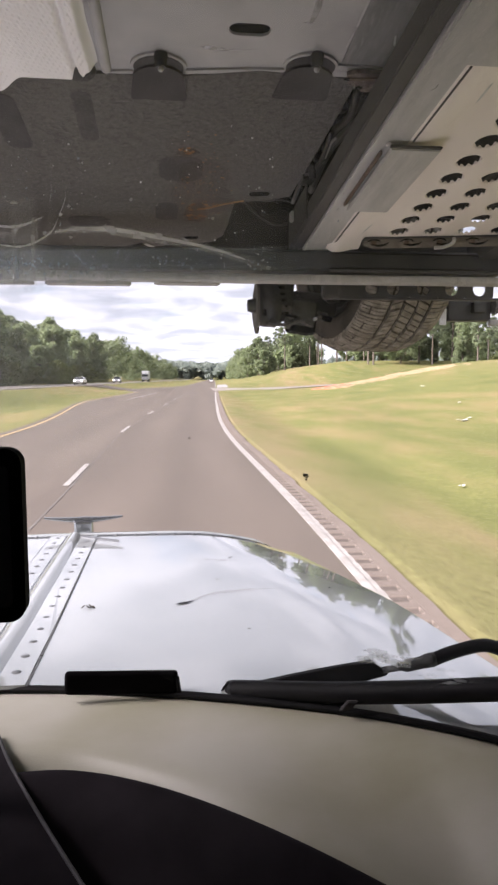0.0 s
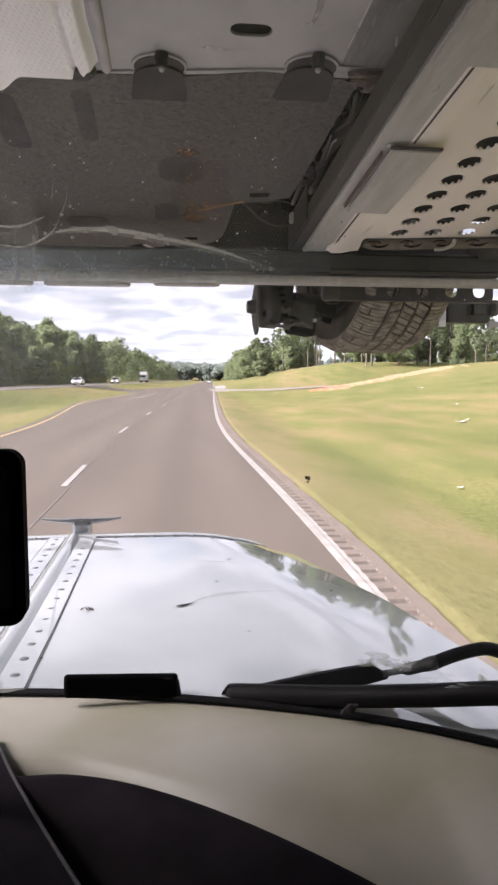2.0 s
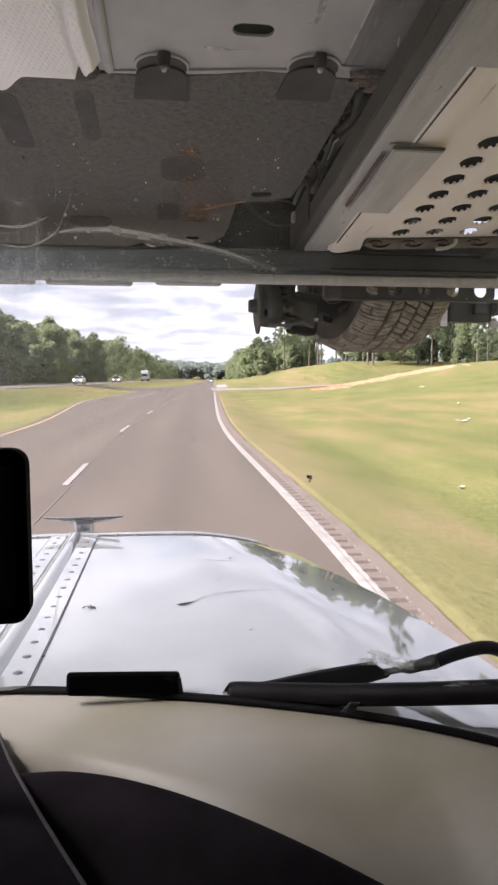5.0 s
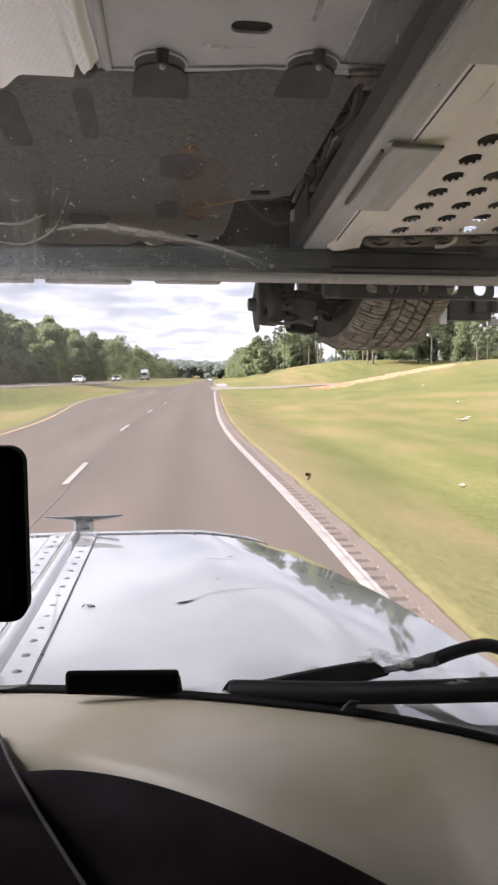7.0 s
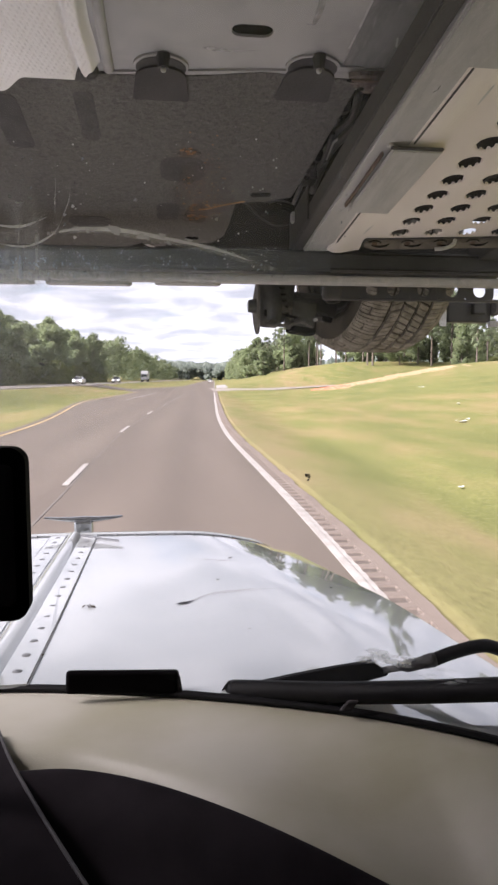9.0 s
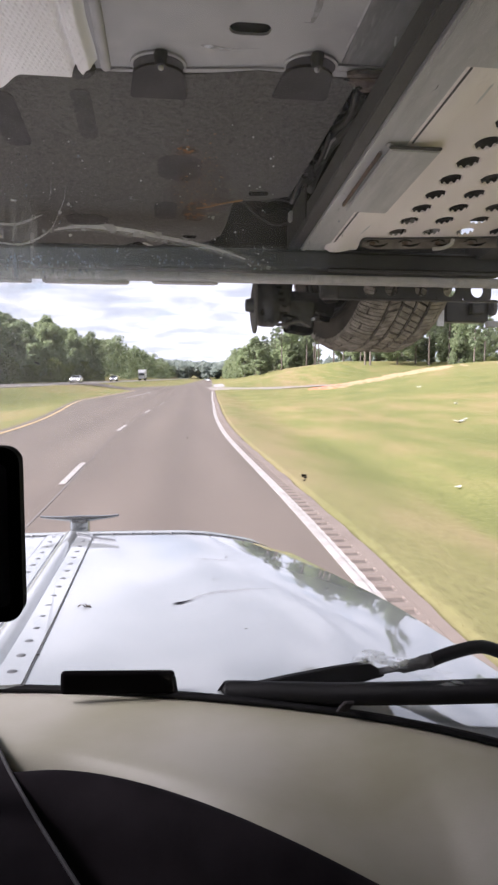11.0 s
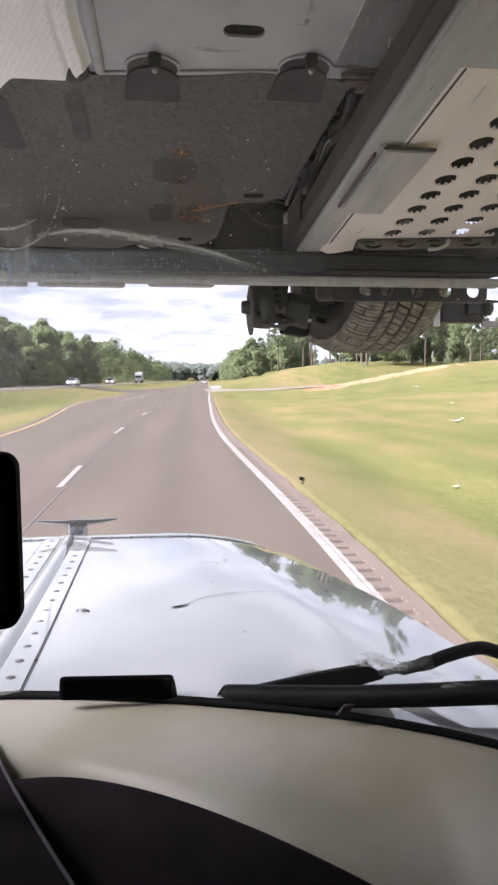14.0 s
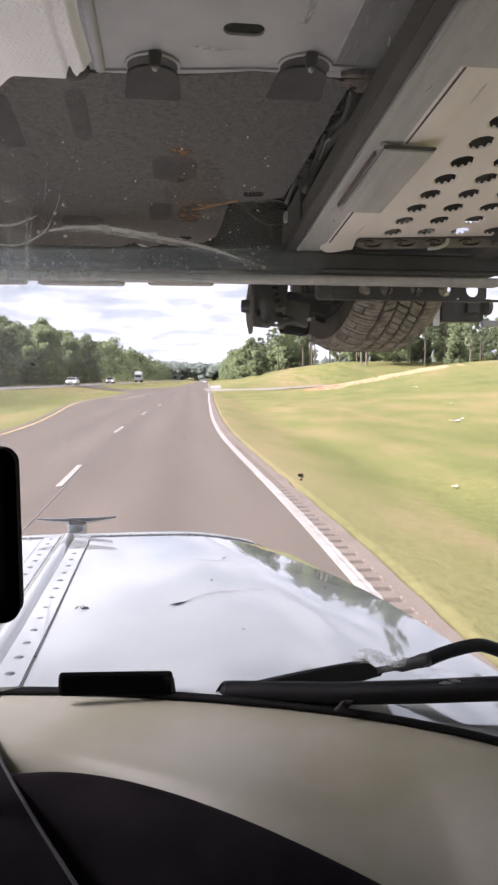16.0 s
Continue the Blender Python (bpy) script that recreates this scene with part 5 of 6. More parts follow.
def hood_film(name, pts, wide, material, label):
    """A thin uneven streak lying on the hood."""
    bm = bmesh.new()
    row = []
    for i in range(40):
        x, y = curve_at(pts, i / 39)
        w = wide * (0.2 + math.sin(math.pi * min(1, 0.1 + i / 39)) ** 2) * (1 + 0.8 * noise.noise((i * 0.6, wide * 900, 3)))
        row.append([bm.verts.new((x, y + e * w, hood_point((x - HM) / hood_half(y), y)[2] + 0.0015)) for e in (-1, 1)])
    for a, b in zip(row, row[1:]):
        bm.faces.new((a[0], b[0], b[1], a[1]))
    part(name, bm, material, hood, label)


hood_film("scuff", [(0.025, 1.325), (0.045, 1.333), (0.070, 1.35)], 0.0045, M_DARKTRIM, "short dark scrape on the paint")
hood_film("scuff", [(0.05, 1.34), (0.10, 1.39), (0.16, 1.41), (0.21, 1.42), (0.26, 1.43)], 0.007, M_SCUFF, "thin reddish streak across the paint")
hood_film("scuff", [(0.10, 1.70), (0.14, 1.69), (0.19, 1.68)], 0.006, M_SCUFF, "faint scrape on the paint")

# black device held left of the view
device = thing("phone", T, "black phone held upright on an arm above the dash", "phone")


def card(cx, cz, w, h, r, y0, y1, n=7):
    """An upright slab with rounded corners, facing the seats."""
    bm = bmesh.new()
    pts = []
    for qx, qz, a0 in ((1, 1, 0), (-1, 1, 90), (-1, -1, 180), (1, -1, 270)):
        for k in range(n + 1):
            a = radians(a0 + 90 * k / n)
            pts.append((cx + qx * (w / 2 - r) + r * math.cos(a), cz + qz * (h / 2 - r) + r * math.sin(a)))
    lo = [bm.verts.new((x, y0, z)) for x, z in pts]
    hi = [bm.verts.new((x, y1, z)) for x, z in pts]
    bm.faces.new(lo)
    bm.faces.new(hi[::-1])
    for i in range(len(pts)):
        j = (i + 1) % len(pts)
        bm.faces.new((lo[i], lo[j], hi[j], hi[i]))
    bmesh.ops.recalc_face_normals(bm, faces=bm.faces[:])
    return bm


part("case", card(-0.158, 1.737, 0.086, 0.150, 0.014, 0.594, 0.612), M_BLACK, device)
part("screen", card(-0.160, 1.737, 0.070, 0.122, 0.006, 0.592, 0.597), M_SCREEN, device, "dark glass screen")
bm = bmesh.new()
hose(bm, [(-0.19, 0.608, 1.73), (-0.23, 0.65, 1.66), (-0.27, 0.70, 1.55), (-0.28, 0.74, 1.43)], 0.008)
part("holder_arm", bm, M_BLACK, device, "black bent holder arm")

# ---------------------------------------------------------------- head rack above the hood
rack = thing("head_rack", T, "grey steel head rack with a perforated wheel track over the hood", "rack")
TILT = 0.136


def rack_z(y):
    return 2.43 - TILT * (y - 1.0)


LEAN = pose(0, 0, 0, -math.degrees(math.atan(TILT)), 0, 0)


def beam(x0, x1, y0, y1, h0, h1, bevel=0.006):
    """A bar along the rack between two heights over its plane."""
    bm = bmesh.new()
    k = [0.008 * (y - 1.2) for y in (y0, y1)]  # the rail runs slightly inwards
    slab(bm, [(x0 - k[0], y0), (x1 - k[0], y0), (x1 - k[1], y1), (x0 - k[1], y1)], lambda x, y: rack_z(y) + h0, lambda x, y: rack_z(y) + h1)
    if bevel:
        bmesh.ops.bevel(bm, geom=bm.edges[:], offset=bevel, segments=2, affect="EDGES")
    return bm


part("track_rail", beam(0.4535, 0.536, 0.2, 2.16, -0.005, 0.07), M_RAIL, rack, "worn grey painted track rail")
# The rail's shaded inner side is darkened through its material.
part("rail_shaded_side", beam(0.4165, 0.4515, 0.2, 2.16, -0.004, 0.046, 0.003), M_RAILDARK, rack, "inner flange of the rail, its shade painted dark")
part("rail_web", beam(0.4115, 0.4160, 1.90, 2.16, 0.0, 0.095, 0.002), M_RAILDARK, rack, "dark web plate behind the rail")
part("rail_edge", beam(0.4530, 0.467, 0.2, 2.16, -0.010, -0.0055, 0.002), M_RAIL, rack, "polished worn edge")
part("gusset", beam(0.4555, 1.35, 0.35, 1.158, -0.014, -0.0055, 0.003), M_RAIL, rack, "grey cross plate")
# Thin dark strips paint the shade along the rail's edge.
for y0, y1 in ((1.170, 1.440), (1.800, 2.110)):
    part("rail_gap_shade", beam(0.5362, 0.5402, y0, y1, -0.0075, 0.004, 0), M_RAILDARK, rack, "dark strip painting the shade beside the rail")
# hanging flat plate with a folded rear edge
bm = beam(0.494, 0.605, 1.446, 1.792, -0.020, -0.011, 0.003)
plate = part("clamp_plate", bm, M_RAIL, rack, "flat grey plate welded under the rail")
part("plate_edge", beam(0.489, 0.604, 1.437, 1.4455, -0.0185, -0.013, 0.0015), M_FELT_DARK, plate, "dark folded edge")
part("rust_seam", beam(0.4795, 0.4860, 1.48, 1.77, -0.016, -0.0055, 0.002), M_SEAMRUST, plate, "brown rusty seam")
bm = bmesh.new()
bmesh.ops.create_icosphere(bm, subdivisions=2, radius=0.0065, matrix=Matrix.Translation((0.488, 1.447, rack_z(1.446) - 0.010)) @ Matrix.Diagonal((1.2, 1.5, 0.7, 1)))
part("weld", bm, M_RAIL, plate, smooth=True)

# perforated track: plain margins and a field of drawn, toothed holes
TH = 0.004  # its height over the rack's plane
PX, PY, X0, Y1 = 0.0985, 0.0917, 0.657, 2.051
SKEW = 0.122  # its rows lie askew


def margin(prof, ys):
    bm = bmesh.new()
    rows = [[bm.verts.new((x, y - q, rack_z(y - q) + h - (0.014 * smooth(2.05, 2.12, y)))) for x, h in prof for q in (SKEW * max(0.0, x - X0),)] for y in ys]
    for a, b in zip(rows, rows[1:]):
        for k in range(len(prof) - 1):
            bm.faces.new((a[k], a[k + 1], b[k + 1], b[k]))
    bmesh.ops.recalc_face_normals(bm, faces=bm.faces[:])
    return bm


bm = margin([(0.512, 0.004), (0.532, -0.006), (0.555, -0.006), (0.575, -0.002), (0.60, TH - 0.001), (0.615, TH)], axis([(1.15, 2.0, 12), (2.0, 2.115, 6)]))
track = part("wheel_track", bm, M_TRAY, rack, "cream painted perforated wheel track", smooth=True)
part("track_margin", margin([(0.615, TH), (X0, TH)], axis([(1.15, Y1, 8)])), M_TRAY, track, smooth=True)
part("track_rear", margin([(X0, TH), (X0 + 6 * PX, TH)], [1.0, Y1 - 9 * PY]), M_TRAY, track, smooth=True)
part("track_edge", margin([(X0 + 6 * PX, TH), (X0 + 6 * PX + 0.025, TH + 0.05)], [1.15, 2.115]), M_TRAY, track, smooth=True)
# one cell: flat plate round a hole whose wall is drawn upwards and ends in teeth
n = 40
bm = bmesh.new()
ang = [2 * math.pi * (k + 0.5) / n for k in range(n)]
rings = []
sq = []
for a in ang:
    c, s = math.cos(a), math.sin(a)
    m = min((PX / 2) / max(abs(c), 1e-6), (PY / 2) / max(abs(s), 1e-6))
    sq.append(bm.verts.new((c * m, s * m, 0)))
rings.append(sq)
for r0, h0 in ((0.031, 0.0), (0.0275, 0.0006), (0.0255, 0.0018)):
    rings.append([bm.verts.new((r0 * math.cos(a), r0 * 1.16 * math.sin(a), h0)) for a in ang])
rings.append([bm.verts.new((0.0245 * math.cos(a), 0.0285 * math.sin(a), 0.002 + (0.0052 if (k // 2) % 2 else 0.0))) for k, a in enumerate(ang)])
for p, q in zip(rings, rings[1:]):
    for k in range(n):
        bm.faces.new((p[k], p[(k + 1) % n], q[(k + 1) % n], q[k]))
cx4 = [bm.verts.new((sx * PX / 2, sy * PY / 2, 0)) for sx, sy in ((1, 1), (-1, 1), (-1, -1), (1, -1))]
for k in range(n):
    p, q = sq[k], sq[(k + 1) % n]
    if abs(abs(p.co.x) - PX / 2) < 1e-6 and abs(abs(q.co.y) - PY / 2) < 1e-6 or abs(abs(p.co.y) - PY / 2) < 1e-6 and abs(abs(q.co.x) - PX / 2) < 1e-6:
        t = min(cx4, key=lambda v: (v.co - p.co).length + (v.co - q.co).length)
        bm.faces.new((p, t, q))
bmesh.ops.recalc_face_normals(bm, faces=bm.faces[:])
for v in bm.verts:  # lean with the rack, rows askew
    q = v.co.y - SKEW * v.co.x
    v.co = (v.co.x, q, v.co.z - TILT * q)
cell_mesh = mesh_of("dimple", bm, M_TRAY)
for p in cell_mesh.polygons:
    p.use_smooth = False
for j in range(9):
    for i in range(6):
        y = Y1 - PY * (j + 0.5)
        hole = part("dimple", cell_mesh, M_TRAY, track)
        yy = y - SKEW * PX * (i + 0.5)
        hole.location = (X0 + PX * (i + 0.5), yy, rack_z(yy) + TH)
# Dark plate added over the track to paint the depth of its holes.
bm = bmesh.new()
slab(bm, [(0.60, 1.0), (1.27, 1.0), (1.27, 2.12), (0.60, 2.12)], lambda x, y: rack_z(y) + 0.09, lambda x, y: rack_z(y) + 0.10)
part("hole_shade_plate", bm, M_HOLE_SHADE, track, "added dark plate that makes the track's holes dark")

# the rusty front flange of the track: a dark rolled top edge and a row of hooked slots
M_FLANGE = mat("brown_grey_flange", (0.13, 0.11, 0.095), (0.22, 0.19, 0.165), 22, 0.7, bump=0.3, fine=120)


def flange_point(x, h, out=0.0):
    """A point on the flange under the track's front edge; h over its top."""
    y = Y1 - SKEW * max(0.0, x - X0)
    return (x, y - out, rack_z(y) + TH + h)


bm = bmesh.new()
sheet(bm, span(0, 1, 24), span(0, 1, 6), lambda u, v: flange_point(0.612 + 0.64 * u, 0.032 * (v - 1) * smooth(-0.04, 0.05, u) - 0.012 * (1 - smooth(0, 0.05, u)), 0.004 * math.sin(math.pi * v)))
flange = part("track_flange", bm, M_FLANGE, track, "brown-grey slotted front flange", smooth=True)
bm = bmesh.new()
hose(bm, [flange_point(x, h, 0.004) for x, h in ((0.606, -0.022), (0.613, -0.008), (0.632, -0.001), (0.70, -0.0015), (0.8, 0.0), (0.92, -0.0015), (1.05, 0.0), (1.24, 0.0))], 0.0038, n=6)
part("track_lip", bm, M_RAILDARK, flange, "dark rolled top edge", smooth=True)
for i in range(6):
    x = 0.645 + 0.0985 * i
    # Raised black hooks stand for the darkness in the slots.
    bm = bmesh.new()
    hose(bm, [flange_point(x - 0.020, -0.013, 0.005), flange_point(x - 0.006, -0.0075, 0.006), flange_point(x + 0.014, -0.009, 0.006), flange_point(x + 0.018, -0.014, 0.005)], 0.0020, n=6)
    hose(bm, [flange_point(x - 0.010, -0.021, 0.005), flange_point(x + 0.012, -0.0245, 0.006), flange_point(x + 0.032, -0.022, 0.006), flange_point(x + 0.045, -0.015, 0.005)], [0.0020, 0.0033, 0.0031, 0.0015], n=6)
    part("track_slot_shade", bm, M_BLACK, flange, "black hook painting a slot's dark depth", smooth=True)
    bm = bmesh.new()
    box(bm, flange_point(x - 0.001, -0.016, 0.004), (0.016, 0.008, 0.011), bevel=0.003)
    part("slot_rivet", bm, M_SEAMRUST, flange, "rusty slot tongue")
bm = bmesh.new()
hose(bm, [flange_point(0.823, -0.035, 0.012), flange_point(0.85, -0.034, 0.016), flange_point(0.876, -0.023, 0.016), flange_point(0.884, -0.008, 0.010)], 0.0058, n=8)
part("track_pin", bm, M_CLIP, track, "pale bent pin", smooth=True)

# scratches and scrapes in the paint of the rack


def rack_scratch(a, b, wide, h, material, parent, label):
    bm = bmesh.new()
    row = []
    for i in range(9):
        f = i / 8
        x, y = a[0] + (b[0] - a[0]) * f, a[1] + (b[1] - a[1]) * f
        w = wide * (0.3 + math.sin(math.pi * (0.08 + 0.84 * f))) * (1 + 0.7 * noise.noise((i * 0.9, x * 40, 2)))
        row.append([bm.verts.new((x + e * w, y, rack_z(y) + h)) for e in (-1, 1)])
    for p, q in zip(row, row[1:]):
        bm.faces.new((p[0], q[0], q[1], p[1]))
    part("scratch", bm, material, parent, label)


for a, b in (((0.589, 1.207), (0.587, 1.292)), ((0.607, 1.230), (0.608, 1.298)), ((0.605, 1.941), (0.592, 2.056))):
    rack_scratch(a, b, 0.0022, TH - 0.0014, M_CLIP, track, "pale scratch in the cream paint")
for a, b in (((0.569, 1.226), (0.571, 1.263)), ((0.570, 1.252), (0.566, 1.283))):
    rack_scratch(a, b, 0.0016, TH - 0.0014, M_SEAMRUST, track, "brown scrape in the cream paint")
for a, b in (((0.4969, 1.2475), (0.5032, 1.2395)), ((0.5032, 1.2395), (0.5025, 1.2251))):
    rack_scratch(a, b, 0.0007, -0.0070, M_RAILDARK, rack, "dark scratch in the grey paint")

# crossbar: dark upper tube, lighter lower flange
bm = bmesh.new()
box(bm, (MID, 2.18, 2.236), (2.75, 0.09, 0.065), bevel=0.012)
# Back plate added to block the sky between bar and track.
box(bm, (0.86, 2.235, 2.285), (0.78, 0.02, 0.11))
cross = part("crossbar", bm, M_BAR, rack, "dark dusty steel crossbar")
bm = bmesh.new()
box(bm, (MID, 2.16, 2.180), (2.75, 0.06, 0.026), bevel=0.010, seg=3)
part("lower_flange", bm, M_RAIL, cross, "paler lower flange")
for x0, x1, dz in ((-0.62, -0.375, 0.010), (-0.345, -0.085, 0.010), (-0.015, 0.19, 0.006)):
    bm = bmesh.new()
    slab(bm, [(x0, 2.18), (x0 + 0.02, 2.16), (x1 - 0.02, 2.16), (x1, 2.18), (x1 - 0.01, 2.21), (x0 + 0.01, 2.21)], 2.168 - dz, 2.170)
    part("bar_pad", bm, M_RAIL, cross)
bm = bmesh.new()
box(bm, (0.93, 2.138, 2.236), (0.80, 0.006, 0.05), bevel=0.002)
part("face_plate", bm, M_BLACK, cross, "black face plate")
bm = bmesh.new()
box(bm, (0.93, 2.134, 2.203), (0.80, 0.012, 0.008), bevel=0.002)
part("face_edge", bm, M_RAILDARK, cross, "thin rusty edge")
# holed bar behind the crossbar
bm = bmesh.new()
box(bm, (0.56, 2.235, 2.165), (0.06, 0.05, 0.075), bevel=0.012)
bar2 = part("bar_end", bm, M_RAILDARK, rack)


def holed_cell(x0, x1, cx, z0, z1, cz, r, y0, y1):
    """A plate standing across the road with one round hole through it."""
    bm = bmesh.new()
    n = 20
    loops = []
    for y in (y0, y1):
        ring, rim = [], []
        for k in range(n):
            a = 2 * math.pi * (k + 0.5) / n
            c, s = math.cos(a), math.sin(a)
            mx = (x1 - cx) / c if c > 0 else (x0 - cx) / c
            mz = (z1 - cz) / s if s > 0 else (z0 - cz) / s
            m = min(mx, mz)
            ring.append(bm.verts.new((cx + c * m, y, cz + s * m)))
            rim.append(bm.verts.new((cx + c * r, y, cz + s * r)))
        for k in range(n):
            q = (k + 1) % n
            bm.faces.new((ring[k], ring[q], rim[q], rim[k]))
        loops.append((ring, rim))
    for k in range(n):
        q = (k + 1) % n
        for e in (0, 1):
            bm.faces.new((loops[0][e][k], loops[0][e][q], loops[1][e][q], loops[1][e][k]))
    bmesh.ops.recalc_face_normals(bm, faces=bm.faces[:])
    return bm


cuts = [0.655, 0.735, 0.825, 0.925, 1.022, 1.12]
for k, cx in enumerate((0.697, 0.770, 0.874, 0.973, 1.071)):
    part("bar_web", holed_cell(cuts[k], cuts[k + 1], cx, 2.128, 2.205, 2.166, 0.0235, 2.228, 2.238), M_BAR, bar2)
bm = bmesh.new()
box(bm, (0.605, 2.233, 2.166), (0.10, 0.010, 0.077))
part("bar_web", bm, M_RAILDARK, bar2)
bm = bmesh.new()
box(bm, (0.885, 2.233, 2.131), (0.64, 0.024, 0.007), bevel=0.002)
part("bar_rim", bm, M_RAILDARK, bar2)

# uprights that carry the rack
for s in (-1, 1):
    bm = bmesh.new()
    rod(bm, (MID + s * 1.30, 0.1, 0.6), (MID + s * 1.30, 0.1, 2.62), 0.05)
    rod(bm, (MID + s * 1.32, 0.1, 2.60), (MID, 0.1, 2.60), 0.045)
    rod(bm, (MID + s * 1.30, 0.1, 0.62), (MID + s * 0.4, 0.1, 0.62), 0.05)
    box(bm, (MID + s * 1.30, 1.15, 2.42), (0.07, 2.15, 0.07), rot=LEAN)
    part("upright", bm, M_RAILDARK, rack)

# ---------------------------------------------------------------- the vehicle carried overhead
suv = thing("carried_car", T, "grey off-road car chained on the rack, seen from below", "car")


def floor_z(y):
    return 2.5 - 0.10 * (y - 1.0)


def floor_z_at(x, y):
    return floor_z(y)


def under(outline, h0, h1):
    bm = bmesh.new()
    slab(bm, outline, lambda x, y: floor_z(y) + h0, lambda x, y: floor_z(y) + h1)
    return bm


# floor pan: with a slotted hole and a raised lip
arc_r = [(0.147 + 0.018 * math.cos(radians(a)), 1.247 + 0.018 * math.sin(radians(a))) for a in range(180, 271, 15)] + [(0.185 + 0.018 * math.cos(radians(a)), 1.247 + 0.018 * math.sin(radians(a))) for a in range(270, 361, 15)]
arc_f = [(0.185 + 0.018 * math.cos(radians(a)), 1.247 + 0.018 * math.sin(radians(a))) for a in range(0, 91, 15)] + [(0.147 + 0.018 * math.cos(radians(a)), 1.247 + 0.018 * math.sin(radians(a))) for a in range(90, 181, 15)]
bm = bmesh.new()
slab(bm, [(-0.125, 0.1), (0.47, 0.1), (0.47, 1.247)] + arc_r[::-1] + [(-0.125, 1.247)], floor_z_at, lambda x, y: floor_z(y) + 0.005)
slab(bm, [(-0.125, 1.42), (-0.125, 1.247)] + arc_f[::-1] + [(0.47, 1.247), (0.47, 1.42)], floor_z_at, lambda x, y: floor_z(y) + 0.005)
pan = part("floor_pan", bm, M_PAN, suv, "smooth grey floor pan")
# Black block added above the slot for the darkness inside it.
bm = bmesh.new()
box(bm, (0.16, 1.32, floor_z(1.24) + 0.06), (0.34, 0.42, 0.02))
part("slot_shade", bm, M_BLACK, pan)
part("pan_lip", under([(-0.09, 1.396), (0.21, 1.360), (0.415, 1.350), (0.415, 1.372), (0.21, 1.372), (-0.09, 1.408)], -0.0045, 0.0), M_PAN, pan, "raised pale lip")
bm = bmesh.new()
hose(bm, [(-0.100, 0.9, floor_z(0.9)), (-0.096, 1.2, floor_z(1.2)), (-0.092, 1.395, floor_z(1.395))], 0.010)
part("pan_fold", bm, M_PAN, pan, smooth=True)
# Darker grey paints the shading of the hollow beside the rail.
M_PANSHADE = mat("shaded_channel_grey", (0.15, 0.148, 0.152), (0.24, 0.235, 0.238), 9, 0.4, bump=0.08, fine=40, c3=(0.26, 0.255, 0.25), stretch=(3, 0.6, 1))
part("channel_shade_panel", under([(0.350, 0.5), (0.47, 0.5), (0.47, 1.340), (0.352, 1.340)], -0.0022, -0.0004), M_PANSHADE, pan, "flat panel darkened for the shade of the hollow beside the rail")
part("channel_end", under([(0.345, 1.332), (0.47, 1.332), (0.47, 1.346), (0.345, 1.350)], -0.0055, -0.0023), M_PAN, pan, "pale folded channel end")
for x0, y0, x1, y1, w in ((0.349, 1.14, 0.349, 1.215, 0.0016), (0.348, 1.235, 0.347, 1.275, 0.0014), (0.425, 1.235, 0.432, 1.262, 0.0018), (0.262, 1.06, 0.268, 1.10, 0.003)):
    part("scuff", under([(x0 - w, y0), (x0 + w, y0), (x1 + w, y1), (x1 - w, y1)], -0.0034, -0.0024), M_CLIP, pan, "bright scuff in the paint")

# felt undertray with tabs and pads
tray_out = [(-0.75, 1.47), (-0.30, 1.475), (-0.27, 1.43), (-0.20, 1.405), (-0.04, 1.40), (0.06, 1.395), (0.2, 1.365), (0.398, 1.375), (0.390, 1.75), (0.380, 2.010), (0.31, 2.047), (0.225, 2.069), (0.224, 2.275), (0.217, 2.39), (0.183, 2.463), (0.115, 2.483), (-0.005, 2.527), (-0.086, 2.576), (-0.75, 2.63)]
bm = under(tray_out, -0.006, 0.004)
tray = part("felt_undertray", bm, M_FELT, suv, "dark felt undertray with dirt and rust stains")


def pill(cx, cy, w, l, h0, h1, turn=0.0, n=6):
    """A rounded pad under the floor."""
    r = min(w, l) * 0.42
    pts = []
    for qx, qy, a0 in ((1, 1, 0), (-1, 1, 90), (-1, -1, 180), (1, -1, 270)):
        for k in range(n + 1):
            a = radians(a0 + 90 * k / n)
            pts.append((qx * (w / 2 - r) + r * math.cos(a), qy * (l / 2 - r) + r * math.sin(a)))
    c, s = math.cos(radians(turn)), math.sin(radians(turn))
    return under([(cx + x * c - y * s, cy + x * s + y * c) for x, y in pts], h0, h1)


for cx, cy, w, l in ((0.0614, 1.841, 0.113, 0.158), (0.027, 2.162, 0.067, 0.15), (-0.151, 1.58, 0.041, 0.218), (-0.318, 1.62, 0.06, 0.25), (-0.216, 2.27, 0.13, 0.10)):
    part("pad", pill(cx, cy, w, l, -0.0072, -0.004), M_PAD, tray, "smooth dark pressed pad")
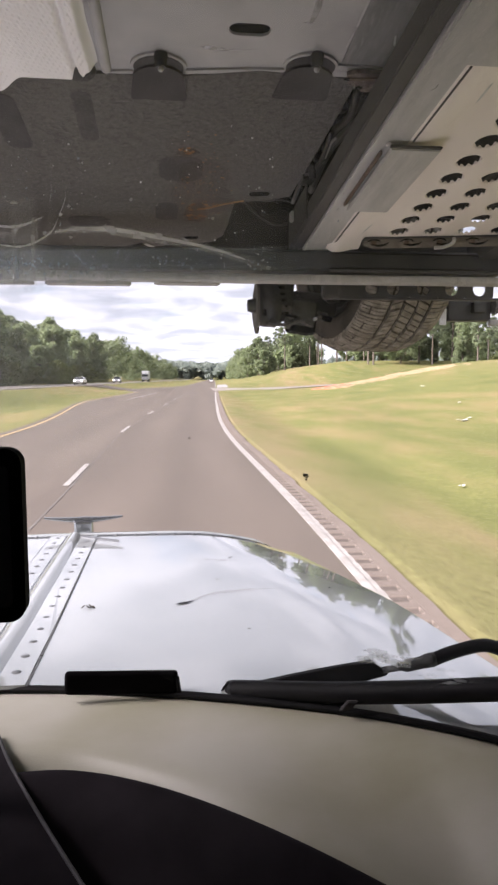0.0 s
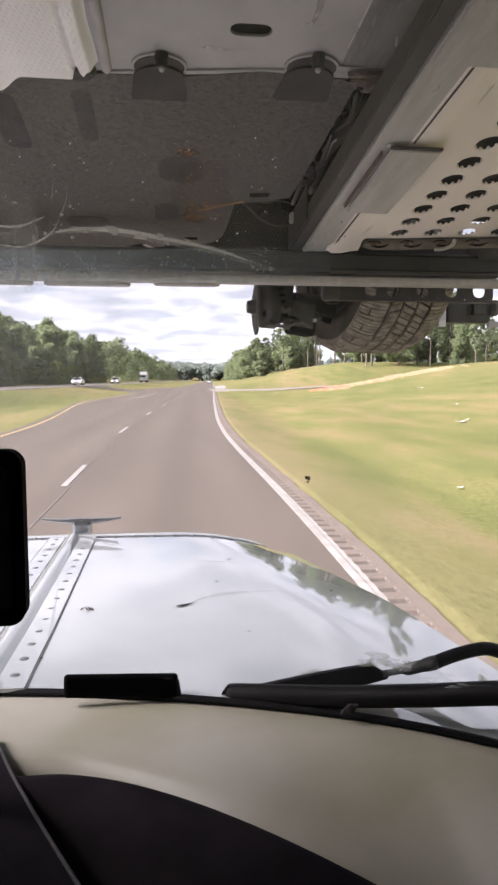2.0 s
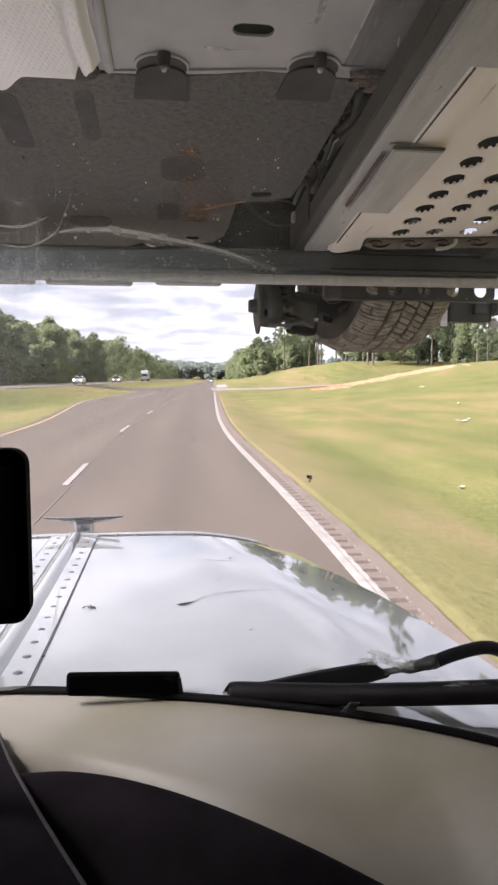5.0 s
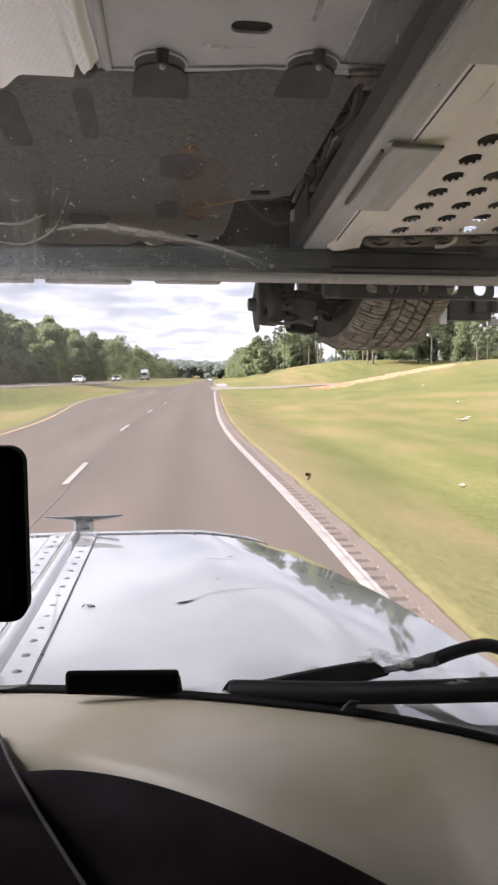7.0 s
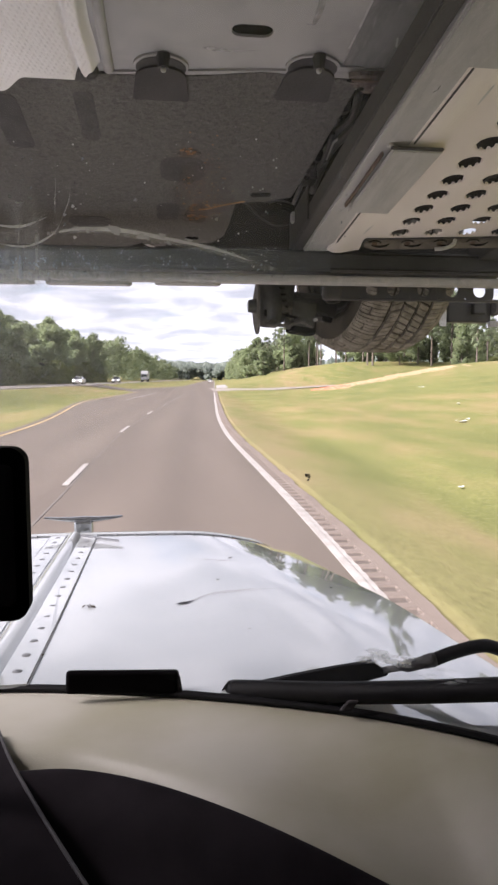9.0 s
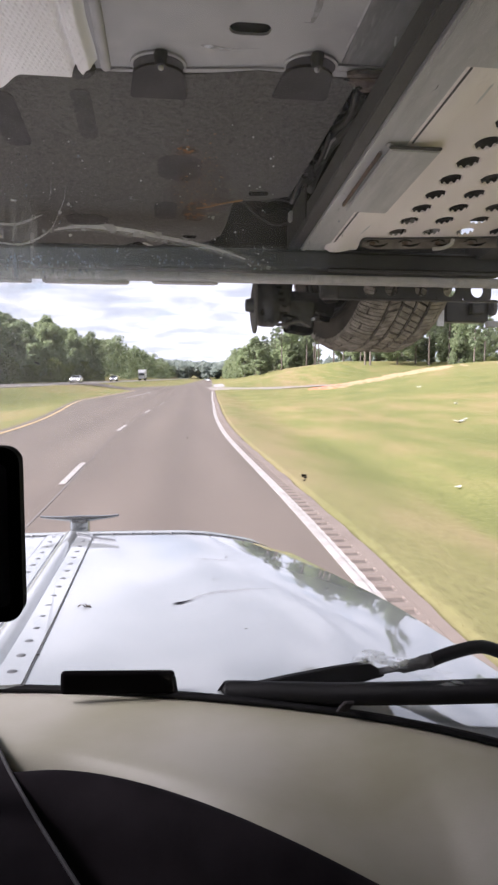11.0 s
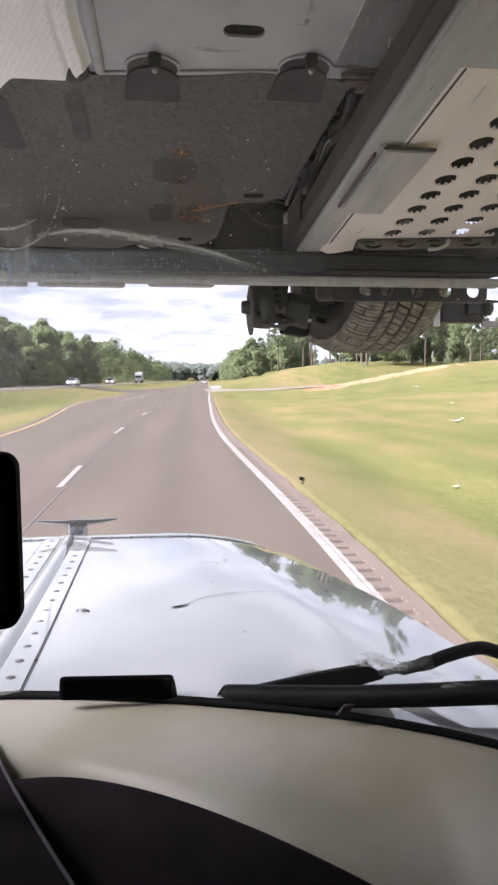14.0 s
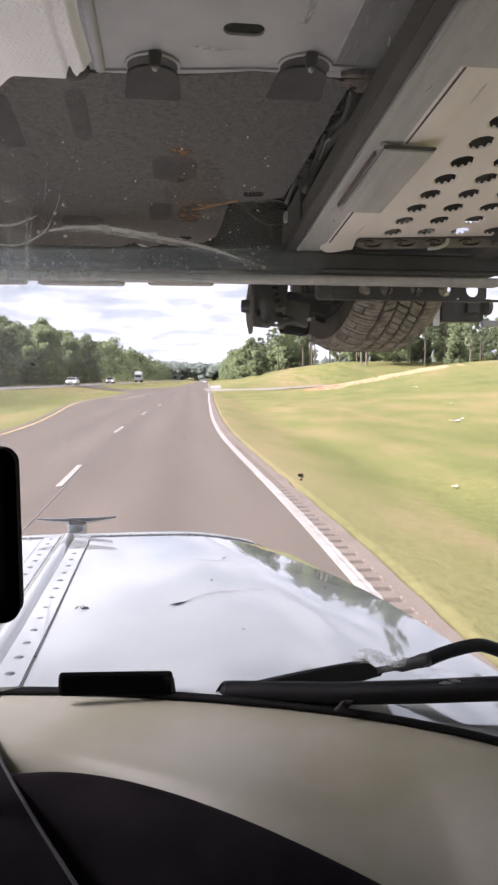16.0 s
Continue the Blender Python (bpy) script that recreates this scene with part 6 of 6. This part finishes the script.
for cx, cy in ((0.007, 1.378), (0.295, 1.352)):
    tab = [(cx + 0.050 * math.cos(radians(a)), cy + 0.026 + 0.046 * math.sin(radians(a))) for a in range(180, 361, 15)] + [(cx + 0.057, cy + 0.098), (cx + 0.052, cy + 0.104), (cx - 0.052, cy + 0.104), (cx - 0.057, cy + 0.098)]
    part("tab", under(tab, -0.0105, 0.0), M_FELT_DARK, tray, "dark mounting tab")
    bm = under([(cx + 0.0525 * math.cos(a), cy - 0.009 + 0.0425 * math.sin(a)) for a in [2 * math.pi * k / 18 for k in range(18)]], -0.0045, 0.02)
    seat = part("tab_seat", bm, M_PAN, pan)
    # Flat dark disc paints the recess shading on the seat.
    part("seat_recess_shade", under([(cx + 0.0480 * math.cos(a), cy - 0.006 + 0.0395 * math.sin(a)) for a in [2 * math.pi * k / 18 for k in range(18)]], -0.0057, -0.0047), M_PAD, seat, "dark disc painting the shade in the seat's recess")
    bm = bmesh.new()
    rod(bm, (cx + 0.004, cy - 0.044, floor_z(cy) - 0.020), (cx + 0.004, cy - 0.044, floor_z(cy) + 0.004), 0.010, 0.014, n=10)
    b0 = part("bolt", bm, M_DRIVE, tray)
    bm = bmesh.new()
    bmesh.ops.create_icosphere(bm, subdivisions=2, radius=0.0055, matrix=Matrix.Translation((cx + 0.004, cy - 0.044, floor_z(cy) - 0.023)))
    part("bolt_tip", bm, M_CLIP, b0, "bright bolt tip")
# Slot and cut-outs are black patches painting dark depth on the whole tray.
bm = bmesh.new()
slab(bm, [(0.262, 1.984), (0.312, 1.977), (0.317, 1.988), (0.314, 2.001), (0.267, 2.008), (0.260, 1.997)], lambda x, y: floor_z(y) - 0.009, lambda x, y: floor_z(y) - 0.004)
part("tray_slot_shade", bm, M_BLACK, tray, "black patch painting the slot's dark depth")
for k, out in enumerate(([(-0.121, 2.537), (-0.063, 2.484), (-0.021, 2.549), (-0.042, 2.587), (-0.107, 2.585)], [(0.009, 2.540), (0.035, 2.476), (0.086, 2.512), (0.108, 2.582), (0.016, 2.582)], [(0.088, 2.400), (0.134, 2.397), (0.131, 2.422), (0.093, 2.425)])):
    part("cutout_shade", under(out, -0.0092, -0.0075), M_BLACK, tray, "black patch painting a cut-out's dark depth at the tray's front edge")
part("cutout_lip", under([(-0.052, 2.490), (-0.040, 2.482), (0.017, 2.567), (0.011, 2.582)], -0.0108, -0.0093), M_CLIP, tray, "bright bent lip")
rd = random.Random(3)
for cx, cy, k, s in ((0.072, 1.728, 9, 0.009), (0.078, 1.903, 6, 0.007), (0.108, 2.11, 12, 0.013), (0.118, 2.20, 16, 0.014), (0.17, 2.09, 5, 0.008)):
    bm = bmesh.new()
    for i in range(k):
        x, y = cx + rd.gauss(0, s * (1.4 if k > 9 else 1)), cy + rd.gauss(0, s * 1.5)
        bmesh.ops.create_icosphere(bm, subdivisions=1, radius=rd.uniform(0.0022, 0.0062), matrix=Matrix.Translation((x, y, floor_z(y) - 0.006)) @ Matrix.Diagonal((1.3, 1.5, 0.25, 1)))
    part("rust_stain", bm, M_RUST, tray, "orange rust flakes")
bm = bmesh.new()
for i in range(130):
    x, y = 0.125 + rd.gauss(0, 0.035), rd.triangular(1.6, 2.25, 2.1)
    bmesh.ops.create_icosphere(bm, subdivisions=1, radius=rd.uniform(0.0008, 0.0024), matrix=Matrix.Translation((x + 0.04 * (y - 1.8), y, floor_z(y) - 0.006)) @ Matrix.Diagonal((1.2, 1.8, 0.3, 1)))
tagged(part("rust_speck", bm, M_RUST, tray, "fine rust specks in the felt"), kind="stuff")

for cx, cy, rx, ry, sd in ((0.115, 2.16, 0.034, 0.085, 1), (0.125, 2.00, 0.085, 0.22, 2), (0.17, 2.10, 0.07, 0.06, 3), (0.073, 1.73, 0.026, 0.026, 4), (0.079, 1.905, 0.018, 0.018, 5)):
    bm = bmesh.new()
    ring = []
    for k in range(28):
        a = 2 * math.pi * k / 28
        f = 1 + 0.45 * noise.noise((math.cos(a) * 1.7, math.sin(a) * 1.7, sd))
        x, y = cx + rx * f * math.cos(a), cy + ry * f * math.sin(a)
        ring.append(bm.verts.new((x, y, floor_z(y) - 0.0078 - 0.0002 * sd)))
    bm.faces.new(ring)
    part("rust_bloom", bm, M_STAIN if sd not in (2, 3, 6) else M_STAIN2, tray, "faint orange rust bloom")
bm = bmesh.new()
hose(bm, [(0.120, 2.13, floor_z(2.13) - 0.006), (0.155, 2.115, floor_z(2.115) - 0.006), (0.19, 2.085, floor_z(2.085) - 0.006), (0.25, 2.05, floor_z(2.05) - 0.006)], 0.0035, n=6)
part("tear", bm, M_RUST, tray, "torn rusty edge", smooth=True)
for pts, w in (([(0.262, 1.10), (0.270, 1.17), (0.268, 1.215)], 0.006), ([(0.255, 1.215), (0.272, 1.217)], 0.004), ([(0.09, 1.30), (0.13, 1.31), (0.19, 1.30)], 0.016)):
    bm = bmesh.new()
    row = []
    for i in range(16):
        x, y = curve_at(pts, i / 15)
        ww = w * (0.5 + 0.5 * math.sin(math.pi * i / 15))
        row.append([bm.verts.new((x - ww, y + ww * 0.3, floor_z(y) - 0.0012)), bm.verts.new((x + ww, y - ww * 0.3, floor_z(y) - 0.0012))])
    for a, b in zip(row, row[1:]):
        bm.faces.new((a[0], b[0], b[1], a[1]))
    part("scrape", bm, M_SCRAPE, pan, "pale scrape on the floor pan")

# heat shield: dimpled bright foil with a folded edge
bm = bmesh.new()


def foil(u, v):
    x = -0.36 + 0.246 * u + 0.008 * smooth(0.6, 1.0, v) * u
    y = 0.96 + (0.437 + 0.055 * (1 - smooth(0.22, 0.44, u))) * v
    y -= (0.028 * smooth(0.86, 0.93, u)) * smooth(0.5, 1.0, v)
    h = -0.022 + 0.02 * smooth(0.93, 1.0, u) + 0.012 * math.exp(-((u - 0.84) / 0.022) ** 2)
    if v < 0.96:
        h -= 0.0013 * (1 - smooth(0.90, 0.96, u)) * math.cos(2 * math.pi * x / 0.0098) * math.cos(2 * math.pi * (y - 0.45 * x) / 0.026)
    return (x, y, floor_z(y) + h)


sheet(bm, span(0, 1, 170), span(0, 1, 240), foil)
sh = part("heat_shield", bm, M_FOIL, suv, "bright dimpled aluminium heat shield", smooth=True)
bm = bmesh.new()
bmesh.ops.create_icosphere(bm, subdivisions=2, radius=0.03, matrix=Matrix.Translation((-0.140, 1.395, floor_z(1.395) - 0.004)) @ Matrix.Diagonal((1, 0.7, 0.7, 1)))
part("grommet", bm, M_FELT_DARK, sh, smooth=True)

M_HOSE = mat("glossy_black_hose", (0.006, 0.006, 0.009), (0.012, 0.012, 0.016), 20, 0.32, spec=0.45)
# open bay between tray and rail: black sheet painting its shade, hoses, clips
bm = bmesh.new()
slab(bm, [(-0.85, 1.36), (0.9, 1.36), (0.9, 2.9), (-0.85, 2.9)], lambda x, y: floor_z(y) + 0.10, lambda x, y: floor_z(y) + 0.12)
bay = part("bay_cover", bm, M_BLACK, suv, "black sheet painting the engine bay's unlit depth")
for pts, r in (([(0.42, 1.45, 2.47), (0.43, 1.55, 2.45), (0.42, 1.66, 2.455), (0.43, 1.8, 2.43)], 0.009),
               ([(0.405, 1.62, 2.44), (0.415, 1.78, 2.42), (0.40, 1.9, 2.42), (0.405, 2.1, 2.40)], 0.006),
               ([(0.44, 1.5, 2.43), (0.43, 1.75, 2.44), (0.44, 2.0, 2.41)], 0.010)):
    bm = bmesh.new()
    hose(bm, pts, r)
    part("bay_hose", bm, M_HOSE, bay, "dark shiny hose", smooth=True)
bm = bmesh.new()
box(bm, (0.458, 1.568, 2.443), (0.036, 0.010, 0.014), rot=pose(0, 0, 0, 0, 14, -38), bevel=0.002)
part("hose_clip", bm, M_CLIP, bay, "bright hose clip")
bm = bmesh.new()
hose(bm, [(0.454, 1.590, 2.443), (0.436, 1.632, 2.439), (0.419, 1.663, 2.436), (0.421, 1.720, 2.430), (0.424, 1.760, 2.426)], 0.0034, n=6)
part("bright_wire", bm, M_CLIP, bay, "bare bright wire", smooth=True)
for i in range(16):
    bm = bmesh.new()
    y = rd.uniform(1.48, 2.05)
    box(bm, (rd.uniform(0.39, 0.44), y, floor_z(y) + rd.uniform(0.0, 0.05)), (rd.uniform(0.015, 0.04), rd.uniform(0.02, 0.07), 0.02), rot=pose(0, 0, 0, rd.uniform(-25, 25), rd.uniform(-25, 25), rd.uniform(-30, 30)), bevel=0.004)
    part("bay_bracket", bm, M_HOSE, bay)
M_PINK = mat("rusty_pink_steel", (0.045, 0.030, 0.028), (0.22, 0.165, 0.15), 55, 0.8, bump=0.8, fine=160, c3=(0.10, 0.055, 0.042), spread=(0.42, 0.60))
bracket = part("rusty_bracket", under([(0.365, 1.340), (0.384, 1.332), (0.470, 1.326), (0.480, 1.352), (0.462, 1.402), (0.440, 1.394), (0.412, 1.398), (0.396, 1.382), (0.378, 1.372)], -0.018, -0.010), M_PINK, bay, "mottled rusty bracket")
part("bracket_fold", under([(0.372, 1.345), (0.468, 1.338), (0.468, 1.345), (0.374, 1.352)], -0.0215, -0.0182), M_SEAMRUST, bracket, "brown folded edge")
# Black discs on the solid bracket paint the darkness of holes.
for k, (x, y) in enumerate(((0.376, 1.352), (0.400, 1.380), (0.446, 1.372))):
    part("bracket_hole_shade", under([(x + 0.008 * math.cos(a) * (1.6 if k == 0 else 1), y + 0.006 * math.sin(a)) for a in [math.pi * q / 5 for q in range(10)]], -0.0192, -0.0182), M_BLACK, bracket)
for pts, r in (([(0.245, 2.09, 2.398), (0.269, 2.1, 2.388), (0.302, 2.1, 2.356), (0.354, 2.1, 2.332), (0.397, 2.1, 2.342), (0.449, 2.1, 2.380)], 0.0032),
               ([(0.262, 2.08, 2.408), (0.30, 2.085, 2.400), (0.371, 2.1, 2.406), (0.4405, 2.1, 2.388)], 0.0028)):
    bm = bmesh.new()
    hose(bm, pts, r, n=6)
    part("cable", bm, M_FELT_DARK, bay, "thin dark grey cable", smooth=True)
bm = bmesh.new()
box(bm, (0.402, 2.09, 2.355), (0.012, 0.03, 0.03), bevel=0.003)
part("cable_clip", bm, M_CLIP, bay)
for i in range(14):
    bm = bmesh.new()
    box(bm, (rd.uniform(0.25, 0.44), rd.uniform(2.3, 2.6), 2.49 + rd.uniform(-0.03, 0.05)), (rd.uniform(0.04, 0.1), rd.uniform(0.05, 0.12), rd.uniform(0.04, 0.1)), rot=pose(0, 0, 0, rd.uniform(-20, 20), 0, rd.uniform(0, 90)), bevel=0.008)
    part("bay_casting", bm, M_HOSE if i % 2 else M_BLACK, bay)


# ---- wheel with real tread blocks
def wheel(cx, cy, cz, steer, side):
    R, W = 0.39, 0.29
    m = pose(cx, cy, cz, 0, 0, steer)
    bm = bmesh.new()
    prof = [(-0.105, 0.235), (-0.135, 0.26), (-0.148, 0.31), (-0.140, 0.352), (-0.122, 0.377), (0, 0.381), (0.122, 0.377), (0.140, 0.352), (0.148, 0.31), (0.135, 0.26), (0.105, 0.235)]
    n = 64
    ring = [[bm.verts.new((x, r * math.cos(a), r * math.sin(a))) for x, r in prof] for a in [2 * math.pi * k / n for k in range(n)]]
    for k in range(n):
        for j in range(len(prof)):
            jj = (j + 1) % len(prof)
            bm.faces.new((ring[k][j], ring[k][jj], ring[(k + 1) % n][jj], ring[(k + 1) % n][j]))
    bmesh.ops.recalc_face_normals(bm, faces=bm.faces[:])
    w = part("wheel", bm, M_SIDEWALL, suv, "dusty all-terrain tyre on a dark rim", smooth=True)
    w.matrix_local = m @ Matrix.Diagonal((1.16, 1, 1, 1))
    # tread: ribs of slanted, cut blocks
    bm = bmesh.new()
    N = 156
    ribs = [(-0.146, -0.074, 0.0), (-0.062, -0.030, 0.5), (-0.019, 0.017, 0.2), (0.028, 0.062, 0.7), (0.074, 0.146, 0.3)]
    for x0, x1, ph in ribs:
        shoulder = x1 - x0 > 0.06
        n = N if shoulder else N * 3 // 5
        for k in range(n):
            jit = 0.08 * math.sin(k * 2.4 + x0 * 60)
            skew = (0.12 if x0 > 0 else -0.12) if shoulder else (0.62 if x0 > -0.02 else -0.55)
            lo, hi = 0.06 + jit, (0.80 if shoulder else 0.82) + jit * 0.6
            cuts = span(x0, x1, 4 if shoulder else 2)
            for c0, c1 in zip(cuts, cuts[1:]):
                q = [(xx, 2 * math.pi * (k + ph + e + skew * (xx - x0) / (x1 - x0)) / n) for xx in (c0, c1) for e in (lo, hi)]
                vs = []
                for lift in (-0.006, 0.010 + 0.0015 * math.sin(k * 5.1 + x0 * 90)):
                    for xx, a in (q[0], q[1], q[3], q[2]):
                        rr = 0.380 - 0.0105 * max(0.0, (abs(xx) - 0.088) / 0.054) ** 1.6 * 2.6 + lift
                        vs.append(bm.verts.new((xx, rr * math.cos(a), rr * math.sin(a))))
                for f in ((0, 1, 2, 3), (7, 6, 5, 4), (0, 4, 5, 1), (1, 5, 6, 2), (2, 6, 7, 3), (3, 7, 4, 0)):
                    bm.faces.new([vs[i] for i in f])
    bmesh.ops.recalc_face_normals(bm, faces=bm.faces[:])
    tagged(part("tread", bm, M_TYRE, w, "tan dusty tread blocks"), kind="stuff")
    bm = bmesh.new()
    for s in (-1, 1):
        for k in range(72):
            a = 2 * math.pi * k / 72
            box(bm, (s * 0.1445, 0.350 * math.cos(a), 0.350 * math.sin(a)), (0.003, 0.022, 0.004), rot=Matrix.Rotation(a, 4, "X"))
    part("sidewall_rib", bm, M_TYRE, w)
    bm = bmesh.new()
    sheet(bm, [2 * math.pi * k / 40 for k in range(41)], [0, 1, 2, 3, 4], lambda a, j: ((-0.105, -0.085, -0.03, 0.02, 0.03)[int(j)], (0.236, 0.215, 0.20, 0.12, 0.0)[int(j)] * math.cos(a), (0.236, 0.215, 0.20, 0.12, 0.0)[int(j)] * math.sin(a)))
    rim = part("rim", bm, M_RIM, w, "dark steel rim", smooth=True)
    for x, rr, th, mt in ((-0.128, 0.243, 0.006, M_RIM), (-0.112, 0.226, 0.0035, M_DRIVE), (-0.137, 0.262, 0.004, M_TYREGROOVE)):
        bm = bmesh.new()
        sheet(bm, [2 * math.pi * k / 48 for k in range(49)], [2 * math.pi * k / 8 for k in range(9)], lambda a, b: (x + th * math.cos(b), (rr + th * math.sin(b)) * math.cos(a), (rr + th * math.sin(b)) * math.sin(a)))
        part("rim_lip", bm, mt, rim, smooth=True)


wheel(0.815, 2.64, 2.364, 11, 1)
wheel(-0.82, 2.63, 2.352, 4, -1)
wheel(0.775, -0.45, 2.66, 0, 1)
wheel(-0.82, -0.45, 2.66, 0, -1)

# axle end, brake and bracket beside the wheel
bm = bmesh.new()
rod(bm, (0.36, 2.46, 2.13), (0.64, 2.60, 2.14), 0.060, 0.05, n=18)
hub = part("axle_end", bm, M_DRIVE, suv, "dirty black axle end", smooth=True)
bm = bmesh.new()
for k in range(1):
    ring = [(0.075 * (1 + 0.12 * math.cos(3 * a)) * math.cos(a), 0.088 * (1 + 0.10 * math.cos(3 * a)) * math.sin(a)) for a in [2 * math.pi * i / 36 for i in range(36)]]
    f0 = [bm.verts.new((0.336, 2.44 + p, 2.118 + q)) for p, q in ring]
    f1 = [bm.verts.new((0.344, 2.44 + p, 2.118 + q)) for p, q in ring]
    bm.faces.new(f0)
    bm.faces.new(f1[::-1])
    for i in range(36):
        bm.faces.new((f0[i], f0[(i + 1) % 36], f1[(i + 1) % 36], f1[i]))
    bmesh.ops.recalc_face_normals(bm, faces=bm.faces[:])
part("flange", bm, M_FELT, hub, "thin grey flange plate")
bm = bmesh.new()
rod(bm, (0.308, 2.43, 2.125), (0.337, 2.43, 2.125), 0.021, 0.027, n=14)
part("hub_nut", bm, M_DRIVE, hub)
bm = bmesh.new()
rod(bm, (0.355, 2.44, 2.13), (0.40, 2.45, 2.135), 0.078, 0.085, n=18)
part("flange_boss", bm, M_DRIVE, hub, smooth=True)
for k in range(5):
    bm = bmesh.new()
    box(bm, (0.415 + 0.004 * k, 2.40, 2.185 - 0.022 * k), (0.035, 0.02, 0.008), bevel=0.002)
    part("cooling_fin", bm, M_BLACK, hub)
for c, s, mt in (((0.44, 2.42, 2.165), (0.05, 0.05, 0.10), M_DRIVE), ((0.435, 2.41, 2.11), (0.05, 0.04, 0.03), M_FELT), ((0.50, 2.44, 2.10), (0.10, 0.06, 0.09), M_DRIVE), ((0.505, 2.46, 2.055), (0.09, 0.08, 0.05), M_BLACK), ((0.47, 2.45, 2.06), (0.04, 0.03, 0.03), M_FELT), ((0.40, 2.44, 2.195), (0.06, 0.05, 0.04), M_DRIVE)):
    bm = bmesh.new()
    box(bm, c, s, rot=pose(0, 0, 0, 0, 8, 10), bevel=0.008)
    part("caliper_block", bm, mt, hub)
bm = bmesh.new()
hose(bm, [(0.55, 2.3, 2.22), (0.55, 2.32, 2.17), (0.575, 2.34, 2.135), (0.62, 2.36, 2.14)], 0.007)
part("brake_hose", bm, M_RUBBER, hub, smooth=True)
rq = random.Random(8)
for i in range(26):
    x, y, z = rq.uniform(0.37, 0.60), rq.uniform(2.395, 2.43), rq.uniform(2.06, 2.165)
    bm = bmesh.new()
    if i % 3:
        box(bm, (x, y, z), (rq.uniform(0.010, 0.04), 0.02, rq.uniform(0.006, 0.028)), rot=pose(0, 0, 0, 0, rq.uniform(-30, 30), 0), bevel=0.002)
        part("caliper_rib", bm, (M_DRIVE, M_BLACK, M_RIM)[i % 3] if i % 5 else M_FELT, hub)
    else:
        rod(bm, (x, y - 0.012, z), (x, y + 0.012, z), rq.uniform(0.004, 0.009), n=8)
        part("bolt", bm, M_CLIP if i % 2 else M_DRIVE, hub)
bm = bmesh.new()
hose(bm, [(0.37, 2.40, 2.062), (0.44, 2.39, 2.056), (0.49, 2.39, 2.068), (0.53, 2.39, 2.05)], 0.006, n=6)
part("brake_pipe", bm, M_FELT, hub, "grey brake pipe", smooth=True)
# outboard bracket with a marker lamp
bm = bmesh.new()
box(bm, (1.15, 2.5, 2.118), (0.17, 0.06, 0.075), bevel=0.006)
br = part("side_bracket", bm, M_DRIVE, suv, "black side bracket")
bm = bmesh.new()
box(bm, (1.18, 2.46, 2.13), (0.05, 0.03, 0.04), bevel=0.004)
part("bracket_socket", bm, M_DRIVE, br)
bm = bmesh.new()
rod(bm, (1.235, 2.46, 2.135), (1.25, 2.46, 2.135), 0.03, n=14)
part("marker_lamp", bm, M_FELT, br, "dull dusty marker lamp")
bm = bmesh.new()
box(bm, (1.27, 2.47, 2.075), (0.09, 0.02, 0.022), bevel=0.003)
part("pale_tab", bm, M_RAIL, br)
bm = bmesh.new()
slab(bm, [(1.03, 2.46), (1.055, 2.46), (1.055, 2.47), (1.03, 2.47)], 2.065, 2.125)
part("mud_flap", bm, M_CLIP, br, "pale flap behind the tyre")
# sills along both sides of the floor
for x in (-0.95, 0.90):
    bm = bmesh.new()
    slab(bm, [(x - 0.05, -0.05), (x + 0.05, -0.05), (x + 0.05, 2.18), (x - 0.05, 2.18)], lambda a, b: floor_z(b) - 0.02, lambda a, b: floor_z(b) + 0.12)
    bmesh.ops.bevel(bm, geom=bm.edges[:], offset=0.02, segments=3, affect="EDGES")
    part("sill", bm, M_SUVPAINT, suv, "grey body sill")
# Black board added to block a bright slit above the crossbar.
bm = bmesh.new()
box(bm, (-0.15, 2.93, 2.44), (1.5, 0.04, 0.17), bevel=0.012)
part("sky_slit_board", bm, M_BLACK, suv, "added black board closing the slit of sky over the crossbar")
# plain body over the floor
side = [(-1.9, 2.86), (-1.95, 3.5), (-1.8, 4.35), (0.9, 4.2), (1.5, 3.55), (2.95, 3.25), (3.05, 2.75), (2.9, 2.55), (1.0, 2.66), (-1.0, 2.84)]
bm = bmesh.new()
l = [bm.verts.new((-0.98, y, z)) for y, z in side]
q = [bm.verts.new((0.94, y, z)) for y, z in side]
bm.faces.new(l)
bm.faces.new(q[::-1])
for i in range(len(side)):
    j = (i + 1) % len(side)
    bm.faces.new((l[i], q[i], q[j], l[j]))
bmesh.ops.recalc_face_normals(bm, faces=bm.faces[:])
bmesh.ops.bevel(bm, geom=bm.edges[:], offset=0.06, segments=3, affect="EDGES")
part("body", bm, M_SUVPAINT, suv, "plain grey body shell")
